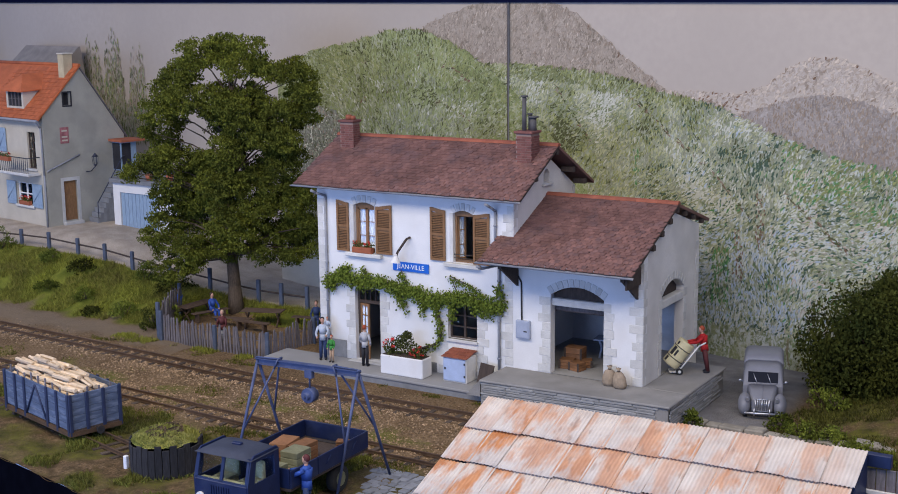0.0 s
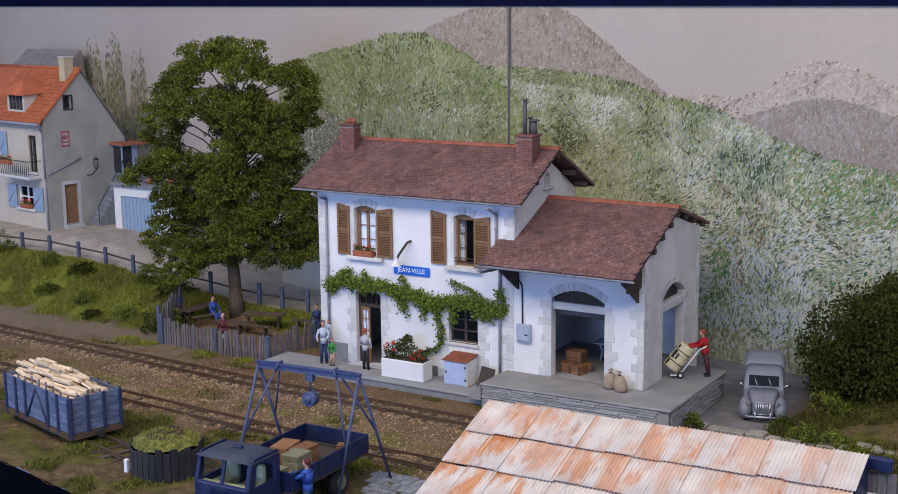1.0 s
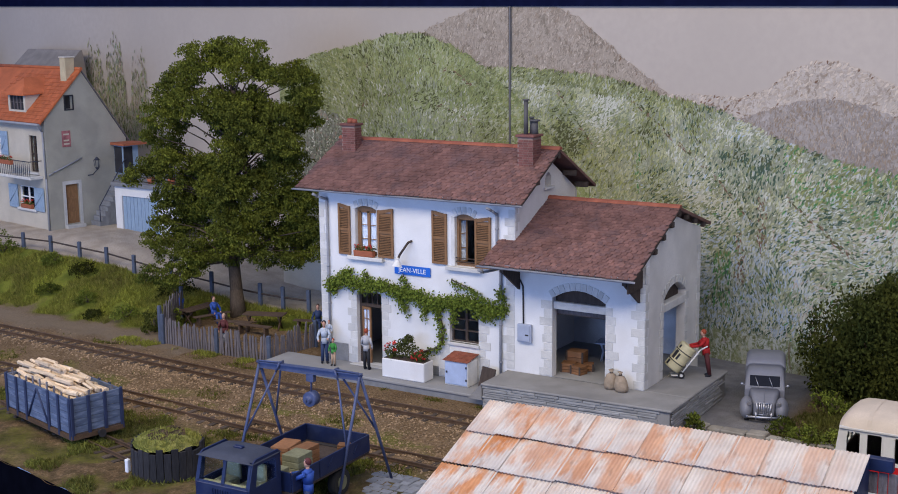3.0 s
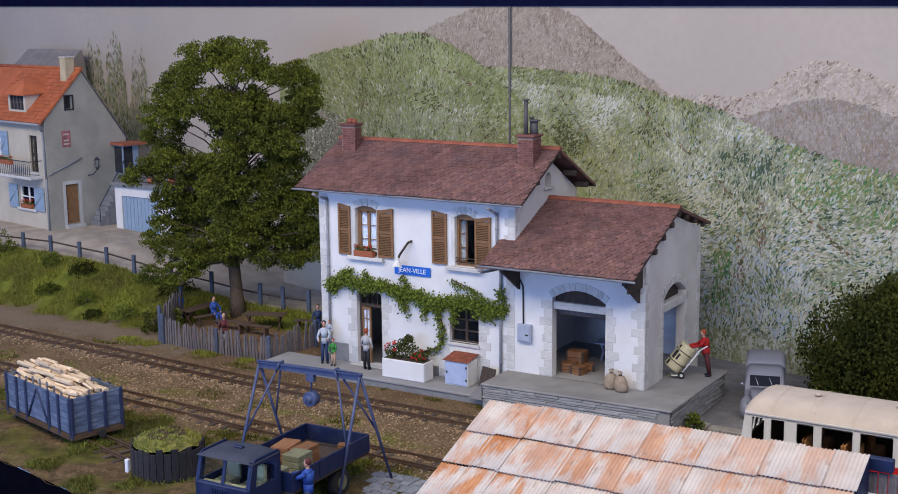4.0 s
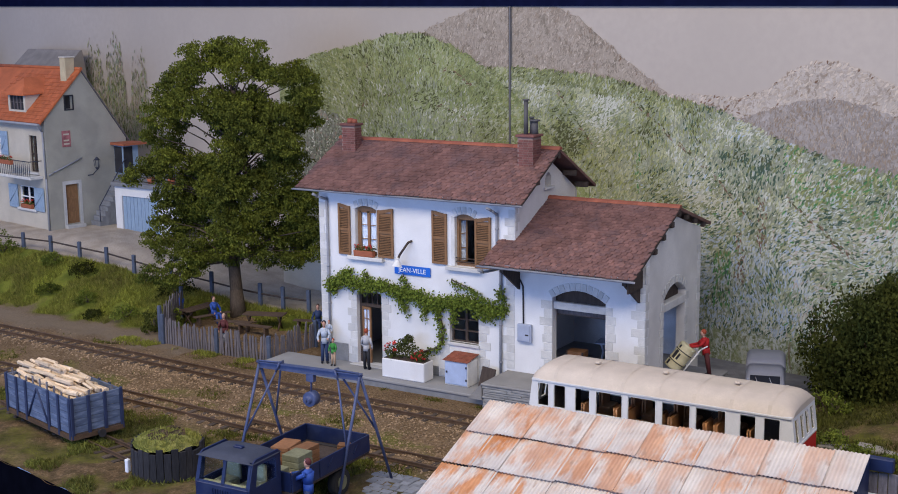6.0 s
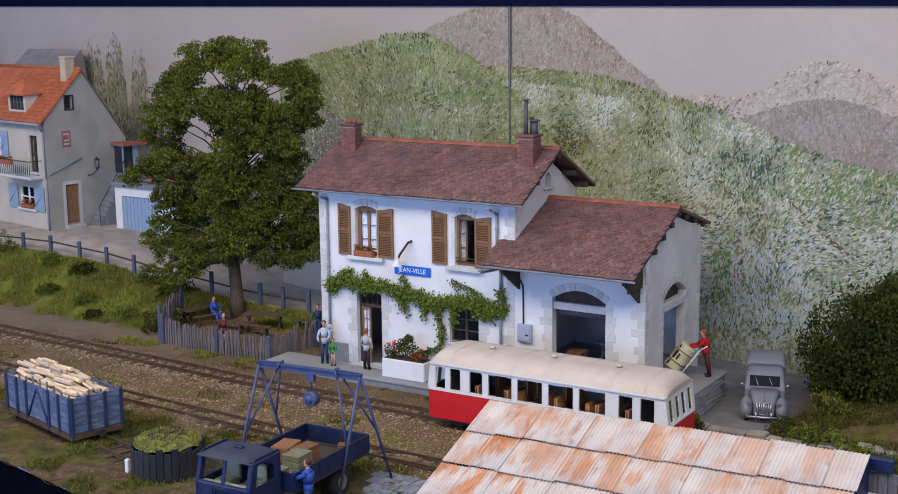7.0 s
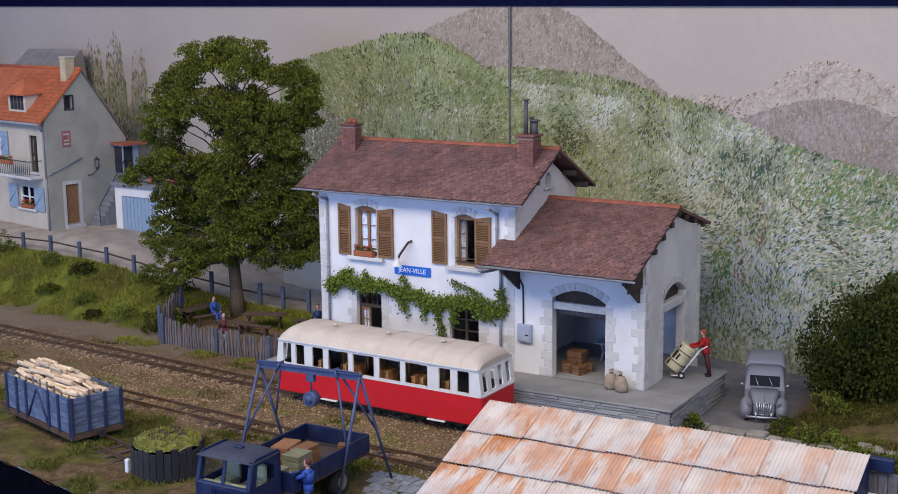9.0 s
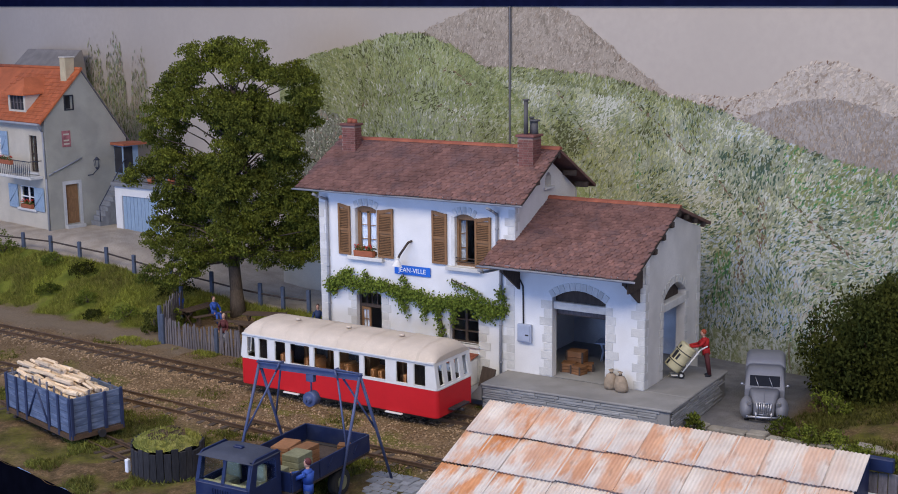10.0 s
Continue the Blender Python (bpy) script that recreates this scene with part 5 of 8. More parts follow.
def track(name, line, x0, x1, z, gauge=0.75, sink=0.0):
    tr = thing(name, 0, 0, 0, 0, "narrow gauge track with rusty rails on old wooden sleepers", "track", kind="structure")
    n = int((x1 - x0) / 0.8)
    xs = [x0 + (x1 - x0) * i / n for i in range(n + 1)]
    for side in (-gauge / 2, gauge / 2):
        bm = B()
        for a, b in zip(xs, xs[1:]):
            pa, pb = Vector((a, line(a))), Vector((b, line(b)))
            d = (pb - pa).normalized()
            nn = Vector((-d.y, d.x))
            for w, z0, z1 in ((0.028, z - 0.035, z), (0.012, z - 0.10, z - 0.035), (0.045, z - 0.125, z - 0.10)):
                vs = []
                for p in (pa, pb):
                    for o, zz in ((-w, z0), (w, z0), (w, z1), (-w, z1)):
                        q = p + nn * (side + o)
                        vs.append(bm.verts.new((q.x, q.y, zz)))
                for f in ((0, 1, 5, 4), (1, 2, 6, 5), (2, 3, 7, 6), (3, 0, 4, 7)):
                    bm.faces.new([vs[i] for i in f])
        part("rail", bm, RAIL, tr)
    b = B()
    box(b, -0.1, -0.72, -0.12, 0.1, 0.72, 0.0)
    soften(b, 0.015)
    me = mesh_of("sleeper", b, SLEEPER)
    x = x0
    rg = random.Random(len(name))
    while x < x1:
        a = math.degrees(math.atan2(line(x + 0.1) - line(x), 0.1))
        piece("sleeper", me, tr, pose(x, line(x), z - 0.125 - sink + rg.uniform(-0.012, 0.01), 0, 0, a + rg.uniform(-3, 3)))
        x += 0.58 + rg.uniform(-0.03, 0.03)
    return tr


def bend(x, x1, k):
    d = max(0.0, x1 - x)
    return k * (d - 1.5 * (1 - math.exp(-d / 1.5)))


line_1 = lambda x: -3.68 + bend(x, 1.5, 0.062)
line_2 = lambda x: -8.10 + bend(x, 6.5, 0.055)
line_3 = lambda x: -11.32 - 0.25 * (x + 3.4)
track("main_track", line_1, -34, 33, -0.2)
track("loop_track", line_2, -30, 16, -0.2)
track("siding_track", line_3, -7.5, 1.6, -0.2)

STONES = mat("ballast_stone", (0.262, 0.178, 0.105), 0.9, 0.25, 6, 0.3, 30, spread=0.5)


def pebbles(name, count, where, lo, hi, label, material, seed):
    """Loose stones scattered on the ground."""
    rg = random.Random(seed)
    bm = B()
    for _ in range(count):
        x, y = where(rg)
        r = rg.uniform(lo, hi)
        z = lift(x, y) - r * 0.2
        vs = [bm.verts.new((x + r * rg.uniform(0.6, 1.2) * u, y + r * rg.uniform(0.6, 1.2) * v, z + r * rg.uniform(0.5, 1.0) * w)) for u, v, w in
              ((1, 0, 0.3), (-0.5, 0.85, 0.2), (-0.5, -0.85, 0.25), (0.1, 0.1, 1.2))]
        for f in ((0, 1, 3), (1, 2, 3), (2, 0, 3)):
            bm.faces.new([vs[i] for i in f])
    return solo(name, bm, material, 0, 0, 0, 0, label, "gravel", kind="stuff")


def by_tracks(rg):
    k = rg.random()
    if k < 0.5:
        x = rg.uniform(-26, 20)
        return x, line_1(x) + rg.gauss(-0.2, 0.62)
    if k < 0.75:
        x = rg.uniform(-14, 14)
        return x, line_2(x) + rg.gauss(0.1, 0.7)
    x = rg.uniform(-8, 14)
    return x, rg.uniform(-8.0, -4.0)


pebbles("ballast", 16000, by_tracks, 0.025, 0.07, "brown and grey ballast stones along the tracks", STONES, 11)


# ---- wagon with firewood ----
BLUE_BOARD = mat("faded_blue_board", (0.105, 0.135, 0.205), 0.75, 0.22, 2, 0.4, 14, stretch=(1, 1, 5), spread=0.12, stain=0.3, stain_col=(0.22, 0.25, 0.31), stain_scale=2.0)
BLUE_IRON = mat("dark_blue_iron", (0.03, 0.04, 0.085), 0.6, 0.2, 3, 0.2, 20)
LOG = mat("split_firewood", (0.62, 0.47, 0.31), 0.85, 0.2, 4, 0.4, 16, stretch=(1, 6, 6), spread=0.22)
BARK = mat("bark", (0.11, 0.08, 0.055), 0.95, 0.3, 5, 0.7, 14, stretch=(3, 3, 1))


def wagon():
    L, Wd, z0, z1 = 4.85, 1.92, 0.12, 1.42
    g = thing("goods_wagon", -3.3, -11.33, 0, -14.2, "weathered blue open goods wagon loaded with firewood", "wagon")
    hx, hy = L / 2, Wd / 2
    bm = B()
    box(bm, -hx, -hy, z0 - 0.04, hx, hy, z0 + 0.04)
    part("floor", bm, WOOD_DARK, g)
    nb = 5
    bh = (z1 - z0 - 0.02) / nb
    pl, pe = B(), B()
    box(pl, -hx, -0.03, 0.006, hx, 0.03, bh - 0.006)
    soften(pl, 0.008)
    pl = mesh_of("board", pl, BLUE_BOARD)
    box(pe, -0.03, -hy + 0.035, 0.006, 0.03, hy - 0.035, bh - 0.006)
    soften(pe, 0.008)
    pe = mesh_of("board", pe, BLUE_BOARD)
    for i in range(nb):
        z = z0 + 0.02 + i * bh
        for y in (-hy, hy):
            piece("board", pl, g, pose(0, y, z))
        for x in (-hx + 0.035, hx - 0.035):
            piece("board", pe, g, pose(x, 0, z))
    posts = [-hx + 0.05, -hx + 0.85, -0.85, 0.85, hx - 0.85, hx - 0.05]
    for x in posts:
        for y in (-hy - 0.06, hy + 0.06):
            bm = B()
            rbox(bm, x - 0.06, y - 0.035, z0 - 0.15, x + 0.06, y + 0.035, z1 + 0.03, 0.01)
            part("post", bm, BLUE_IRON, g)
    for y in (-hy, -hy / 3, hy / 3, hy):
        for x in (-hx - 0.04, hx + 0.04):
            bm = B()
            rbox(bm, x - 0.035, y - 0.06, z0 - 0.15, x + 0.035, y + 0.06, z1 + 0.03, 0.01)
            part("post", bm, BLUE_IRON, g)
    for s in (-1, 1):
        bm = B()
        y = -hy - 0.05
        rod(bm, (s * 0.75, y, z0 + 0.05), (0.02 * s, y, z1 - 0.1), 0.04, seg=6)
        rod(bm, (s * 0.75, -y, z0 + 0.05), (0.02 * s, -y, z1 - 0.1), 0.04, seg=6)
        part("door_brace", bm, BLUE_IRON, g)
    bm = B()
    for y in (-hy - 0.03, hy + 0.03):
        box(bm, -hx - 0.05, y - 0.05, z0 - 0.18, hx + 0.05, y + 0.05, z0 - 0.02)
    for x in (-hx - 0.03, hx + 0.03):
        box(bm, x - 0.05, -hy, z0 - 0.18, x + 0.05, hy, z0 - 0.02)
    part("sole_frame", bm, RAIL, g)
    for x in (-1.35, 1.35):
        bm = B()
        for y in (-0.42, 0.42):
            rod(bm, (x, y - 0.05, 0.08), (x, y + 0.05, 0.08), 0.28, seg=18)
        rod(bm, (x, -0.5, 0.08), (x, 0.5, 0.08), 0.05)
        part("wheelset", bm, STEEL, g)
    for s in (-1, 1):
        bm = B()
        rod(bm, (s * hx, 0, 0.05), (s * (hx + 0.3), 0, 0.05), 0.06)
        rod(bm, (s * (hx + 0.3), 0, 0.05), (s * (hx + 0.33), 0, 0.05), 0.15, seg=12)
        part("buffer", bm, STEEL, g)
    # stakes above the sides
    for i in range(9):
        x = -hx + 0.3 + i * 0.53
        bm = B()
        rbox(bm, x, -hy + 0.06, z1 - 0.5, x + 0.09, -hy + 0.1, z1 + rnd.uniform(0.05, 0.26), 0.006)
        part("stake", bm, WOOD_OLD, g)
    for i in range(4):
        y = -0.7 + i * 0.45
        bm = B()
        rbox(bm, hx - 0.1, y, z1 - 0.5, hx - 0.06, y + 0.08, z1 + rnd.uniform(0.05, 0.18), 0.006)
        part("stake", bm, WOOD_OLD, g)
    load = thing("firewood_load", -3.3, -11.33, 0, -14.2, "heap of pale split firewood logs in the wagon", "firewood")
    meshes = []
    for k in range(5):
        b = B()
        n = 5
        r = rnd.uniform(0.06, 0.095)
        pr = [(r * rnd.uniform(0.7, 1.2) * math.cos(2 * math.pi * i / n), r * rnd.uniform(0.7, 1.2) * math.sin(2 * math.pi * i / n)) for i in range(n)]
        h = rnd.uniform(0.42, 0.55)
        prism(b, pr, -h, h, "x")
        soften(b, 0.012)
        meshes.append(mesh_of("log", b, LOG))
    for layer in range(6):
        z = 0.9 + layer * 0.2
        half = hy - 0.14 - (0 if layer < 3 else (layer - 2) * 0.2)
        for row in range(5):
            xc = -hx + 0.62 + row * 0.9
            if (layer == 4 and row == 4) or (layer == 5 and row in (0, 3, 4)):
                continue
            y = -half
            while y < half:
                piece("log", rnd.choice(meshes), load, pose(xc + rnd.uniform(-0.08, 0.08), y, z + rnd.uniform(-0.05, 0.07) - 0.12 * (abs(y) / hy) ** 2, rnd.uniform(0, 360), rnd.uniform(-4, 4), rnd.uniform(-9, 9)))
                y += rnd.uniform(0.14, 0.18)


wagon()


# ---- plank bin with a heap ----
DARK_PLANK = mat("black_tarred_plank", (0.028, 0.026, 0.028), 0.85, 0.3, 4, 0.5, 16, stretch=(5, 5, 1), spread=0.3)
MOSS = mat("moss_heap", (0.25, 0.235, 0.065), 1.0, 0.3, 3, 0.8, 14, col2=(0.17, 0.175, 0.04), stain=0.2, stain_col=(0.25, 0.21, 0.15), stain_scale=1.6, spec=0.02)


def bin_heap():
    b = thing("plank_bin", 3.25, -12.83, -0.4, 0, "bin of black tarred planks heaped with mossy rubble", "bin")
    n = 30
    for i in range(n):
        a = 2 * math.pi * i / n
        rx, ry = 1.18, 1.12
        bm = B()
        w = 2 * math.pi * 1.15 / n * 0.94
        rbox(bm, -w / 2, -0.03, 0, w / 2, 0.03, 1.05 + rnd.uniform(-0.08, 0.12), 0.01)
        p = part("plank", bm, DARK_PLANK, b)
        p.matrix_basis = pose(rx * math.cos(a) * S, ry * math.sin(a) * S, 0, rnd.uniform(-2, 2), 0, math.degrees(a) + 90)
    bm = B()
    m = 26
    rows = [[bm.verts.new((0, 0, 1.18))]]
    for r in range(1, 9):
        rr = 1.13 * r / 8
        rows.append([bm.verts.new((rr * math.cos(2 * math.pi * k / m), rr * 0.96 * math.sin(2 * math.pi * k / m), 1.36 - 0.30 * (r / 8) ** 2 + 0.14 * noise.noise((rr * math.cos(2 * math.pi * k / m) * 3, rr * math.sin(2 * math.pi * k / m) * 3, 2)))) for k in range(m)])
    for k in range(m):
        bm.faces.new((rows[0][0], rows[1][k], rows[1][(k + 1) % m]))
        for r in range(1, 8):
            bm.faces.new((rows[r][k], rows[r + 1][k], rows[r + 1][(k + 1) % m], rows[r][(k + 1) % m]))
    part("mound", bm, MOSS, b, smooth=True)
    bm = B()
    rg = random.Random(5)
    for _ in range(420):
        a, r = rg.uniform(0, 6.28), 0.62 * math.sqrt(rg.random())
        x, y = r * math.cos(a), r * math.sin(a)
        z = 1.35 - 0.30 * (r / 1.13) ** 2 + 0.14 * noise.noise((x * 3, y * 3, 2))
        s = rg.uniform(0.02, 0.06)
        quad(bm, (x - s, y, z - 0.02), (x + s, y + s, z), (x, y + s, z + s * 1.6), (x - s, y - s, z + s))
    part("rubble", bm, STONES, b, kind="stuff")
    bm = B()
    for _ in range(2600):
        a, r = rg.uniform(0, 6.28), 1.1 * math.sqrt(rg.random())
        x, y = r * math.cos(a), r * math.sin(a)
        if noise.noise((x * 2, y * 2, 7)) < -0.35:
            continue
        z = 1.34 - 0.30 * (r / 1.13) ** 2
        s, h = 0.02, rg.uniform(0.06, 0.16)
        bm.faces.new([bm.verts.new(q) for q in ((x - s, y, z), (x + s, y + s, z), (x + rg.gauss(0, 0.05), y + rg.gauss(0, 0.05), z + h))])
    part("grass_tuft", bm, MOSS, b, kind="stuff")
    bm = B()
    rbox(bm, 2.02, -13.6, -0.4, 2.17, -13.45, 0.06, 0.02)
    solo("marker_post", bm, WHITE, 0, 0, 0, 0, "short white painted marker post in the grass", "post")


bin_heap()

# ---- loading gantry ----
CRANE_BLUE = mat("blue_grey_iron", (0.075, 0.095, 0.185), 0.5, 0.2, 3, 0.2, 20, metal=0.1)


def gantry():
    g = thing("loading_gantry", 0, 0, 0, 0, "blue iron loading gantry with a chain hoist", "crane")
    A, Bq = Vector((6.05, -11.33, 3.32)), Vector((9.78, -10.98, 3.32))
    d = (Bq - A).normalized()
    n = Vector((-d.y, d.x, 0))
    bm = B()
    a, b = A - d * 0.05, Bq + d * 0.05
    for z0, z1, w in ((-0.10, -0.07, 0.09), (-0.07, 0.07, 0.03), (0.07, 0.10, 0.09)):
        vs = [bm.verts.new(p + n * o + Vector((0, 0, z))) for p in (a, b) for o, z in ((-w, z0), (w, z0), (w, z1), (-w, z1))]
        for f in ((0, 1, 5, 4), (1, 2, 6, 5), (2, 3, 7, 6), (3, 0, 4, 7), (0, 3, 2, 1), (4, 5, 6, 7)):
            bm.faces.new([vs[i] for i in f])
    part("beam", bm, CRANE_BLUE, g)
    for p, s in ((A, -1), (Bq, 1)):
        top = p + Vector((0, 0, 0.05))
        feet = []
        for f in (-1, 1):
            foot = Vector((p.x + s * 0.12 + (0.2 if f > 0 else -0.2) + (0.08 if s < 0 else 0), p.y + f * 1.2, -0.4))
            feet.append(foot)
            bm = B()
            rod(bm, top, foot, 0.052, 0.045, 8)
            part("leg", bm, CRANE_BLUE, g)
            bm = B()
            rbox(bm, foot.x - 0.16, foot.y - 0.16, -0.42, foot.x + 0.16, foot.y + 0.16, -0.34, 0.02)
            part("foot_plate", bm, CRANE_BLUE, g)
        # a bent pipe from one leg over the beam and down to the other
        q = p - d * s * 0.85 + Vector((0, 0, 0.16))
        lo, hi = top.lerp(feet[0], 0.6), top.lerp(feet[1], 0.52)
        bm = B()
        tube(bm, [lo, q.lerp(lo, 0.15) + Vector((0, 0, 0.03)), q + Vector((0, -0.10, 0)), q + Vector((0, 0.10, 0)), q.lerp(hi, 0.15) + Vector((0, 0, 0.03)), hi], 0.034, 7)
        part("brace", bm, CRANE_BLUE, g)
        bm = B()
        tube(bm, [q + Vector((0, -0.06, 0)), top + Vector((0, -0.06, 0.08)), top + d * s * 0.1], 0.03, 7)
        part("stiffener", bm, CRANE_BLUE, g)
    m = A + (Bq - A) * 0.52
    bm = B()
    rod(bm, m, m - Vector((0, 0, 0.75)), 0.03, seg=6)
    box(bm, m.x - 0.14, m.y - 0.08, m.z - 0.35, m.x + 0.14, m.y + 0.08, m.z - 0.1)
    part("chain", bm, CRANE_BLUE, g)
    bm = B()
    rod(bm, (m.x, m.y - 0.15, m.z - 0.92), (m.x, m.y + 0.15, m.z - 0.92), 0.24, seg=18)
    rod(bm, (m.x, m.y - 0.3, m.z - 0.92), (m.x, m.y + 0.22, m.z - 0.92), 0.12, seg=12)
    rod(bm, (m.x, m.y - 0.36, m.z - 0.92), (m.x, m.y - 0.3, m.z - 0.92), 0.05, seg=8)
    part("hoist", bm, CRANE_BLUE, g)


gantry()

# ---- lorry ----
NAVY = mat("navy_paint", (0.012, 0.021, 0.07), 0.45, 0.15, 2, 0.1, 20, stain=0.25, stain_col=(0.05, 0.06, 0.1), stain_scale=1.2)
TYRE = mat("tyre_rubber", (0.03, 0.03, 0.03), 0.85, 0.15, 4, 0.3, 20)
CRATE = mat("crate_brown", (0.23, 0.11, 0.05), 0.8, 0.2, 3, 0.3, 16, spread=0.2)
CRATE_G = mat("crate_green_grey", (0.20, 0.20, 0.12), 0.8, 0.2, 3, 0.3, 16, spread=0.15)
ROOF_GREY = mat("dusty_blue_roof", (0.042, 0.048, 0.07), 0.7, 0.15, 2, 0.2, 20)


def lorry():
    t = thing("lorry", 8.5, -13.1, -0.35, 2, "dark blue flatbed lorry with dropside bed carrying crates", "lorry")
    # bed: y from -1.45 (front) to 2.75 (rear)
    x0, x1, ya, yb, zf, zt = -1.22, 1.22, -1.45, 2.72, 1.05, 1.6
    bm = B()
    rbox(bm, x0, ya, zf - 0.1, x1, yb, zf, 0.02)
    part("bed_floor", bm, WOOD_DARK, t)
    for x in (x0, x1):
        bm = B()
        for k in range(3):
            a = ya + (yb - ya) * k / 3 + 0.02
            b = ya + (yb - ya) * (k + 1) / 3 - 0.02
            rbox(bm, x - 0.03, a, zf, x + 0.03, b, zt, 0.012)
            s = 1 if x > 0 else -1
            rod(bm, (x + s * 0.04, a + 0.4, zf + 0.2), (x + s * 0.04, a + 0.65, zf + 0.45), 0.018, seg=6)
        part("dropside", bm, NAVY, t)
    bm = B()
    rbox(bm, x0 + 0.035, yb - 0.06, zf, x1 - 0.035, yb, zt, 0.012)
    part("tailgate", bm, NAVY, t)
    bm = B()
    rbox(bm, x0 + 0.035, ya, zf, x1 - 0.035, ya + 0.06, zt + 0.05, 0.012)
    part("headboard", bm, NAVY, t)
    bm = B()
    box(bm, -0.45, -3.0, 0.65, -0.3, yb - 0.1, 0.9)
    box(bm, 0.3, -3.0, 0.65, 0.45, yb - 0.1, 0.9)
    box(bm, -0.9, yb - 0.3, 0.75, 0.9, yb - 0.15, 1.08)
    part("chassis", bm, STEEL, t)
    for x, y in ((-0.95, 1.35), (0.95, 1.35), (-0.88, -2.4), (0.88, -2.4)):
        bm = B()
        rod(bm, (x - 0.14, y, 0.42), (x + 0.14, y, 0.42), 0.42, seg=22)
        w = part("wheel", bm, TYRE, t)
        bm = B()
        rod(bm, (x - 0.15, y, 0.42), (x + 0.15, y, 0.42), 0.24, seg=16)
        part("rim", bm, CRATE_G, w)
    # cab
    c0, c1, cx, zr = -3.1, -1.62, 0.98, 2.45
    side = [(c0 + 0.02, 0.7), (c1, 0.7), (c1, zr - 0.08), (c1 - 0.1, zr), (c0 + 0.35, zr), (c0 + 0.22, zr - 0.08), (c0, 1.62)]
    for x, s in ((-cx, 1), (cx, -1)):
        bm = B()
        pierced(bm, side, [[(c0 + 0.3, 1.62), (c1 - 0.22, 1.62), (c1 - 0.22, 2.24), (c0 + 0.42, 2.24)]], x, x + s * 0.05, "x")
        p = part("cab_side", bm, NAVY, t)
        bm = B()
        box(bm, x + s * 0.02, c0 + 0.3, 1.62, x + s * 0.026, c1 - 0.22, 2.24)
        part("pane", bm, GLASS, p).visible_shadow = False
    bm = B()
    rbox(bm, -cx + 0.05, c0 - 0.02, 0.7, cx - 0.05, c0 + 0.04, 1.62, 0.015)
    for k in range(8):
        box(bm, -0.36 + k * 0.09, c0 - 0.05, 0.85, -0.32 + k * 0.09, c0 - 0.02, 1.5)
    part("grille_panel", bm, NAVY, t)
    bm = B()
    slope = Matrix.Translation((0, c0, 1.62)) @ Matrix.Rotation(radians(-15), 4, "X")
    for a, b in ((-cx + 0.05, -cx + 0.13), (-0.05, 0.05), (cx - 0.13, cx - 0.05)):
        box(bm, a, 0, 0, b, 0.05, 0.80, slope)
    box(bm, -cx + 0.05, 0, 0, cx - 0.05, 0.05, 0.06, slope)
    box(bm, -cx + 0.05, 0, 0.72, cx - 0.05, 0.05, 0.80, slope)
    ws = part("windscreen_frame", bm, NAVY, t)
    bm = B()
    for a, b in ((-cx + 0.13, -0.05), (0.05, cx - 0.13)):
        box(bm, a, 0.02, 0.06, b, 0.03, 0.72, slope)
    part("windscreen", bm, GLASS, ws).visible_shadow = False
    bm = B()
    rbox(bm, -cx, c1 - 0.05, 0.7, cx, c1, zr - 0.1, 0.02)
    part("cab_back", bm, NAVY, t)
    bm = B()
    n = 10
    rows = []
    for i in range(n + 1):
        y = c0 + 0.12 + (c1 - c0 - 0.1) * i / n
        row = []
        for j in range(n + 1):
            x = -cx - 0.04 + (2 * cx + 0.08) * j / n
            e = (1 - (2 * j / n - 1) ** 4) * (1 - (2 * i / n - 1) ** 6)
            row.append(bm.verts.new((x, y, zr - 0.1 + 0.16 * e)))
        rows.append(row)
    for i in range(n):
        for j in range(n):
            bm.faces.new((rows[i][j], rows[i + 1][j], rows[i + 1][j + 1], rows[i][j + 1])).smooth = True
    rf = part("cab_roof", bm, ROOF_GREY, t)
    bm = B()
    rbox(bm, -0.16, c0 + 0.75, zr + 0.04, 0.16, c0 + 0.9, zr + 0.12, 0.02)
    part("roof_vent", bm, NAVY, rf)
    for x in (-0.5, 0.42):
        bm = B()
        rbox(bm, x - 0.3, c0 + 0.55, 1.0, x + 0.3, c0 + 1.1, 1.5, 0.04)
        rbox(bm, x - 0.3, c0 + 1.05, 1.4, x + 0.3, c0 + 1.2, 2.0, 0.04)
        part("seat", bm, CRATE_G, t)
    bm = B()
    rbox(bm, -0.85, c0 + 0.08, 1.5, 0.85, c0 + 0.3, 1.62, 0.02)
    part("dashboard", bm, CRATE_G, t)
    for x in (-0.72, 0.72):
        bm = B()
        rod(bm, (x, c0 - 0.1, 1.1), (x, c0, 1.1), 0.13, seg=14)
        part("headlight", bm, MORTAR, t)
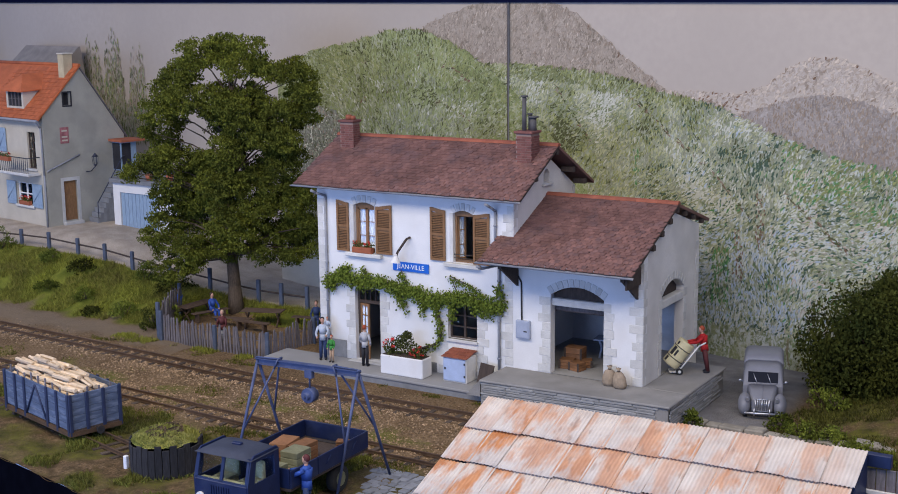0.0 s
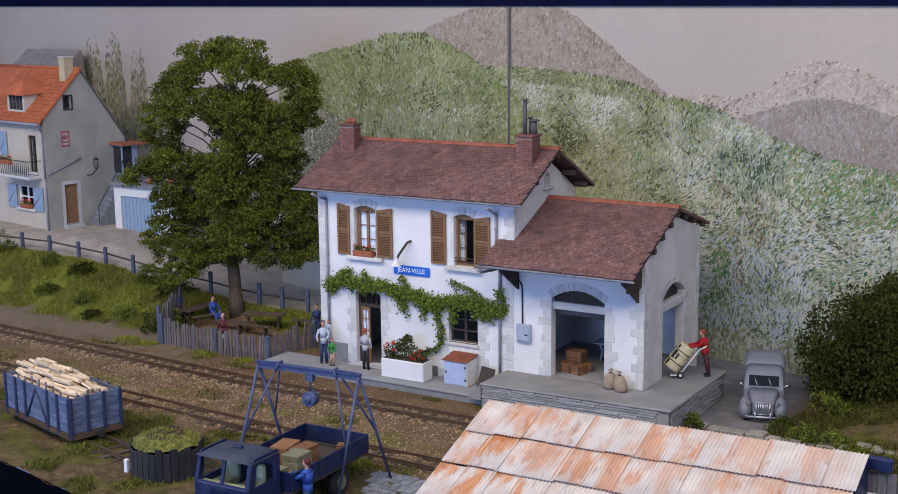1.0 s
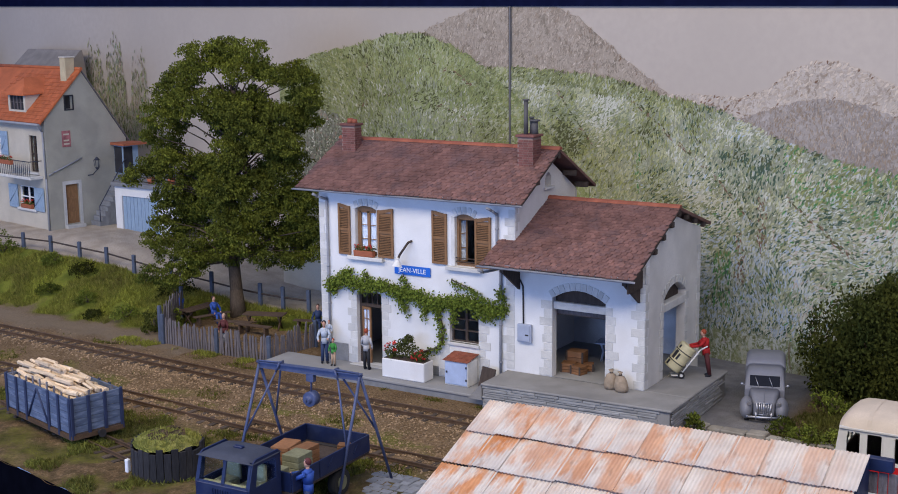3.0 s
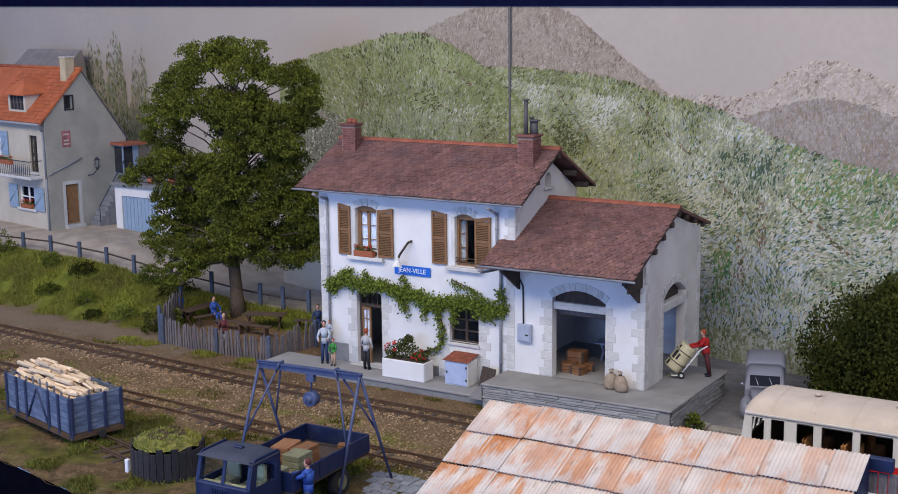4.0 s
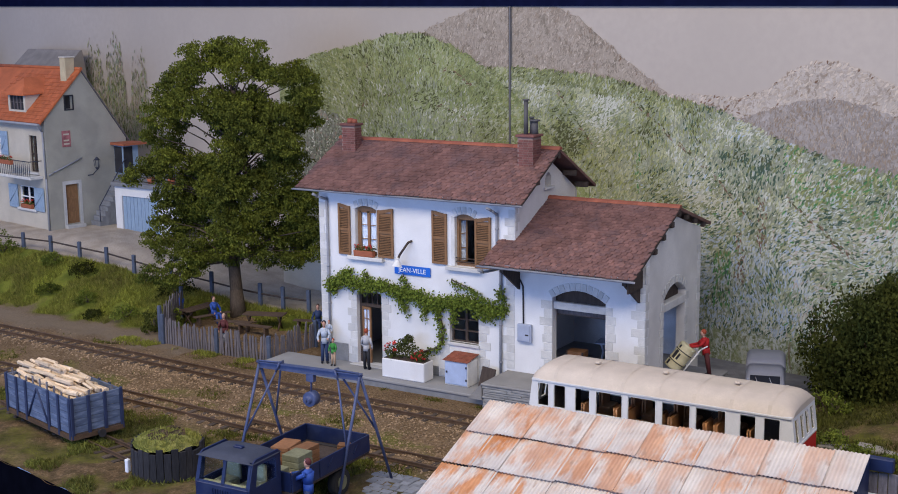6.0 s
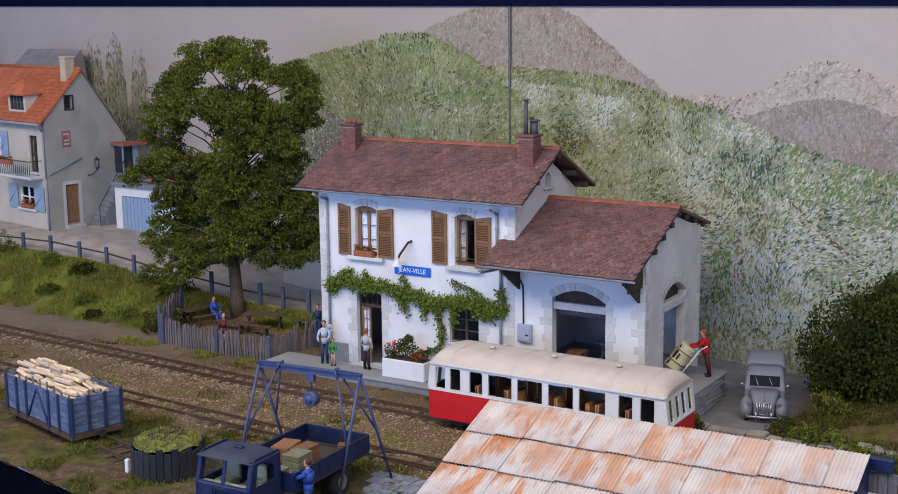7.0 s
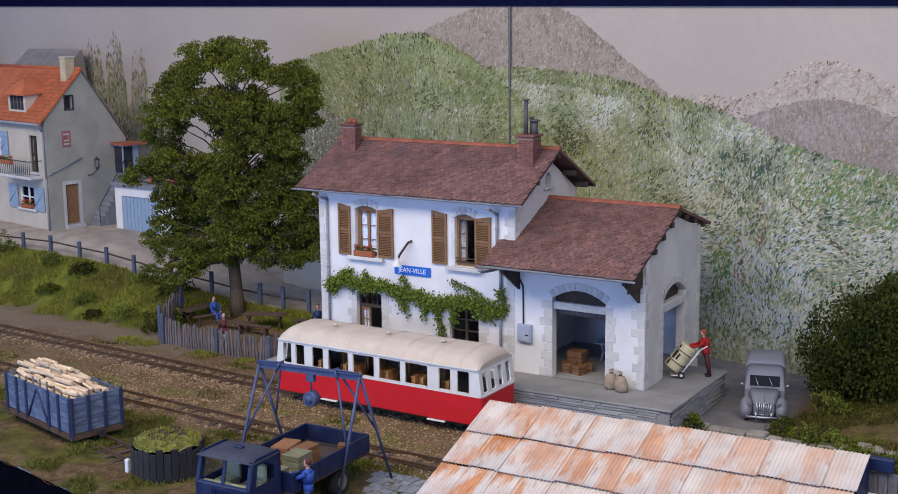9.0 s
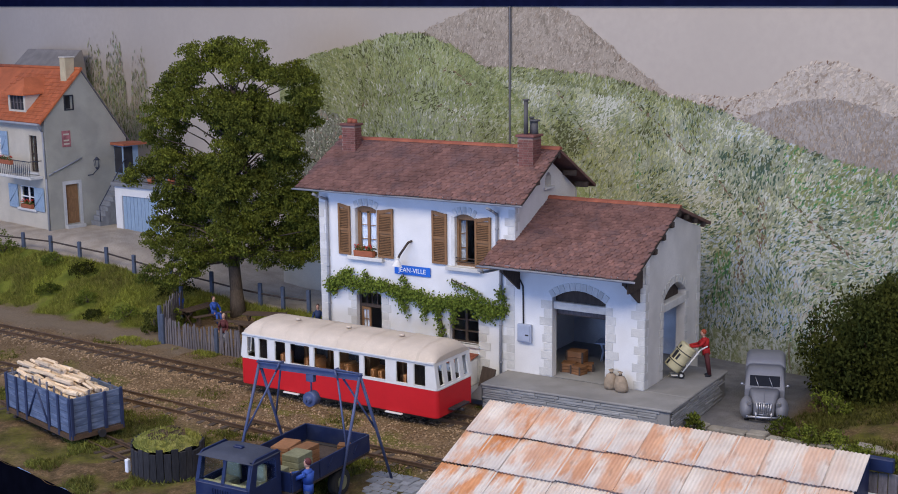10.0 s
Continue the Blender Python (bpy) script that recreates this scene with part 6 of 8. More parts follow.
    # crates on the bed, each a thing
    for nm, lab, m, cx0, cy0, w, d, h, rz in (("wooden_crate", "brown wooden crate on the lorry bed", CRATE, -0.55, -0.55, 0.62, 1.0, 0.5, 6), ("wooden_crate", "brown wooden crate on the lorry bed", CRATE, -0.5, 0.6, 0.6, 0.9, 0.62, 8),
                                         ("wooden_crate", "brown wooden crate on the lorry bed", CRATE, 0.1, 0.75, 0.5, 0.9, 0.58, -4), ("wooden_crate", "small brown crate by the lorry's tailgate", CRATE, 0.62, 2.2, 0.4, 0.3, 0.3, 20),
                                         ("slatted_box", "grey-green slatted wooden box on the lorry", CRATE_G, 0.45, -1.1, 0.55, 0.5, 0.55, 0), ("slatted_box", "grey-green slatted wooden box on the lorry side", CRATE_G, 0.62, -0.3, 0.62, 0.72, 0.8, 0)):
        o = thing(nm, 8.5 + cx0 * math.cos(radians(2)) - cy0 * math.sin(radians(2)), -13.1 + cy0, -0.35 + zf, 2 + rz, lab, "crate", "crates on the lorry")
        k = 4
        for i in range(k):
            bm = B()
            rbox(bm, -w / 2, -d / 2, h * i / k + 0.006, w / 2, d / 2, h * (i + 1) / k - 0.006, 0.012)
            part("board", bm, m, o)


lorry()

# ---- tin-roofed shed in the foreground ----
def rusty_tin():
    m, nt, p, v, xyz = base_mat("rusty_corrugated_tin", 0.6)
    info = nt.nodes.new("ShaderNodeObjectInfo")
    ad = nt.nodes.new("ShaderNodeVectorMath")
    ad.operation = "MULTIPLY_ADD"
    nt.links.new(info.outputs["Random"], ad.inputs[0])
    ad.inputs[1].default_value = (37, 53, 11)
    nt.links.new(v, ad.inputs[2])
    mp = nt.nodes.new("ShaderNodeMapping")
    mp.inputs["Scale"].default_value = (1.5, 0.55, 0.55)
    nt.links.new(ad.outputs[0], mp.inputs["Vector"])
    w = mp.outputs[0]
    c = node_mix(nt, node_noise(nt, ad.outputs[0], 1.2), (0.46, 0.39, 0.33), (0.565, 0.495, 0.42))
    f = node_noise(nt, w, 0.9, 7, 0.47, 0.58, 0.6)
    rr = nt.nodes.new("ShaderNodeMapRange")
    nt.links.new(info.outputs["Random"], rr.inputs[0])
    rr.inputs[3].default_value, rr.inputs[4].default_value = 0.15, 1.0
    f = node_math(nt, "MULTIPLY", f, rr.outputs[0])
    rust = node_mix(nt, node_noise(nt, w, 2.5, 6), (0.54, 0.25, 0.11), (0.40, 0.15, 0.05))
    c = node_mix(nt, f, c, rust)
    c = node_mix(nt, node_math(nt, "MULTIPLY", node_noise(nt, w, 3.0, 6, 0.60, 0.72), 0.6), c, (0.25, 0.15, 0.10))
    nt.links.new(c, p.inputs["Base Color"])
    return m


def tin_shed():
    sh = thing("tin_shed", 0, 0, 0, 0, "long shed with a pale rusty corrugated tin roof", "shed")
    TIN = rusty_tin()
    A = Vector((15.69, -13.11, 4.0))
    e = Vector((9.88, 0.65, 0)).normalized()
    down = Vector((0, -1.29, -0.49)).normalized()
    up = e.cross(-down).normalized()
    sheet_w, sheet_l, rows, cols = 0.80, 1.36, 5, 13
    made = []
    for v in range(3):
        bm = B()
        n = 48
        pts = []
        for i in range(n + 1):
            u = (sheet_w + 0.05) * i / n
            h = 0.014 * math.sin(2 * math.pi * u / 0.1)
            pts.append((bm.verts.new((u, 0, h)), bm.verts.new((u, -(sheet_l + 0.07), h)), bm.verts.new((u, 0, h - 0.012)), bm.verts.new((u, -(sheet_l + 0.07), h - 0.012))))
        for a, b in zip(pts, pts[1:]):
            bm.faces.new((a[0], b[0], b[1], a[1])).smooth = True
            bm.faces.new((a[2], b[2], b[3], a[3])).smooth = True
            bm.faces.new((a[1], b[1], b[3], a[3]))
        made.append(mesh_of("tin_sheet", bm, TIN))
    rot = Matrix((( e.x, -down.x, up.x, 0), (e.y, -down.y, up.y, 0), (e.z, -down.z, up.z, 0), (0, 0, 0, 1)))
    rg = random.Random(21)
    for r in range(rows):
        for c in range(cols):
            o = A + e * (c * 0.762 + rg.uniform(-0.02, 0.02)) + down * (r * sheet_l + rg.uniform(-0.04, 0.04)) + up * (0.09 - 0.05 * (r % 2) * 0 + 0.014 * (c % 2))
            q = Matrix.Translation(o) @ rot @ pose(0, 0, 0, -rg.uniform(2.2, 3.2), 0, rg.uniform(-0.7, 0.7))
            piece("tin_sheet", rg.choice(made), sh, q)
    Bq = A + e * 9.9
    Lr = rows * sheet_l
    # end wall, side wall and posts below the roof
    for P, nm in ((Bq - e * 0.02, "end_wall"), (A + e * 0.3, "end_wall")):
        bm = B()
        q = P + down * Lr
        vs = [P, q, Vector((q.x, q.y, -0.5)), Vector((P.x, P.y, -0.5))]
        lo = [bm.verts.new(w - Vector((0, 0, 0.1 if i < 2 else 0))) for i, w in enumerate(vs)]
        hi = [bm.verts.new(w.co + e * 0.12) for w in lo]
        bm.faces.new(lo)
        bm.faces.new(hi[::-1])
        for i in range(4):
            bm.faces.new((lo[i], lo[(i + 1) % 4], hi[(i + 1) % 4], hi[i]))
        part(nm, bm, NAVY, sh)
    bm = B()
    a, b = A + e * 0.3, Bq - e * 0.25
    quad(bm, (a.x, a.y - 0.2, -0.5), (b.x, b.y - 0.2, -0.5), (b.x, b.y - 0.2, 3.85), (a.x, a.y - 0.2, 3.85))
    part("rear_wall", bm, WOOD_OLD, sh)
    # board fence joining the shed's end
    fn = thing("board_fence", 0, 0, 0, 0, "grey board fence with a blue beam beside the shed", "fence")
    for k in range(11):
        bm = B()
        rbox(bm, 25.62 + k * 0.235, -12.33, -0.5, 25.835 + k * 0.235, -12.27, 3.62 + rnd.uniform(-0.03, 0.03), 0.01)
        part("board", bm, WOOD_OLD, fn)
    bm = B()
    rbox(bm, 25.6, -12.42, 3.66, 26.2, -12.2, 3.98, 0.02)
    part("beam", bm, NAVY, fn)
    for z in (2.98, 1.2):
        bm = B()
        rbox(bm, 25.6, -12.42, z, 28.2, -12.335, z + 0.1, 0.01)
        part("rail", bm, MORTAR, fn)


tin_shed()


def paving():
    """Worn grey setts of the loading yard."""
    pv = thing("yard_paving", 0, 0, 0, 0, "worn grey stone setts of the loading yard", "pavement", kind="structure")
    sizes = []
    for w in (0.26, 0.32, 0.4):
        b = B()
        box(b, 0, 0, -0.1, w, 0.25, 0.03)
        soften(b, 0.02)
        sizes.append((w, mesh_of("sett", b, SLATE)))
    rg = random.Random(77)
    for r in range(14):
        x = 9.2 + rg.uniform(-0.2, 0.2) + r * 0.12
        y = -9.6 - r * 0.27
        while x < 15.0:
            w, me = rg.choice(sizes)
            piece("sett", me, pv, pose(x, y, lift(x, y) + rg.uniform(-0.01, 0.015), rg.uniform(-2, 2), rg.uniform(-2, 2), rg.uniform(-3, 3)))
            x += w + 0.025


paving()


def kerb_stones():
    """Flat worn kerb stones along the yard's front edge."""
    kb = thing("yard_kerb", 0, 0, 0, 0, "worn flat kerb stones along the yard edge", "kerb", kind="structure")
    rg = random.Random(55)
    made = []
    for w in (0.5, 0.7, 0.9):
        b = B()
        box(b, 0, -0.24, -0.15, w, 0.24, 0.1)
        soften(b, 0.04)
        made.append((w, mesh_of("kerb_stone", b, KERB)))
    x = 16.6
    while x < 23.2:
        w, me = rg.choice(made)
        y = 0.12 - 0.07 * (x - 16.6) + rg.uniform(-0.08, 0.08)
        piece("kerb_stone", me, kb, pose(x, y, lift(x, y) + 0.02, rg.uniform(-4, 4), rg.uniform(-3, 3), rg.uniform(-7, 3)))
        x += w + 0.04


KERB = mat("kerb_stone_tan", (0.30, 0.27, 0.22), 0.9, 0.2, 2.5, 0.5, 18, spread=0.2)
kerb_stones()


# ---- village house beside the road ----
ORANGE_TILE = mat("orange_roof_tile", (0.46, 0.125, 0.045), 0.8, 0.18, 1.5, 0.4, 20, spread=0.12)
GREY_PLASTER = mat("grey_render", (0.37, 0.355, 0.30), 0.95, 0.12, 0.8, 0.4, 20, stain=0.4, stain_col=(0.24, 0.235, 0.21), stain_scale=0.6)
CREAM_PLASTER = mat("cream_render", (0.54, 0.49, 0.40), 0.95, 0.1, 0.8, 0.4, 20, stain=0.3, stain_col=(0.42, 0.37, 0.29), stain_scale=0.7)
PALE_BLUE = mat("pale_blue_paint", (0.28, 0.38, 0.50), 0.7, 0.12, 3, 0.3, 16, stretch=(4, 4, 1))
FLOWER_RED = mat("red_flower", (0.50, 0.035, 0.03), 0.7, 0.2, 8, 0.1, 20, spread=0.35)
GREEN = mat("garden_leaf", (0.12, 0.14, 0.03), 0.95, 0.25, 5, 0.2, 20, spread=0.4)
TERRA = mat("terracotta", (0.38, 0.12, 0.06), 0.8, 0.15, 4, 0.2, 20)
IRON = mat("wrought_iron", (0.045, 0.05, 0.075), 0.6, 0.2, 4, 0.2, 20)


def tuft(bm, rg, x, y, z, sx, sy, sz, n, lo, hi, mat_i=0):
    """A loose cloud of small leaf faces."""
    for _ in range(n):
        d = Vector((rg.gauss(0, 1), rg.gauss(0, 1), rg.gauss(0, 1)))
        d = d.normalized() * rg.random() ** 0.4
        s = rg.uniform(lo, hi)
        m = Matrix.Translation((x + d.x * sx, y + d.y * sy, z + d.z * sz)) @ Euler((rg.uniform(0, 6.3), rg.uniform(0, 6.3), rg.uniform(0, 6.3))).to_matrix().to_4x4()
        f = bm.faces.new([bm.verts.new(m @ Vector(q)) for q in ((-s, 0, 0), (0, -s * 0.6, s * 0.15), (s, 0, 0), (0, s * 0.6, s * 0.15))])
        f.material_index = mat_i


def flower_box(x, y, z, length, rz=0, seed=1, label="terracotta flower box with red geraniums on the sill"):
    o = thing("flower_box", x, y, z, rz, label, "flower box", "window flower boxes")
    bm = B()
    prism(bm, [(-0.13, 0.24), (-0.1, 0.0), (0.1, 0.0), (0.13, 0.24)], -length / 2, length / 2, "x")
    soften(bm, 0.015)
    part("trough", bm, TERRA, o)
    rg = random.Random(seed)
    bm = B()
    for i in range(6):
        tuft(bm, rg, -length / 2 + length * (i + 0.5) / 6, 0, 0.32, 0.16, 0.16, 0.14, 22, 0.03, 0.06)
    part("foliage", bm, GREEN, o, kind="stuff")
    bm = B()
    for i in range(9):
        tuft(bm, rg, rg.uniform(-length / 2, length / 2), rg.uniform(-0.1, 0.08), rg.uniform(0.34, 0.52), 0.07, 0.07, 0.06, 9, 0.025, 0.05)
    part("blossoms", bm, FLOWER_RED, o, kind="stuff")
    return o


flower_box(2.33, -0.1, 4.6, 0.95, 0, 4)


def house():
    hs = thing("village_house", -25.16, 7.71, 2.23, -11, "grey and cream rendered village house with orange tiled roof", "house")
    EX = -9.0
    gable = [(0, -0.6), (5.3, -0.6), (5.3, 4.95), (2.5, 9.0), (0, 6.5)]
    bm = B()
    pierced(bm, gable, [[(1.08, 0.25), (1.95, 0.25), (1.95, 2.55), (1.08, 2.55)], [(1.4, 6.88), (1.86, 6.88), (1.86, 7.6), (1.4, 7.6)]], 0, -0.35, "x")
    part("gable_wall", bm, GREY_PLASTER, hs)
    bm = B()
    pierced(bm, gable, [], EX, EX + 0.35, "x")
    part("gable_wall", bm, GREY_PLASTER, hs)
    bm = B()
    fr = [(EX + 0.35, -0.6), (-0.35, -0.6), (-0.35, 6.5), (EX + 0.35, 6.5)]
    pierced(bm, fr, [[(-3.3, 1.1), (-1.5, 1.1), (-1.5, 2.4), (-3.3, 2.4)], [(-1.8, 3.3), (-0.95, 3.3), (-0.95, 5.4), (-1.8, 5.4)], [(-5.9, 4.1), (-4.9, 4.1), (-4.9, 5.5), (-5.9, 5.5)]], 0, 0.3)
    part("front_wall", bm, CREAM_PLASTER, hs)
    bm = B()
    # inner walls and floor, coloured near-black in place of room shade
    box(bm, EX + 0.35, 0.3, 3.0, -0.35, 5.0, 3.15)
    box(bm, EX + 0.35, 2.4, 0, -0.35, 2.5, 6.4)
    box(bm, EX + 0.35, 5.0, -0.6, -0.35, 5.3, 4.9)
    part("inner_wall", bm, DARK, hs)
    # roof slopes
    for nm, pts, rm in (("roof", [(-0.35, 6.2), (2.5, 9.12), (2.5, 9.0), (-0.35, 6.08)], ORANGE_TILE), ("roof", [(2.5, 9.10), (5.45, 4.85), (5.45, 4.77), (2.5, 9.02)], WOOD_OLD)):
        bm = B()
        prism(bm, pts, EX - 0.15, 0.12, "x")
        sl = part(nm, bm, rm, hs)
        if pts[0][0] < 0:
            t = B()
            box(t, 0.005, -0.02, 0, 0.235, 0.32, 0.03)
            me = mesh_of("roof_tile", t, ORANGE_TILE)
            n = 0
            for r in range(15):
                for c in range(26):
                    x, y = EX - 0.15 + (38 - c - 1) * 0.24 + (0.12 if r % 2 else 0), -0.35 + 2.85 * r / 15
                    if x > 0 or n >= 300 or (x < -1.9 and x > -4.3 and y > 0.3 and y < 1.4):
                        continue
                    piece("roof_tile", me, sl, pose(x, y, 6.2 + 2.92 * r / 15, 45.7 - 5, 0, rnd.uniform(-1, 1)))
                    n += 1
    bm = B()
    rod(bm, (EX - 0.15, 2.5, 9.12), (0.12, 2.5, 9.12), 0.1, seg=8)
    part("ridge", bm, ORANGE_TILE, hs)
    # chimney
    bm = B()
    rbox(bm, -1.0, 1.8, 7.9, -0.42, 2.42, 9.75, 0.03)
    ch = part("chimney", bm, mat("ochre_render", (0.50, 0.42, 0.27), 0.95, 0.12, 2, 0.4, 20, stain=0.3, stain_col=(0.36, 0.30, 0.2), stain_scale=1.5), hs, "ochre rendered chimney")
    bm = B()
    rbox(bm, -1.04, 1.76, 9.75, -0.38, 2.46, 9.83, 0.02)
    part("cap", bm, CREAM_PLASTER, ch)
    # dormer
    bm = B()
    pierced(bm, [(-4.0, 6.6), (-2.1, 6.6), (-2.1, 7.75), (-4.0, 7.75)], [[(-3.8, 6.8), (-2.3, 6.8), (-2.3, 7.65), (-3.8, 7.65)]], 0.1, 0.2)
    for x in (-4.0, -2.15):
        prism(bm, [(0.2, 6.7), (0.2, 7.75), (1.3, 7.85)], x, x + 0.05, "x")
    dm = part("dormer", bm, CREAM_PLASTER, hs)
    bm = B()
    for k in range(5):
        x = -3.8 + 1.5 * k / 4
        box(bm, x - 0.03, 0.12, 6.8, x + 0.03, 0.18, 7.65)
    box(bm, -3.8, 0.125, 7.2, -2.3, 0.175, 7.25)
    part("window_frame", bm, WOOD_OLD, dm)
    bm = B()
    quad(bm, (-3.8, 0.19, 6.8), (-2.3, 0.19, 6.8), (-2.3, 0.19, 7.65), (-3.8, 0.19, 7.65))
    # opaque pane, coloured as the shaded room behind it
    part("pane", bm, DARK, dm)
    bm = B()
    vs = [bm.verts.new(p) for p in ((-4.25, -0.15, 7.65), (-1.85, -0.15, 7.65), (-3.05, 0.7, 8.55), (-4.25, 1.5, 7.72), (-1.85, 1.5, 7.72), (-3.05, 2.0, 8.6))]
    for f in ((0, 1, 2), (0, 2, 5, 3), (1, 4, 5, 2)):
        bm.faces.new([vs[i] for i in f])
    r = bmesh.ops.extrude_face_region(bm, geom=bm.faces[:])
    bmesh.ops.translate(bm, verts=[v for v in r["geom"] if isinstance(v, bmesh.types.BMVert)], vec=(0, 0, 0.07))
    part("dormer_roof", bm, ORANGE_TILE, dm)
    # doors, shutters, balcony
    bm = B()
    rbox(bm, -0.22, 1.08, 0.22, -0.14, 1.95, 2.55, 0.01)
    d = part("door", bm, WOOD, hs, "brown wooden side door")
    for z in (0.4, 1.15, 1.8):
        bm = B()
        rbox(bm, -0.14, 1.22, z, -0.115, 1.8, z + 0.55, 0.01)
        part("panel", bm, WOOD, d)
    bm = B()
    for y0, y1, z0, z1 in ((0.9, 1.08, 0.0, 2.75), (1.95, 2.12, 0.0, 2.75), (1.08, 1.95, 2.55, 2.75)):
        box(bm, 0, y0, z0, 0.03, y1, z1)
    rbox(bm, 0, 0.9, 0.0, 0.3, 2.12, 0.2, 0.02)
    part("door_surround", bm, STONE, hs)
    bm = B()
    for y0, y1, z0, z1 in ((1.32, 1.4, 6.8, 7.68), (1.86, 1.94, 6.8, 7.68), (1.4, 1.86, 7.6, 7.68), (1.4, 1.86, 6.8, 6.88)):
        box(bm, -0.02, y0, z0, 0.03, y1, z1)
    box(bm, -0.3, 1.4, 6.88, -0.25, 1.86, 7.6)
    # backing and surround share the room-shade black
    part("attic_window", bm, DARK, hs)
    for x0, x1, z0, z1 in ((-4.35, -3.35, 1.05, 2.42), (-1.48, -0.45, 1.05, 2.42), (-4.88, -4.1, 4.1, 5.5)):
        bm = B()
        rbox(bm, x0, -0.1, z0, x1, -0.04, z1, 0.01)
        for k in range(1, 4):
            x = x0 + (x1 - x0) * k / 4
            box(bm, x - 0.01, -0.106, z0 + 0.02, x + 0.01, -0.1, z1 - 0.02)
        s = part("shutter", bm, PALE_BLUE, hs, "pale blue plank shutter folded open")
        bm = B()
        box(bm, x0 + 0.04, -0.125, z0 + 0.2, x1 - 0.04, -0.1, z0 + 0.3)
        box(bm, x0 + 0.04, -0.125, z1 - 0.3, x1 - 0.04, -0.1, z1 - 0.2)
        rod(bm, (x0 + 0.1, -0.115, z0 + 0.3), (x1 - 0.1, -0.115, z1 - 0.3), 0.03, seg=6)
        part("ledge", bm, PALE_BLUE, s)
    for x0, x1, z0, z1 in ((-3.3, -1.5, 1.1, 2.4), (-1.8, -0.95, 3.3, 5.4), (-5.9, -4.9, 4.1, 5.5)):
        bm = B()
        wm = WHITE if z0 != 3.3 else WOOD_DARK
        pierced(bm, [(x0, z0), (x1, z0), (x1, z1), (x0, z1)], [[(x0 + 0.08, z0 + 0.06), (x1 - 0.08, z0 + 0.06), (x1 - 0.08, z1 - 0.06), (x0 + 0.08, z1 - 0.06)]], 0.1, 0.18)
        w = part("window", bm, wm, hs)
        xm, zm = (x0 + x1) / 2, (z0 + z1) / 2
        bm = B()
        box(bm, xm - 0.04, 0.105, z0 + 0.06, xm + 0.04, 0.175, z1 - 0.06)
        part("mullion", bm, wm, w)
        for a, b in ((x0 + 0.08, xm - 0.04), (xm + 0.04, x1 - 0.08)):
            bm = B()
            box(bm, a, 0.11, zm - 0.03, b, 0.17, zm + 0.03)
            part("glazing_bar", bm, wm, w)
        bm = B()
        rbox(bm, x0 - 0.12, -0.14, z0 - 0.14, x1 + 0.12, 0.02, z0, 0.02)
        part("sill", bm, STONE, w)
        bm = B()
        box(bm, x0 + 0.08, 0.14, z0 + 0.05, x1 - 0.08, 0.146, z1 - 0.05)
        part("pane", bm, GLASS, w).visible_shadow = False
    bm = B()
    rbox(bm, -3.9, -0.85, 2.95, -0.5, 0.0, 3.12, 0.03)
    bl = part("balcony", bm, STONE, hs)
    for k in range(16):
        x = -3.85 + 3.3 * k / 15
        bm = B()
        rod(bm, (x, -0.8, 3.12), (x, -0.8, 3.98), 0.02, seg=5)
        part("baluster", bm, IRON, bl)
    bm = B()
    tube(bm, [(-3.85, -0.02, 4.0), (-3.85, -0.8, 4.0), (-0.55, -0.8, 4.0), (-0.55, -0.02, 4.0)], 0.03, 6)
    part("handrail", bm, IRON, bl)
    # gutter, pipe, wall lamp, poster
    bm = B()
    rod(bm, (EX, -0.42, 6.1), (0.12, -0.42, 6.1), 0.08, seg=8)
    tube(bm, [(-0.1, -0.42, 6.05), (-0.12, -0.1, 5.7), (-0.06, -0.07, 3.0), (-0.06, -0.07, 0.0)], 0.055, 8)
    part("downpipe", bm, ZINC, hs)
    bm = B()
    tube(bm, [(0.06, 0.05, 3.2), (0.06, 0.4, 3.35), (0.06, 2.2, 4.0)], 0.045, 7)
    part("wall_pipe", bm, ZINC, hs)
    bm = B()
    rbox(bm, 0, 1.05, 4.72, 0.03, 1.6, 5.65, 0.005)
    ps = part("wall_poster", bm, mat("faded_red_poster", (0.42, 0.16, 0.17), 0.8, 0.35, 6, 0.1, 12), hs)
    bm = B()
    for z in (4.85, 5.05, 5.4):
        box(bm, 0.03, 1.14, z, 0.036, 1.5, z + 0.09)
    part("print", bm, CREAM_PLASTER, ps)
    bm = B()
    tube(bm, [(0.0, 2.6, 2.95), (0.3, 2.75, 3.0), (0.55, 2.9, 3.3)], 0.03, 6)
    rod(bm, (0.55, 2.9, 3.3), (0.55, 2.9, 3.42), 0.05, 0.13, 8)
    rod(bm, (0.55, 2.9, 3.85), (0.55, 2.9, 4.05), 0.2, 0.03, 8)
    for a in range(6):
        t = a * math.pi / 3
        rod(bm, (0.55 + 0.13 * math.cos(t), 2.9 + 0.13 * math.sin(t), 3.42), (0.55 + 0.18 * math.cos(t), 2.9 + 0.18 * math.sin(t), 3.85), 0.015, seg=4)
    part("wall_lantern", bm, IRON, hs)
    # outside stairs with rail, porch over the upper door
    for k in range(10):
        bm = B()
        rbox(bm, 0.01, 2.6 + k * 0.19, -0.4, 0.95, 2.83 + k * 0.19, 0.3 + k * 0.27, 0.015)
        part("step", bm, SLATE, hs)
    bm = B()
    rbox(bm, 0.01, 4.5, -0.4, 1.6, 5.9, 2.9, 0.02)
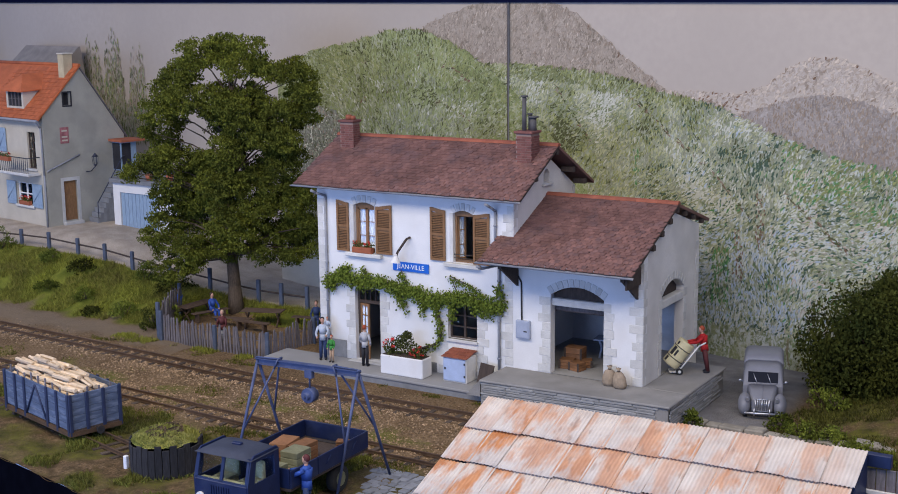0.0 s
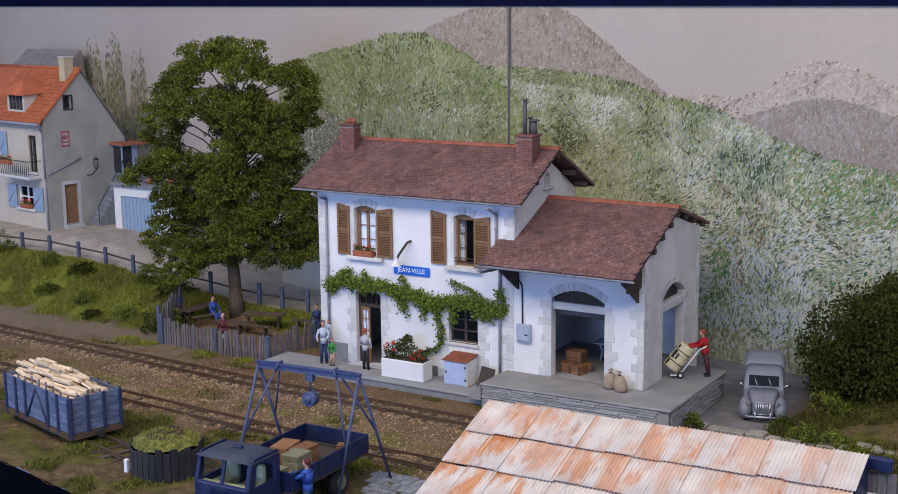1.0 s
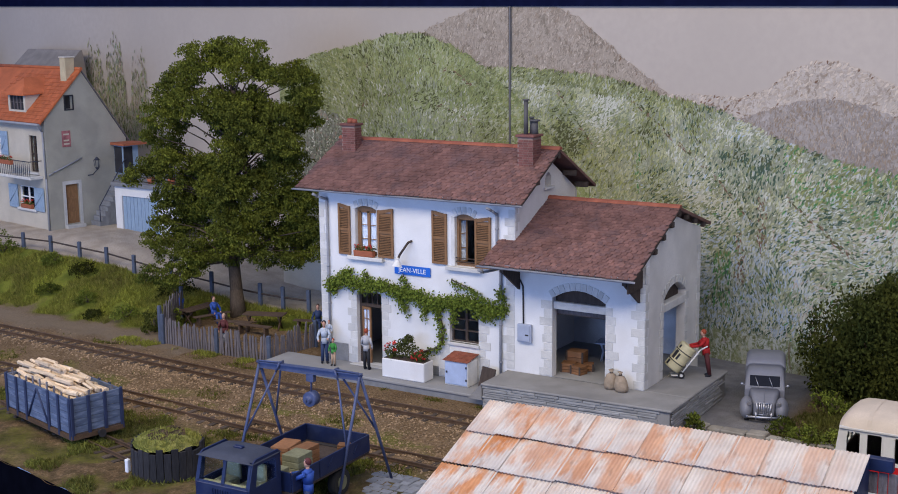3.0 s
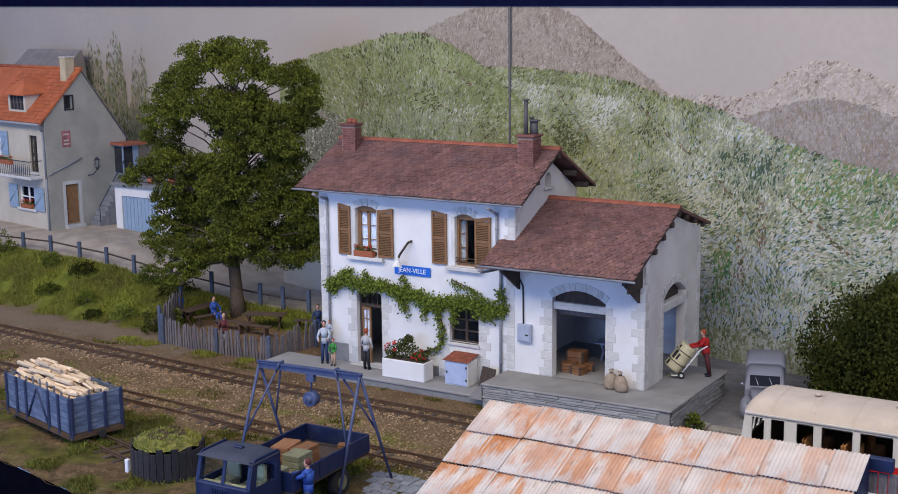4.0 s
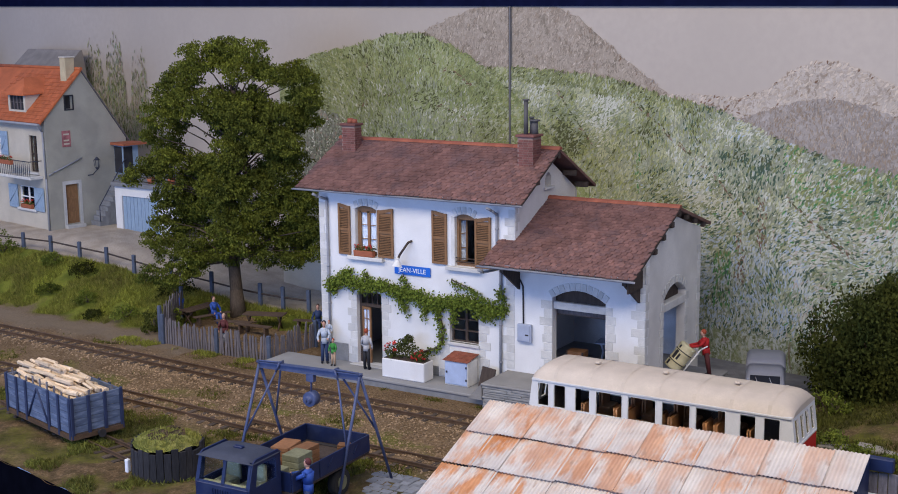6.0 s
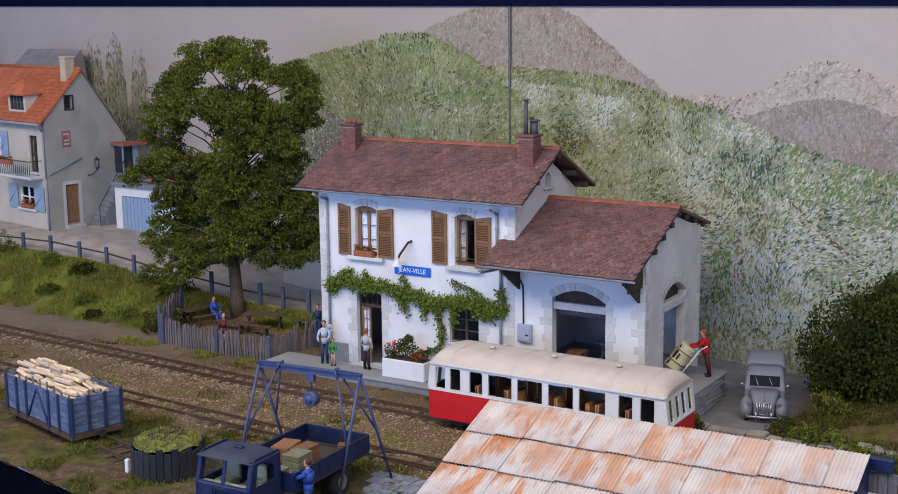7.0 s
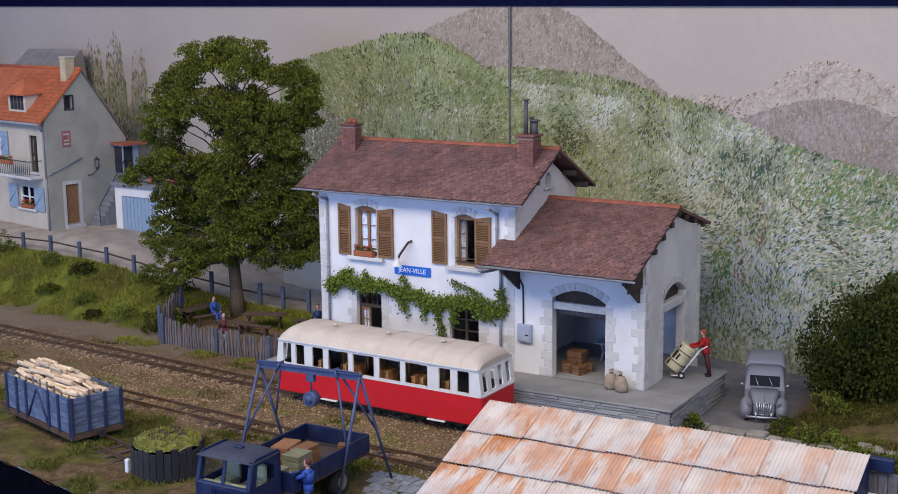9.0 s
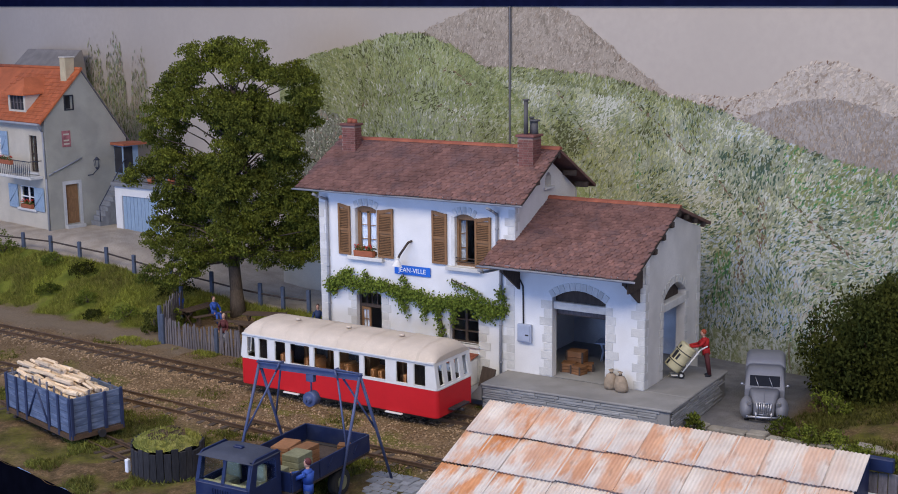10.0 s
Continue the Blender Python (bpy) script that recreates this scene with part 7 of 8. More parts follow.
    part("landing", bm, SLATE, hs)
    bm = B()
    tube(bm, [(0.95, 2.65, 0.3), (0.95, 2.65, 1.2), (0.95, 4.5, 3.75), (1.0, 4.6, 3.8)], 0.03, 6)
    part("stair_rail", bm, IRON, hs)
    bm = B()
    box(bm, 0.005, 4.45, 2.9, 0.9, 5.5, 4.55)
    part("porch_wall", bm, PALE_BLUE, hs)
    bm = B()
    box(bm, 0.9, 4.5, 2.95, 0.92, 5.1, 4.5)
    box(bm, 0.05, 4.43, 2.95, 0.8, 4.45, 4.5)
    part("porch_door", bm, DARK, hs)
    bm = B()
    prism(bm, [(4.2, 4.6), (5.8, 4.6), (5.8, 4.72), (4.2, 4.74)], 0, 1.4, "x")
    part("porch_roof", bm, TERRA, hs)


house()
hx, hy = math.cos(radians(-11)), math.sin(radians(-11))


def at_house(x, y, z):
    return -25.16 + x * hx - y * hy, 7.71 + x * hy + y * hx, 2.23 + z


flower_box(*at_house(-2.4, -0.05, 1.1), 1.1, -11, 9)
flower_box(*at_house(-3.0, -0.95, 3.75), 1.6, -11, 10, "flower box with orange red geraniums on the balcony rail")


def garage():
    g = thing("garage", -22.6, 10.3, 2.1, -3, "small white garage with pale blue plank doors", "garage")
    bm = B()
    pierced(bm, [(0, 0), (5.2, 0), (5.2, 2.6), (0, 2.6)], [[(0.55, 0), (3.6, 0), (3.6, 2.05), (0.55, 2.05)]], 0, 0.25)
    box(bm, 0, 0.25, 0, 0.25, 4, 2.6)
    part("wall", bm, PLASTER, g)
    for k in range(10):
        bm = B()
        rbox(bm, 0.57 + k * 0.3, 0.08, 0.02, 0.85 + k * 0.3, 0.14, 2.03, 0.01)
        part("door_board", bm, PALE_BLUE, g)
    bm = B()
    rbox(bm, -0.12, -0.2, 2.6, 5.3, 4.2, 2.82, 0.02)
    part("roof_slab", bm, SLATE, g)
    for i, (x, y) in enumerate(((2.6, 0.4), (3.8, 0.8))):
        o = thing("flower_pot", -22.6 + x, 10.3 + y - 0.1, 4.92, 0, "small terracotta pot on the garage roof", "flower pot", "flower pots on the garage")
        bm = B()
        rod(bm, (0, 0, 0), (0, 0, 0.35), 0.16, 0.24, 12)
        part("pot", bm, TERRA, o)


garage()


def grey_house():
    """Grey slate-roofed house standing behind the village house."""
    g = thing("rear_house", -40.0, 17.0, 2.0, -11, "grey house with a slate roof behind the village house", "house")
    bm = B()
    box(bm, 0.8, 0, 0, 7.0, 2.0, 8.0)
    part("wall", bm, GREY_PLASTER, g)
    bm = B()
    prism(bm, [(-0.4, 7.9), (2.0, 10.1), (2.1, 10.1), (2.4, 8.0)], 0.6, 7.2, "x")
    part("roof", bm, mat("old_brown_slate", (0.27, 0.235, 0.20), 0.9, 0.15, 1.5, 0.4, 18), g)
    w = thing("end_house", -46.5, 18.5, 2.0, -11, "grey rendered house end at the layout's far corner", "house")
    bm = B()
    box(bm, -4, 0, 0, 1.7, 1.5, 10.4)
    part("wall", bm, GREY_PLASTER, w)
    bm = B()
    rod(bm, (1.62, -0.1, 0), (1.62, -0.1, 10.2), 0.09, seg=8)
    part("downpipe", bm, ZINC, w)


grey_house()

# ---- road fence, garden fence ----
BLUE_POST = mat("blue_grey_post", (0.085, 0.105, 0.15), 0.85, 0.2, 3, 0.4, 16)


def road_fence():
    xs = [-26.6, -24.36, -22.18, -19.97, -17.96, -15.99, -13.4, -10.68, -9.0, -7.57, -6.16, -4.6]
    f = thing("road_fence", 0, 0, 0, 0, "blue-grey timber post and rail fence along the road", "fence")
    for x in xs:
        bm = B()
        rbox(bm, x - 0.1, 4.92, lift(x, 5) - 0.2, x + 0.1, 5.08, lift(x, 5) + (0.95 if x < -12 else 1.15), 0.025)
        part("post", bm, BLUE_POST, f)
    for a, b in zip(xs, xs[1:]):
        bm = B()
        rod(bm, (a, 5.0, lift(a, 5) + 0.62), (b, 5.0, lift(b, 5) + 0.62), 0.045, seg=6)
        part("rail", bm, WOOD_DARK, f)


road_fence()


def picket_fence():
    f = thing("picket_fence", 0, 0, 0, 0, "grey weathered chestnut picket fence round the garden", "fence")
    corners = [(-10.5, 2.6), (-8.85, -0.55), (-5.2, -0.87), (-2.25, -0.86), (-1.75, 1.75)]
    meshes = []
    for k in range(4):
        b = B()
        w, h = rnd.uniform(0.045, 0.06), (1.12, 1.22, 1.3, 1.17)[k]
        prism(b, [(-w, 0), (w, 0), (w * 0.9, h - 0.1), (0.01, h), (-w * 0.9, h - 0.08)], -0.02, 0.02)
        meshes.append(mesh_of("picket", b, WOOD_OLD))
    for (xa, ya), (xb, yb) in zip(corners, corners[1:]):
        L = math.hypot(xb - xa, yb - ya)
        ang = math.degrees(math.atan2(yb - ya, xb - xa))
        solid = xa < -10
        n = int(L / (0.12 if solid else 0.165))
        for i in range(1, n):
            t = i / n
            x, y = xa + (xb - xa) * t, ya + (yb - ya) * t
            piece("picket", rnd.choice(meshes), f, pose(x, y, lift(x, y) - 0.05 + (0.35 if solid else 0), rnd.uniform(-3, 3), rnd.uniform(-5, 5), ang + rnd.uniform(-6, 6)))
        for z in (0.35, 0.75):
            bm = B()
            rod(bm, (xa, ya + 0.04, lift(xa, ya) + z), (xb, yb + 0.04, lift(xb, yb) + z), 0.02, seg=5)
            part("wire_rail", bm, WOOD_OLD, f)
    for x, y, h in ((-10.5, 2.6, 1.6), (-8.95, -0.5, 1.75), (-8.7, -0.6, 1.4), (-5.2, -0.9, 1.15), (-2.25, -0.88, 1.2), (-1.75, 1.75, 1.2)):
        bm = B()
        rbox(bm, x - 0.09, y - 0.07, lift(x, y) - 0.2, x + 0.09, y + 0.07, lift(x, y) + h, 0.02)
        part("post", bm, BLUE_POST, f)


picket_fence()


def picnic_table(x, y, rz, z):
    t = thing("garden_table", x, y, z, rz, "dark brown wooden garden table", "table", "garden tables")
    for k in range(4):
        bm = B()
        rbox(bm, -1.0, -0.36 + k * 0.19, 0.7, 1.0, -0.19 + k * 0.19, 0.75, 0.01)
        part("plank", bm, WOOD_BROWN, t)
    for s in (-0.75, 0.75):
        bm = B()
        rod(bm, (s, -0.3, 0), (s, 0.3, 0.7), 0.045, seg=6)
        rod(bm, (s, 0.3, 0), (s, -0.3, 0.7), 0.045, seg=6)
        part("leg", bm, WOOD_BROWN, t)
    return t


def bench(x, y, rz, z, label="dark brown wooden garden bench", group="garden benches"):
    t = thing("garden_bench", x, y, z, rz, label, "bench", group)
    for k in range(2):
        bm = B()
        rbox(bm, -0.95, -0.17 + k * 0.18, 0.42, 0.95, -0.01 + k * 0.18, 0.47, 0.01)
        part("plank", bm, WOOD_BROWN, t)
    for s in (-0.7, 0.7):
        bm = B()
        rbox(bm, s - 0.05, -0.15, 0, s + 0.05, 0.15, 0.42, 0.01)
        part("leg", bm, WOOD_BROWN, t)
    return t


WOOD_BROWN = mat("brown_garden_wood", (0.10, 0.065, 0.045), 0.85, 0.25, 3, 0.3, 16, stretch=(1, 5, 5))
for x, y, rz in ((-9.4, 2.6, 88), (-5.6, 2.9, 20)):
    picnic_table(x, y, rz, lift(x, y))
for x, y, rz in ((-10.3, 2.2, 88), (-8.4, 2.4, 70), (-5.2, 1.6, 5), (-3.3, 3.6, 15), (-6.7, 2.0, 15)):
    bench(x, y, rz, lift(x, y))


# ---- trees and shrubs ----
OAK_LEAF = mat("oak_leaf", (0.115, 0.125, 0.018), 1.0, 0.3, 0.5, 0.2, 10, spread=0.45, spec=0.02, col2=(0.046, 0.054, 0.012))
BUSH_LEAF = mat("bush_leaf", (0.052, 0.054, 0.011), 1.0, 0.3, 0.5, 0.2, 10, spread=0.45, spec=0.02, col2=(0.022, 0.030, 0.009))
SHRUB_LEAF = mat("yellow_green_leaf", (0.16, 0.185, 0.028), 1.0, 0.3, 1.2, 0.2, 10, spread=0.4, spec=0.02, col2=(0.07, 0.09, 0.02))


def oak():
    tx, ty = -8.2, 4.05
    t = thing("oak_tree", tx, ty, lift(tx, ty), 0, "broad leafy oak tree with a grey trunk in the garden", "tree")
    rg = random.Random(12)
    bm = B()
    pts = [Vector((0, 0, -0.2)), Vector((-0.1, 0.05, 1.2)), Vector((-0.15, 0, 2.6)), Vector((-0.3, 0.1, 4.5)), Vector((-0.2, 0.2, 7.0)), Vector((0.1, 0.2, 10.8))]
    rad = [0.42, 0.31, 0.28, 0.26, 0.2, 0.1]
    for i in range(5):
        rod(bm, pts[i], pts[i + 1], rad[i], rad[i + 1], 12, cap=(i == 0))
    part("trunk", bm, BARK, t, "grey-brown bark trunk")
    # crown lobes in the tree's own space
    ex, ey = math.cos(radians(31.6)), math.sin(radians(31.6))
    lobes = []
    # u: across the widest spread, d: depth, z: height, radius
    for u, z, r in ((-1.5, 12.3, 0.88), (-0.2, 12.5, 0.93), (1.2, 12.5, 0.82), (-1.9, 11.4, 0.93), (-2.7, 10.8, 0.82), (-3.1, 9.8, 0.76), (-1.9, 10.2, 0.76), (0.5, 11.6, 0.58), (1.5, 11.8, 0.58), (2.4, 11.5, 0.58), (3.4, 11.2, 0.76), (3.9, 10.4, 0.64), (3.5, 9.5, 0.76), (2.7, 9.7, 0.58), (1.9, 9.7, 0.64), (-3.4, 8.7, 0.58), (-3.1, 8.0, 0.70), (-0.6, 10.2, 0.88), (0.2, 9.7, 0.99), (-0.4, 9.1, 0.76), (1.1, 10.4, 0.70), (0.8, 8.7, 0.93), (1.9, 8.7, 0.88), (2.8, 8.4, 0.64), (-0.0, 7.9, 0.82), (-1.1, 7.3, 0.64), (-1.9, 7.4, 0.64), (-2.9, 7.5, 0.76), (-3.8, 7.3, 0.58), (-4.5, 7.0, 0.50), (-5.1, 6.8, 0.35), (1.3, 7.5, 0.93), (2.4, 7.2, 0.88), (3.1, 7.4, 0.53), (0.2, 6.7, 0.88), (-0.8, 6.4, 0.82), (-1.9, 6.5, 0.82), (-2.8, 6.5, 0.64), (-3.1, 5.7, 0.70), (-2.2, 5.4, 0.82), (-1.1, 5.3, 0.82), (-0.0, 5.4, 0.82), (1.1, 6.1, 0.88), (2.1, 6.0, 0.88), (3.2, 6.1, 0.70), (3.6, 5.4, 0.64), (2.7, 5.0, 0.88), (1.3, 4.9, 0.88), (-0.0, 4.4, 0.82), (-1.4, 4.4, 0.82), (-2.7, 4.6, 0.82), (-3.5, 4.7, 0.47), (-3.6, 3.9, 0.58), (-4.3, 3.5, 0.44), (-3.0, 3.4, 0.76), (-1.9, 3.3, 0.76), (-0.7, 3.4, 0.76), (0.5, 3.7, 0.76), (1.9, 3.8, 0.82), (3.1, 3.9, 0.82), (3.9, 4.2, 0.58), (2.7, 3.0, 0.70), (3.8, 3.1, 0.53), (1.5, 2.9, 0.53), (-3.5, 2.6, 0.53), (-2.7, 2.2, 0.58), (-1.9, 2.5, 0.53), (-3.1, 1.8, 0.38), (-0.3, 2.7, 0.47), (0.8, 3.0, 0.47)):
        lobes.append((u, rg.uniform(-1.5, 0.9), z, r))
        if rg.random() < 0.55:
            lobes.append((u * 0.85, rg.uniform(0.6, 2.2), z + rg.uniform(-0.3, 0.3), r * 0.9))
    lv = B()
    for u, d, z, r in [(u, d, z, r * 1.16) for u, d, z, r in lobes]:
        cx, cy = u * ex - d * ey, u * ey + d * ex
        b0 = pts[2] + (pts[5] - pts[2]) * max(0.0, min(1.0, (z - 4.0) / 9.0))
        bm = B()
        mid = (b0 + Vector((cx, cy, z))) / 2 + Vector((0, 0, 0.3))
        rod(bm, b0, mid, 0.06, 0.035, 6)
        rod(bm, mid, (cx, cy, z), 0.035, 0.015, 6)
        part("limb", bm, BARK, t)
        for _ in range(int(118 * r * r)):
            q = Vector((rg.gauss(0, 1), rg.gauss(0, 1), rg.gauss(0, 1))).normalized() * r * rg.random() ** 0.33
            q.z *= 0.8
            k = 1 if noise.noise((cx + q.x, cy + q.y, (z + q.z))) > -0.34 else 0
            if k:
                tuft(lv, rg, cx + q.x, cy + q.y, z + q.z, 0.25, 0.25, 0.16, 26, 0.036, 0.08)
    part("crown", lv, OAK_LEAF, t, "dark green leafy crown", kind="stuff")


oak()


def shrub(name, x, y, r, h, n, material, label, seed, lo=0.05, hi=0.1):
    z = lift(x, y)
    s = thing(name, x, y, z, 0, label, "shrub")
    rg = random.Random(seed)
    bm = B()
    for k in range(6):
        a = rg.uniform(0, 6.28)
        rod(bm, (0, 0, -0.1), (r * 0.6 * math.cos(a), r * 0.6 * math.sin(a), h * rg.uniform(0.5, 0.85)), 0.05 * min(1, h), 0.015, 5)
    part("stem", bm, BARK, s)
    bm = B()
    for _ in range(n):
        d = Vector((rg.gauss(0, 1), rg.gauss(0, 1), abs(rg.gauss(0, 1)))).normalized() * rg.uniform(0.45, 1.0) ** 0.5
        wob = 1 + 0.5 * noise.noise((d.x * 1.9 + seed, d.y * 2.2, d.z * 2.2))
        tuft(bm, rg, d.x * r * wob, d.y * r * wob, d.z * h * wob * 0.95 + 0.05, 0.2 * r ** 0.5, 0.2 * r ** 0.5, 0.16 * r ** 0.5, 12, lo, hi)
    part("leaves", bm, material, s, kind="stuff")
    return s


shrub("bush", 21.9, 6.2, 2.5, 4.5, 2000, BUSH_LEAF, "large dark green bush beside the yard", 31, 0.05, 0.1)
shrub("bush", 24.3, 5.2, 2.3, 4.3, 1500, BUSH_LEAF, "large dark green bush beside the yard", 32, 0.05, 0.1)
shrub("bush", 20.3, 6.4, 1.1, 1.9, 260, BUSH_LEAF, "dark green bush at the edge of the yard", 33)
for i, (x, y, r, h) in enumerate(((20.2, 4.2, 0.75, 0.8), (20.9, 3.4, 0.5, 0.5), (19.6, 0.9, 0.55, 0.6), (20.5, 0.3, 0.6, 0.45), (21.6, 0.0, 0.5, 0.4), (16.85, -0.6, 0.32, 0.75), (22.6, -1.0, 0.6, 0.45), (23.6, -1.4, 0.5, 0.4))):
    shrub("shrub", x, y, r, h, 60, SHRUB_LEAF, "low yellow-green shrub at the yard's edge", 40 + i, 0.03, 0.07)
for i, (x, y, r, h) in enumerate(((-10.4, 0.6, 0.6, 1.0), (-10.0, 1.3, 0.6, 0.9), (-13.2, 1.5, 0.7, 0.6), (-12.2, 4.0, 0.9, 1.0), (-14.3, 4.3, 0.7, 0.9), (-16.5, 2.2, 0.6, 0.5), (-18.5, 3.8, 0.7, 0.6), (-21.0, 4.0, 0.6, 0.5), (-25.2, 4.2, 1.0, 1.2), (-15.0, 1.2, 0.5, 0.4), (-19.5, 2.4, 0.6, 0.4))):
    shrub("shrub", x, y, r, h, 70, SHRUB_LEAF if i % 3 else BUSH_LEAF, "green shrub on the grassy road bank", 60 + i, 0.03, 0.075)


# ---- grass ----
GRASS = mat("grass_blade", (0.20, 0.215, 0.03), 1.0, 0.3, 0.5, 0.1, 10, spread=0.45, spec=0.02, col2=(0.115, 0.105, 0.03))


MOSS_GRASS = mat("dull_moss_grass", (0.125, 0.135, 0.025), 1.0, 0.3, 0.5, 0.1, 10, spread=0.45, spec=0.02, col2=(0.065, 0.06, 0.02))


def grass(name, count, where, lo, hi, label, seed, material=GRASS):
    rg = random.Random(seed)
    bm = B()
    k = 0
    while k < count:
        p = where(rg)
        if p is None:
            continue
        k += 1
        x, y = p
        z = lift(x, y) - 0.02
        for _ in range(3):
            h, a, w = rg.uniform(lo, hi), rg.uniform(0, 6.28), rg.uniform(0.012, 0.028)
            c, s = math.cos(a), math.sin(a)
            ox, oy = rg.gauss(0, 0.05), rg.gauss(0, 0.05)
            lx, ly = rg.gauss(0, 0.5) * h, rg.gauss(0, 0.5) * h
            bm.faces.new([bm.verts.new(q) for q in ((x + ox - w * c, y + oy - w * s, z), (x + ox + w * c, y + oy + w * s, z), (x + ox + lx, y + oy + ly, z + h))])
    return solo(name, bm, material, 0, 0, 0, 0, label, "grass", kind="stuff")


def on_bank(rg):
    x, y = rg.uniform(-30, -2), rg.uniform(0.7, 5.0)
    if x > -10 and y < 3.4 + rg.uniform(-0.5, 0.5):
        return None
    return (x, y) if noise.noise((x * 0.7, y * 0.7, 5)) > -0.25 else None


def on_front(rg):
    x, y = rg.uniform(-11, 9), rg.uniform(-17, -8.8)
    if y < front_edge(x) + 0.1:
        return None
    return (x, y) if noise.noise((x * 0.55, y * 0.55, 9)) > 0.10 else None


def on_right(rg):
    x, y = rg.uniform(19.6, 27), rg.uniform(-3, 8)
    return (x, y) if noise.noise((x * 0.6, y * 0.6, 2)) > -0.15 else None


def on_verge(rg):
    x = rg.uniform(-11, -1)
    y = -1.1 + rg.gauss(0, 0.22)
    return (x, y) if noise.noise((x * 0.8, 0, 2)) > 0.0 else None


def on_mid(rg):
    k = rg.random()
    x, y = rg.uniform(-14, 14), (rg.gauss(-9.1, 0.35) if k < 0.4 else rg.gauss(-6.0, 0.6) if k < 0.8 else rg.gauss(-1.9, 0.12))
    return (x, y) if noise.noise((x * 0.5, y * 0.5, 14)) > 0.15 else None


grass("bank_grass", 15000, on_bank, 0.08, 0.26, "green grass tufts on the road bank", 1)
grass("front_grass", 10000, on_front, 0.06, 0.2, "dull olive grass tufts along the front edge", 2, MOSS_GRASS)
grass("yard_grass", 6000, on_right, 0.06, 0.22, "olive green grass beside the station yard", 3, MOSS_GRASS)
grass("verge_grass", 1500, on_verge, 0.06, 0.18, "dry grass tufts along the garden fence", 4)
grass("track_grass", 2600, on_mid, 0.05, 0.13, "sparse grass tufts between the tracks", 5)


def garden_wall():
    """Pale stone wall with a dark gate behind the garden."""
    g = thing("garden_wall", -9.5, 9.2, 0.2, 0, "pale stone wall with a dark wooden gate behind the road", "wall")
    for a, b in ((0, 6.2), (7.4, 10.5)):
        bm = B()
        rbox(bm, a, 0, -0.4, b, 0.35, 1.9, 0.04)
        part("wall_section", bm, CREAM_PLASTER, g)
        bm = B()
        rbox(bm, a - 0.05, -0.06, 1.9, b + 0.05, 0.41, 2.05, 0.03)
        part("coping", bm, STONE, g)
    for k in range(5):
        bm = B()
        rbox(bm, 6.25 + k * 0.225, 0.12, 0.0, 6.46 + k * 0.225, 0.18, 2.0, 0.01)
        part("gate_board", bm, WOOD_DARK, g)


garden_wall()


# ---- small things on the platforms ----
FLAT_GREY = mat("grey_meter_paint", (0.36, 0.40, 0.50), 0.6, 0.08, 3, 0.1, 20)
PALE_BOX = mat("pale_blue_door", (0.40, 0.48, 0.66), 0.6, 0.08, 3, 0.1, 20)
SACK = mat("jute_sack", (0.36, 0.28, 0.20), 0.95, 0.2, 6, 0.7, 40)
CREAM_DRUM = mat("cream_drum", (0.66, 0.58, 0.34), 0.55, 0.08, 3, 0.1, 20)


def planter():
    p = thing("planter", 4.85, -0.85, 0.0, 0.5, "white concrete planter box with red flowering bushes", "planter")
    bm = B()
    L, d, h = 1.0, 0.36, 0.78
    box(bm, -L, -d, 0, L, d, h)
    soften(bm, 0.03)
    part("trough", bm, PLASTER, p)
    bm = B()
    rbox(bm, -L + 0.06, -d + 0.06, h - 0.02, L - 0.06, d - 0.06, h + 0.02, 0.01)
    part("soil", bm, WOOD_DARK, p)
    rg = random.Random(8)
    bm = B()
    for u, z, r in ((-0.7, 1.05, 0.3), (-0.35, 1.25, 0.32), (0.0, 1.4, 0.34), (-0.1, 1.1, 0.35), (0.35, 1.05, 0.3), (0.7, 0.95, 0.26), (0.15, 1.65, 0.18), (-0.55, 0.9, 0.3), (0.55, 0.85, 0.3)):
        tuft(bm, rg, u, rg.uniform(-0.1, 0.1), z, r, 0.3, r, 170, 0.03, 0.07)
    part("foliage", bm, GREEN, p, kind="stuff")
    bm = B()
    for u, z in ((-0.85, 1.25), (-0.75, 1.0), (-0.6, 1.35), (-0.45, 1.15), (-0.95, 1.05), (-0.7, 1.4), (0.5, 1.1), (0.7, 1.2), (0.85, 0.95), (0.6, 0.9), (0.78, 1.05), (0.4, 0.95), (-0.5, 1.45)):
        tuft(bm, rg, u, rg.uniform(-0.3, 0.0), z, 0.09, 0.09, 0.08, 16, 0.025, 0.055)
    part("blossoms", bm, FLOWER_RED, p, kind="stuff")


planter()


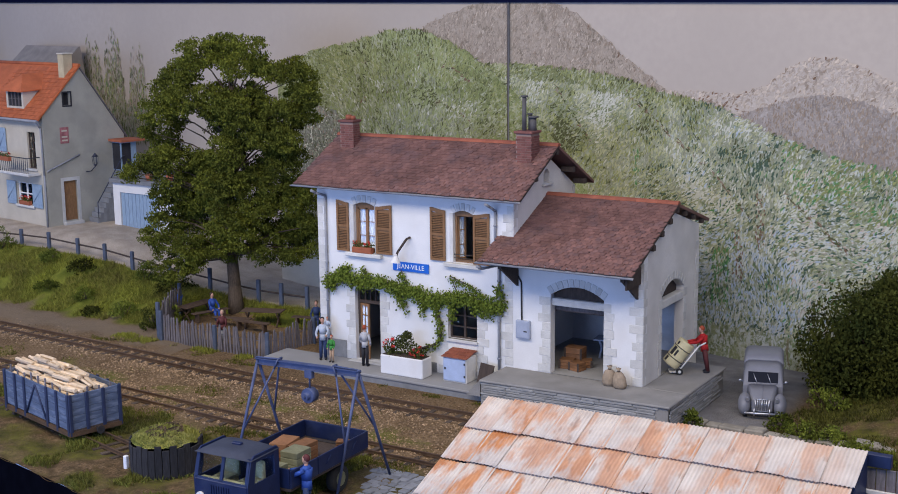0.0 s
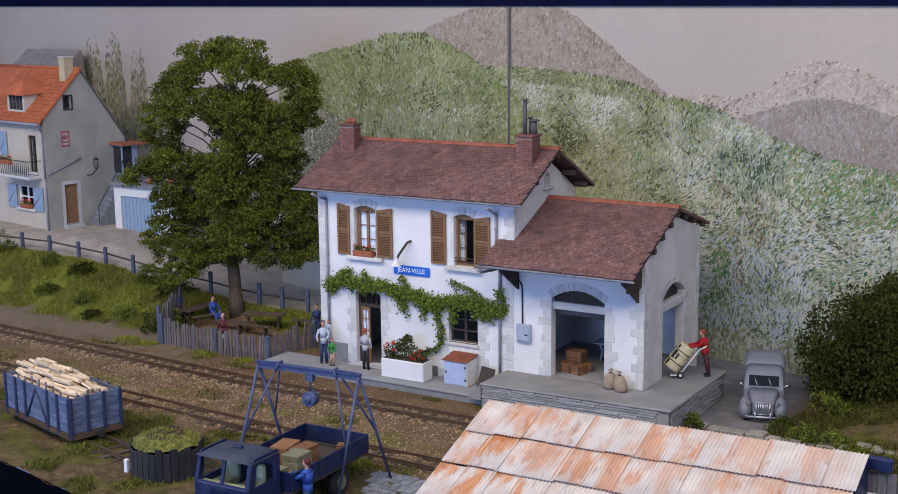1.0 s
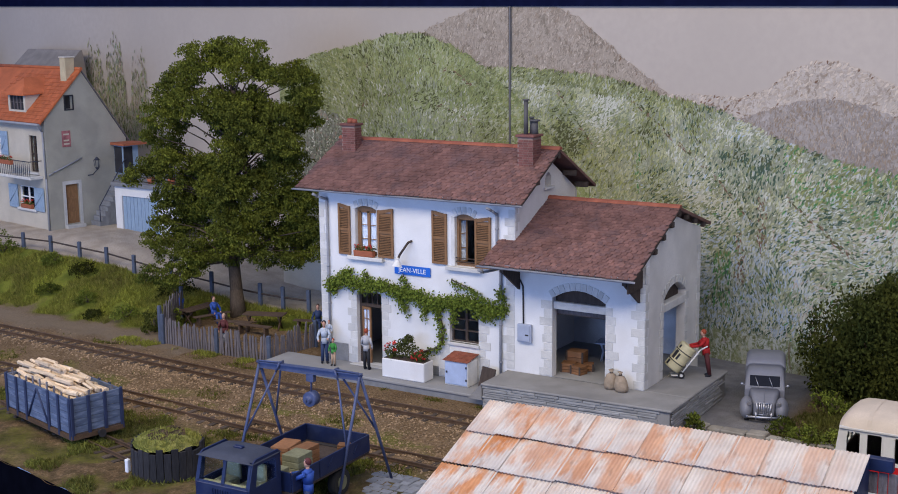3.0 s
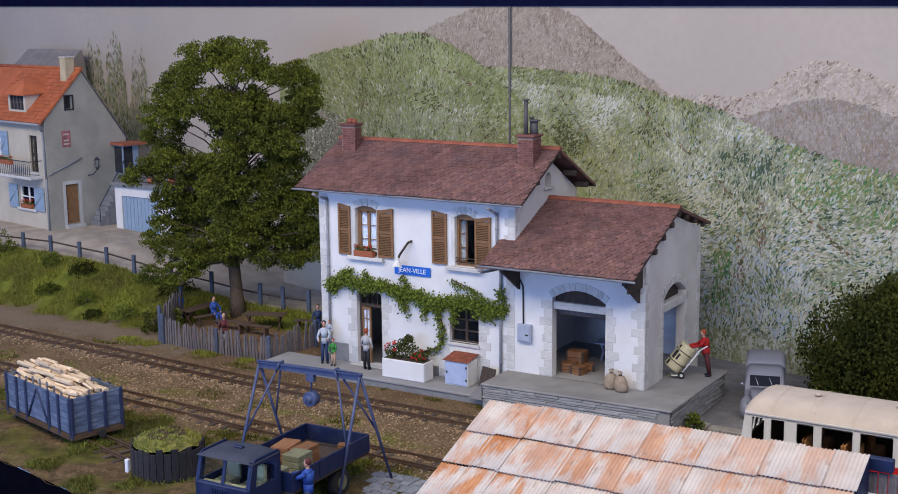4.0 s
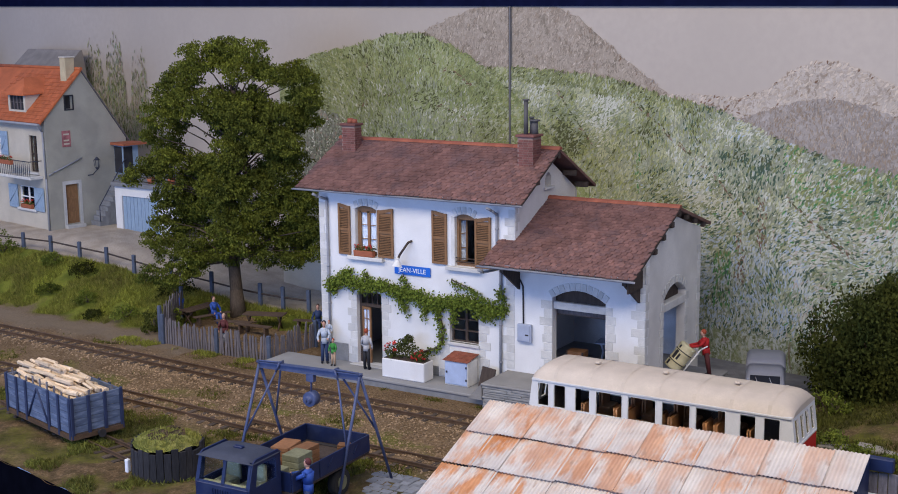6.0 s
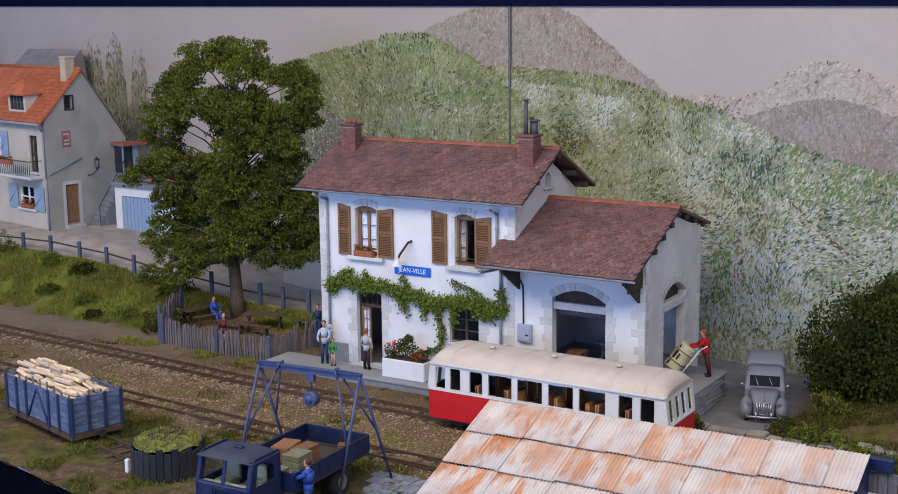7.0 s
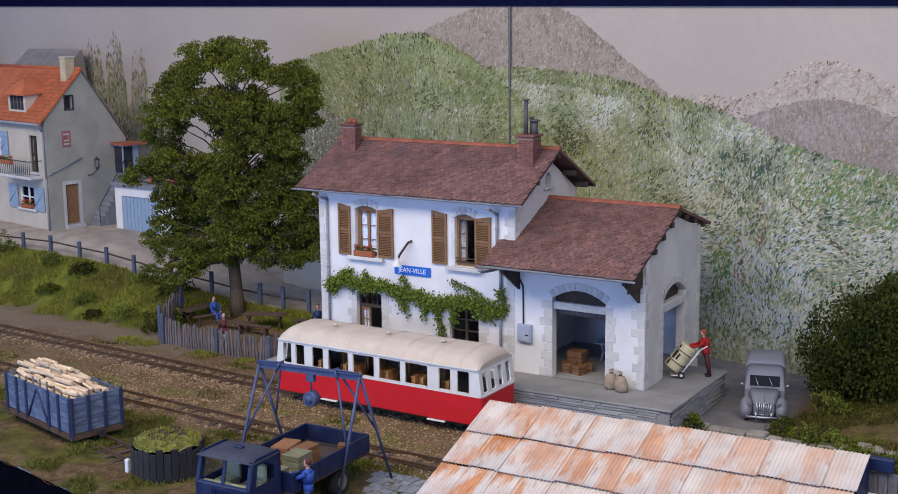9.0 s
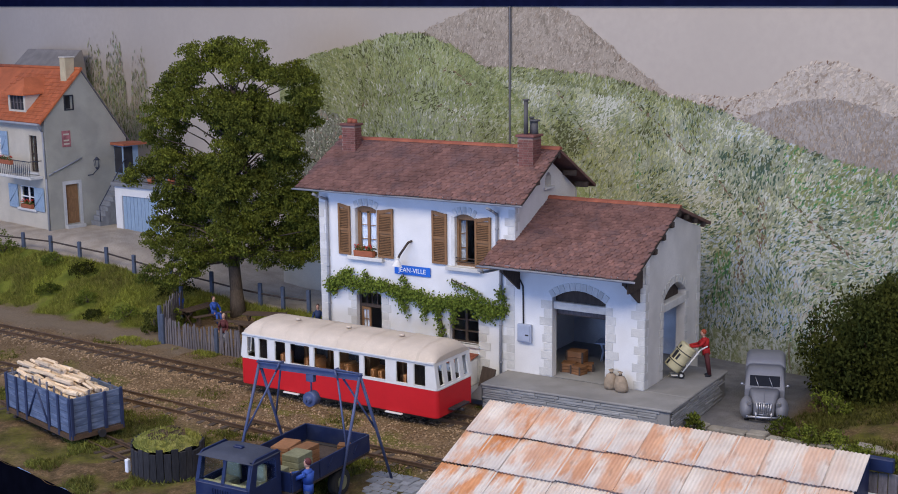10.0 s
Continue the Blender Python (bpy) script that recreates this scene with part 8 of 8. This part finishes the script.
def cabinet():
    c = thing("relay_cabinet", 7.15, -0.5, 0.0, 0, "small grey cabinet with pale blue door and tiled top", "cabinet")
    bm = B()
    rbox(bm, -0.53, -0.38, 0, 0.53, 0.38, 1.0, 0.02)
    part("body", bm, MORTAR, c)
    bm = B()
    rbox(bm, -0.5, -0.42, 0.06, 0.5, -0.38, 0.96, 0.012)
    d = part("door", bm, PALE_BOX, c, "pale blue door")
    bm = B()
    for z in (0.25, 0.75):
        box(bm, 0.44, -0.44, z, 0.5, -0.42, z + 0.08)
    box(bm, -0.44, -0.45, 0.5, -0.38, -0.42, 0.58)
    part("hinge", bm, STEEL, d)
    t = B()
    box(t, 0, 0, 0, 0.155, 0.3, 0.03)
    me = mesh_of("roof_tile", t, RIDGE)
    for r in range(3):
        for k in range(7):
            piece("roof_tile", me, c, pose(-0.57 + k * 0.163, -0.47 + r * 0.3, 1.0 + 0.055 * r, 10 - 4, rnd.uniform(-2, 2), rnd.uniform(-3, 3)))


cabinet()
bm = B()
rbox(bm, -0.3, -0.03, 0, 0.3, 0.03, 0.82, 0.015)
ob = solo("leaning_board", bm, WOOD_DARK, 8.25, -0.75, 0.01, 0, "dark slate board leaning against the goods platform", "board")
ob.matrix_basis = pose(8.3 * S, -0.62 * S, 0.005 * S, -12, 8, 4)


def meter_box():
    m = thing("meter_box", 9.46, -0.14, 1.92, 0, "grey metal meter box with a cable on the wall", "meter box")
    bm = B()
    rbox(bm, 0, 0, 0, 0.6, 0.14, 0.72, 0.02)
    part("case", bm, FLAT_GREY, m)
    bm = B()
    rbox(bm, 0.05, -0.02, 0.05, 0.55, 0.0, 0.67, 0.01)
    d = part("cover", bm, FLAT_GREY, m)
    bm = B()
    box(bm, 0.36, -0.03, 0.28, 0.5, -0.02, 0.33)
    part("slot", bm, STEEL, d)
    bm = B()
    tube(bm, [(0.22, 0.1, 0.72), (0.2, 0.1, 2.2), (0.02, 0.1, 2.5)], 0.03, 6)
    part("cable", bm, STEEL, m)


meter_box()


def sack(x, y, rz, seed, lean):
    bm = B()
    rg = random.Random(seed)
    prof = [(0.0, 0.0), (0.25, 0.02), (0.28, 0.15), (0.25, 0.38), (0.18, 0.54), (0.06, 0.61), (0.05, 0.65), (0.11, 0.74), (0.0, 0.72)]
    n = 14
    rows = []
    for r, z in prof:
        rows.append([bm.verts.new(((r * (1 + 0.12 * noise.noise((k * 1.3, z * 5, seed)))) * math.cos(2 * math.pi * k / n) + lean * z, r * 0.82 * math.sin(2 * math.pi * k / n), z + 0.02 * rg.uniform(-1, 1) * (r > 0.1))) for k in range(n)])
    for a, b in zip(rows, rows[1:]):
        for k in range(n):
            bm.faces.new((a[k], a[(k + 1) % n], b[(k + 1) % n], b[k]))
    bmesh.ops.remove_doubles(bm, verts=bm.verts, dist=0.002)
    s = thing("jute_sack", x, y, PZ, rz, "full brown jute sack tied at the neck", "sack", "sacks by the shed gate")
    part("bag", bm, SACK, s, smooth=True)
    bm = B()
    rod(bm, (lean * 0.6, 0, 0.60), (lean * 0.64, 0, 0.64), 0.07, seg=10)
    part("cord", bm, WOOD_DARK, s)


sack(13.5, -0.35, 10, 1, 0.03)
sack(14.0, -0.5, -15, 2, -0.1)


def crates_inside():
    for i, (x, y, z, w, d, h, rz) in enumerate(((11.12, 1.0, PZ, 0.55, 0.5, 0.36, 12), (11.62, 0.85, PZ, 0.5, 0.45, 0.34, -14), (11.2, 1.55, PZ, 0.72, 0.55, 0.72, 4), (11.75, 1.45, PZ, 0.4, 0.4, 0.3, 25))):
        c = thing("parcel_crate", x, y, z, rz, "brown wooden crate on the goods shed floor", "crate", "crates in the goods shed")
        for k in range(3):
            bm = B()
            rbox(bm, -w / 2, -d / 2, h * k / 3 + 0.005, w / 2, d / 2, h * (k + 1) / 3 - 0.005, 0.012)
            part("board", bm, CRATE, c)
        bm = B()
        box(bm, -w / 2 - 0.01, -d / 2 - 0.012, 0.0, -w / 2 + 0.07, -d / 2 - 0.001, h)
        box(bm, w / 2 - 0.07, -d / 2 - 0.012, 0.0, w / 2 + 0.01, -d / 2 - 0.001, h)
        part("batten", bm, WOOD_DARK, c)
    t = thing("packing_table", 12.25, 3.2, PZ + 0.004, 8, "grey wooden packing table in the goods shed", "table")
    for k in range(4):
        bm = B()
        rbox(bm, -0.9, -0.4 + k * 0.2, 0.72, 0.9, -0.21 + k * 0.2, 0.78, 0.01)
        part("plank", bm, FLAT_GREY, t)
    for s in (-0.65, 0.65):
        bm = B()
        rod(bm, (s, -0.32, 0), (s, 0.32, 0.72), 0.05, seg=6)
        rod(bm, (s, 0.32, 0), (s, -0.32, 0.72), 0.05, seg=6)
        part("leg", bm, FLAT_GREY, t)


crates_inside()


def barrow():
    b = thing("sack_truck", 15.12, 2.3, PZ, 30, "grey two-wheeled sack truck tilted under a drum", "hand truck")
    up = Vector((0.72, 0, 0.95)).normalized()
    for y in (-0.22, 0.22):
        bm = B()
        a = Vector((0.0, y, 0.12))
        tube(bm, [a, a + up * 1.25, a + up * 1.4 + Vector((0.18, 0, 0.02))], 0.03, 7)
        part("shaft", bm, MORTAR, b)
        bm = B()
        rod(bm, (0.05, y - 0.04, 0.13), (0.05, y + 0.04, 0.13), 0.13, seg=16)
        w = part("wheel", bm, TYRE, b)
        bm = B()
        rod(bm, (0.05, y - 0.045, 0.13), (0.05, y + 0.045, 0.13), 0.06, seg=10)
        part("hub", bm, MORTAR, w)
    bm = B()
    for k in range(4):
        p = Vector((0, 0, 0.12)) + up * (0.15 + k * 0.3)
        rod(bm, p - Vector((0, 0.22, 0)), p + Vector((0, 0.22, 0)), 0.02, seg=6)
    rbox(bm, -0.32, -0.24, 0.1, 0.05, 0.24, 0.13, 0.01)
    part("cross_bar", bm, MORTAR, b)
    d = thing("drum", 15.12, 2.3, PZ, 30, "cream drum with dark lettering strapped on a sack truck", "drum")
    out = Vector((-up.z, 0, up.x))
    c0 = Vector((0, 0, 0.16)) + out * 0.36 + up * -0.02
    bm = B()
    prof = ((0.0, 0.39), (0.07, 0.42), (0.12, 0.41), (0.42, 0.415), (0.46, 0.435), (0.5, 0.415), (0.8, 0.41), (0.84, 0.435), (0.88, 0.415), (1.18, 0.41), (1.22, 0.42), (1.3, 0.39))
    nn, tt, rows = Vector((0, 1, 0)), out, []
    for s0, r0 in [(a * 0.84, r * 0.80) for a, r in prof]:
        rows.append([bm.verts.new(c0 + up * s0 + (nn * math.cos(k * math.pi / 12) + tt * math.sin(k * math.pi / 12)) * r0) for k in range(24)])
    for p, q in zip(rows, rows[1:]):
        for k in range(24):
            bm.faces.new((p[k], p[(k + 1) % 24], q[(k + 1) % 24], q[k])).smooth = True
    bm.faces.new(rows[0])
    bm.faces.new(rows[-1])
    part("barrel", bm, CREAM_DRUM, d)
    for s in (0.3, 0.77):
        bm = B()
        rod(bm, c0 + up * s, c0 + up * (s + 0.03), 0.345, 0.345, 22)
        part("strap", bm, STEEL, d)
    # dark bars where the lettering is
    side = Vector((0, -1, 0))
    for s0, s1, ang, w in ((0.39, 0.74, 55, 0.065), (0.08, 0.27, 62, 0.045), (0.42, 0.67, 28, 0.04), (0.84, 0.97, 60, 0.035)):
        bm = B()
        nn = (side * math.cos(radians(ang)) + out * math.sin(radians(ang)))
        tt = up.cross(nn)
        p0, p1 = c0 + up * s0 + nn * 0.332, c0 + up * s1 + nn * 0.332
        vs = [bm.verts.new(q) for q in (p0 - tt * w, p1 - tt * w, p1 + tt * w, p0 + tt * w)]
        hi = [bm.verts.new(v.co + nn * 0.015) for v in vs]
        bm.faces.new(hi)
        for i in range(4):
            bm.faces.new((vs[i], vs[(i + 1) % 4], hi[(i + 1) % 4], hi[i]))
        part("printed_bar", bm, STEEL, d)


barrow()

# ---- grey van ----
VAN = mat("grey_van_paint", (0.205, 0.208, 0.235), 0.45, 0.08, 2, 0.05, 20)
CHROME = mat("chrome", (0.55, 0.55, 0.58), 0.4, 0.05, 3, 0, 20, metal=0.9)


def van():
    v = thing("delivery_van", 18.72, 1.42, -0.36, 17.0, "small grey delivery van with ribbed bonnet and chrome grille", "van")

    def loft(bm, secs, closed=True):
        rows = [[bm.verts.new(p) for p in s] for s in secs]
        n = len(rows[0])
        for a, b in zip(rows, rows[1:]):
            for i in range(n if closed else n - 1):
                bm.faces.new((a[i], a[(i + 1) % n], b[(i + 1) % n], b[i])).smooth = True
        bm.faces.new(rows[0])
        bm.faces.new(rows[-1])

    def section(y, w, z0, z1, r):
        pts = [(-w, y, z0), (w, y, z0)]
        for k in range(5):
            a = radians(90 * k / 4)
            pts.append((w - r + r * math.cos(a), y, z1 - r + r * math.sin(a)))
        for k in range(5):
            a = radians(90 + 90 * k / 4)
            pts.append((-w + r + r * math.cos(a), y, z1 - r + r * math.sin(a)))
        return pts

    bm = B()
    loft(bm, [section(0.05, 0.34, 0.35, 0.80, 0.12), section(0.15, 0.40, 0.3, 0.86, 0.14), section(0.6, 0.46, 0.3, 0.97, 0.14), section(1.02, 0.56, 0.3, 1.08, 0.12)])
    bn = part("bonnet", bm, VAN, v)
    bm = B()
    box(bm, -0.012, 0.06, 0.82, 0.012, 0.14, 0.875)
    rod(bm, (0, 0.15, 0.865), (0, 1.0, 1.085), 0.014, seg=6)
    part("bonnet_rib", bm, VAN, bn)
    bm = B()
    loft(bm, [section(0.98, 0.70, 0.3, 1.03, 0.08), section(1.02, 0.72, 0.3, 1.08, 0.08), section(1.32, 0.70, 0.3, 1.56, 0.20), section(1.5, 0.70, 0.3, 1.66, 0.24), section(2.1, 0.72, 0.3, 1.72, 0.24)])
    part("cab", bm, VAN, v)
    bm = B()
    loft(bm, [section(2.02, 0.69, 0.35, 1.74, 0.22), section(2.08, 0.73, 0.33, 1.82, 0.24), section(3.6, 0.73, 0.33, 1.86, 0.24), section(3.7, 0.69, 0.36, 1.80, 0.22)])
    part("box_body", bm, VAN, v)
    sl = Matrix.Translation((0, 1.035, 1.1)) @ Matrix.Rotation(radians(-32), 4, "X")
    bm = B()
    box(bm, -0.54, -0.02, 0.03, 0.54, -0.004, 0.44, sl)
    ws = part("windscreen", bm, mat("dark_glass", (0.02, 0.022, 0.03), 0.7, 0.05, 2, 0, 10, spec=0.02), v)
    bm = B()
    for p in ((-0.57, 0.0, -0.54, 0.47), (0.54, 0.0, 0.57, 0.47), (-0.54, 0.44, 0.54, 0.47), (-0.54, 0.0, 0.54, 0.03)):
        box(bm, p[0], -0.028, p[1], p[2], -0.003, p[3], sl)
    part("windscreen_frame", bm, VAN, ws)
    for x in (-0.35, 0.15):
        bm = B()
        rod(bm, sl @ Vector((x, -0.04, 0.36)), sl @ Vector((x + 0.14, -0.04, 0.0)), 0.016, seg=5)
        part("wiper", bm, CHROME, ws)
    for s in (-1, 1):
        bm = B()
        ball(bm, (s * 0.62, 0.42, 0.50), 0.25, 0.56, 0.40, 16, 12)
        part("wing", bm, VAN, v, smooth=True)
        bm = B()
        rod(bm, (s * 0.52, -0.05, 0.80), (s * 0.52, 0.16, 0.80), 0.09, 0.06, 16)
        hl = part("headlight", bm, VAN, v)
        bm = B()
        rod(bm, (s * 0.52, -0.065, 0.80), (s * 0.52, -0.045, 0.80), 0.07, 0.08, 16)
        part("lens", bm, CHROME, hl)
        for y in (0.38, 2.75):
            bm = B()
            rod(bm, (s * 0.52, y, 0.29), (s * 0.68, y, 0.29), 0.29, seg=20)
            w = part("wheel", bm, TYRE, v)
            bm = B()
            rod(bm, (s * 0.6, y, 0.29), (s * 0.69, y, 0.29), 0.16, seg=14)
            part("hubcap", bm, VAN, w)
    # grille of upright bars, bumper
    bm = B()
    for k in range(7):
        x = -0.24 + k * 0.08
        rod(bm, (x * 0.8, -0.03, 0.38), (x, 0.03, 0.8), 0.014, seg=5)
    rod(bm, (-0.26, 0.03, 0.8), (0.26, 0.03, 0.8), 0.018, seg=6)
    rod(bm, (-0.2, -0.03, 0.38), (0.2, -0.03, 0.38), 0.018, seg=6)
    for s in (-1, 1):
        rod(bm, (s * 0.2, -0.03, 0.36), (s * 0.26, 0.03, 0.8), 0.025, seg=6)
    rod(bm, (0, -0.035, 0.36), (0, 0.02, 0.82), 0.025, seg=6)
    part("grille", bm, CHROME, v)
    bm = B()
    tube(bm, [(-0.68, 0.1, 0.33), (-0.55, -0.08, 0.3), (0.55, -0.08, 0.3), (0.68, 0.1, 0.33)], 0.045, 8)
    for s in (-0.27, 0.27):
        rod(bm, (s, -0.1, 0.22), (s, -0.1, 0.48), 0.03, seg=6)
    part("bumper", bm, CHROME, v)
    bm = B()
    box(bm, -0.25, -0.06, 0.2, 0.25, -0.04, 0.32)
    part("number_plate", bm, STEEL, v)
    bm = B()
    for k in range(7):
        box(bm, -0.2 + k * 0.06, -0.064, 0.23, -0.17 + k * 0.06, -0.06, 0.29)
    part("plate_bar", bm, CHROME, v)
    for s in (-1, 1):
        bm = B()
        rod(bm, (s * 0.64, 1.2, 1.1), (s * 0.8, 1.1, 1.15), 0.012, seg=5)
        ball(bm, (s * 0.82, 1.1, 1.17), 0.06, 0.03, 0.05, 8, 6)
        part("mirror", bm, CHROME, v)


van()


# ---- painted figures of the model ----
SKIN = mat("figure_pink", (0.50, 0.28, 0.20), 0.7, 0.08, 5, 0.05, 20)
PAINTS = {"red": (0.45, 0.02, 0.02), "blue": (0.03, 0.08, 0.33), "white": (0.62, 0.64, 0.68), "navy": (0.03, 0.05, 0.12), "green": (0.05, 0.25, 0.05), "black": (0.02, 0.02, 0.025),
          "grey": (0.42, 0.42, 0.44), "maroon": (0.10, 0.025, 0.025), "hair": (0.05, 0.03, 0.02), "ginger": (0.35, 0.07, 0.03), "beige": (0.48, 0.33, 0.22), "pale": (0.45, 0.50, 0.58)}
PAINTS = {k: mat("figure_" + k, c, 0.7, 0.1, 6, 0.1, 20) for k, c in PAINTS.items()}


def figurine(x, y, z, rz, top, legs, head, h=1.75, sit=False, arms=(20, 20), reach=0.0, label="painted plastic model figure"):
    """A hand-painted scale-model figure as one plain mesh."""
    mats = [SKIN, PAINTS[top], PAINTS[legs], PAINTS[head], PAINTS["black"]]
    k = h / 1.75
    bm = B()
    hip = 0.88 if not sit else 0.48
    for s in (-1, 1):
        if sit:
            rod(bm, (s * 0.1, 0, hip), (s * 0.13, -0.42, hip + 0.02), 0.1, 0.08, 8, 2)
            rod(bm, (s * 0.13, -0.42, hip + 0.02), (s * 0.13, -0.45, 0.06), 0.075, 0.06, 8, 2)
            ball(bm, (s * 0.13, -0.52, 0.05), 0.06, 0.14, 0.06, 8, 6, 4)
        else:
            rod(bm, (s * 0.09, 0, hip + 0.02), (s * 0.12, 0.0, 0.08), 0.11, 0.075, 8, 2)
            ball(bm, (s * 0.13, -0.06, 0.05), 0.06, 0.14, 0.06, 8, 6, 4)
    t = hip
    rod(bm, (0, 0, t - 0.05), (0, 0, t + 0.2), 0.17, 0.16, 10, 1)
    rod(bm, (0, 0, t + 0.2), (0, 0, t + 0.52), 0.16, 0.2, 10, 1)
    ball(bm, (0, 0, t + 0.52), 0.22, 0.14, 0.09, 10, 6, 1)
    rod(bm, (0, 0, t + 0.55), (0, -0.01, t + 0.68), 0.06, 0.06, 8, 0)
    ball(bm, (0, -0.02, t + 0.76), 0.095, 0.11, 0.13, 10, 8, 0)
    ball(bm, (0, 0.015, t + 0.80), 0.105, 0.12, 0.11, 10, 8, 3)
    for s, a in zip((-1, 1), arms):
        sh = Vector((s * 0.21, 0, t + 0.5))
        el = sh + Vector((s * 0.1, -math.sin(radians(a)) * 0.3, -math.cos(radians(a)) * 0.3))
        wr = el + Vector((-s * 0.08, -0.15 - reach, -0.18 + reach * 0.6))
        rod(bm, sh, el, 0.07, 0.06, 7, 1)
        rod(bm, el, wr, 0.06, 0.045, 7, 1)
        ball(bm, wr, 0.05, 0.05, 0.06, 7, 5, 0)
    for v in bm.verts:
        v.co *= k
        v.co.x *= 0.82
        v.co.y *= 0.88
    return solo("figurine", bm, mats, x, y, z, rz, label, "figurine", "painted figures")


figurine(0.62, -0.72, 0, 30, "pale", "navy", "black", 1.8, arms=(35, 60), reach=0.1, label="painted figure in pale shirt and navy trousers")
figurine(0.75, -0.55, 0.85, 30, "pale", "pale", "ginger", 0.95, label="small painted child figure with ginger hair")
figurine(1.18, -0.88, 0, 10, "green", "beige", "ginger", 1.15, label="painted child figure in green shirt")
figurine(2.75, -0.7, 0, 185, "grey", "black", "ginger", 1.72, arms=(0, 10), label="painted figure in grey jumper and black trousers")
porter = figurine(16.08, 3.0, PZ, -62, "red", "maroon", "ginger", 1.82, arms=(55, 65), reach=0.32, label="painted porter figure in red coat behind sack truck")
porter.matrix_basis = porter.matrix_basis @ pose(0, 0, 0, 9, 0, 0)
figurine(-5.3, -0.25, -0.3, 10, "maroon", "grey", "beige", 1.62, label="painted figure in red top by the fence")
figurine(-10.55, 2.6, lift(-10.5, 2.6), -100, "blue", "blue", "hair", 1.7, True, (40, 40), label="seated painted figure in blue at a table")
figurine(-8.45, 2.6, lift(-8.4, 2.6), 80, "blue", "blue", "hair", 1.7, True, (40, 40), label="seated painted figure in blue at a table")
figurine(-3.0, 3.6, lift(-3.0, 3.6), 30, "navy", "navy", "hair", 1.7, True, (30, 30), label="seated painted figure in dark blue on a bench")
figurine(9.95, -13.95, -0.35, -75, "blue", "navy", "maroon", 1.95, arms=(70, 70), reach=0.22, label="painted worker figure in blue jacket beside the lorry")


# ---- motion ----
RUN = [(0.0, 30.0), (1.25, 27.35), (2.5, 24.48), (2.7, 23.99), (3.8, 20.92), (4.0, 20.3), (4.5, 18.46), (5.0, 16.47), (5.5, 14.68), (6.25, 11.75), (7.0, 8.70), (7.5, 6.80),
       (8.0, 4.80), (8.5, 3.15), (9.0, 1.80), (9.5, 0.75), (10.0, 0.0)]
END_X = -0.335


def motions():
    walk(railcar, [(t, pose((END_X + d) * S, -3.70 * S, 0, 0, 0, -0.9 * smooth(1 - d / 6))) for t, d in RUN])
    ts, ds = zip(*RUN)
    for w, x in zip(WHEELS, (2.1, 6.9)):
        rows = []
        for i in range(101):
            d = float(np.interp(i / 10, ts, ds))
            rows.append((i / 10, Matrix.Translation((x * S, 0, 0.13 * S)) @ Matrix.Rotation(d / 0.33, 4, "Y")))
        walk(w, rows)


motions()
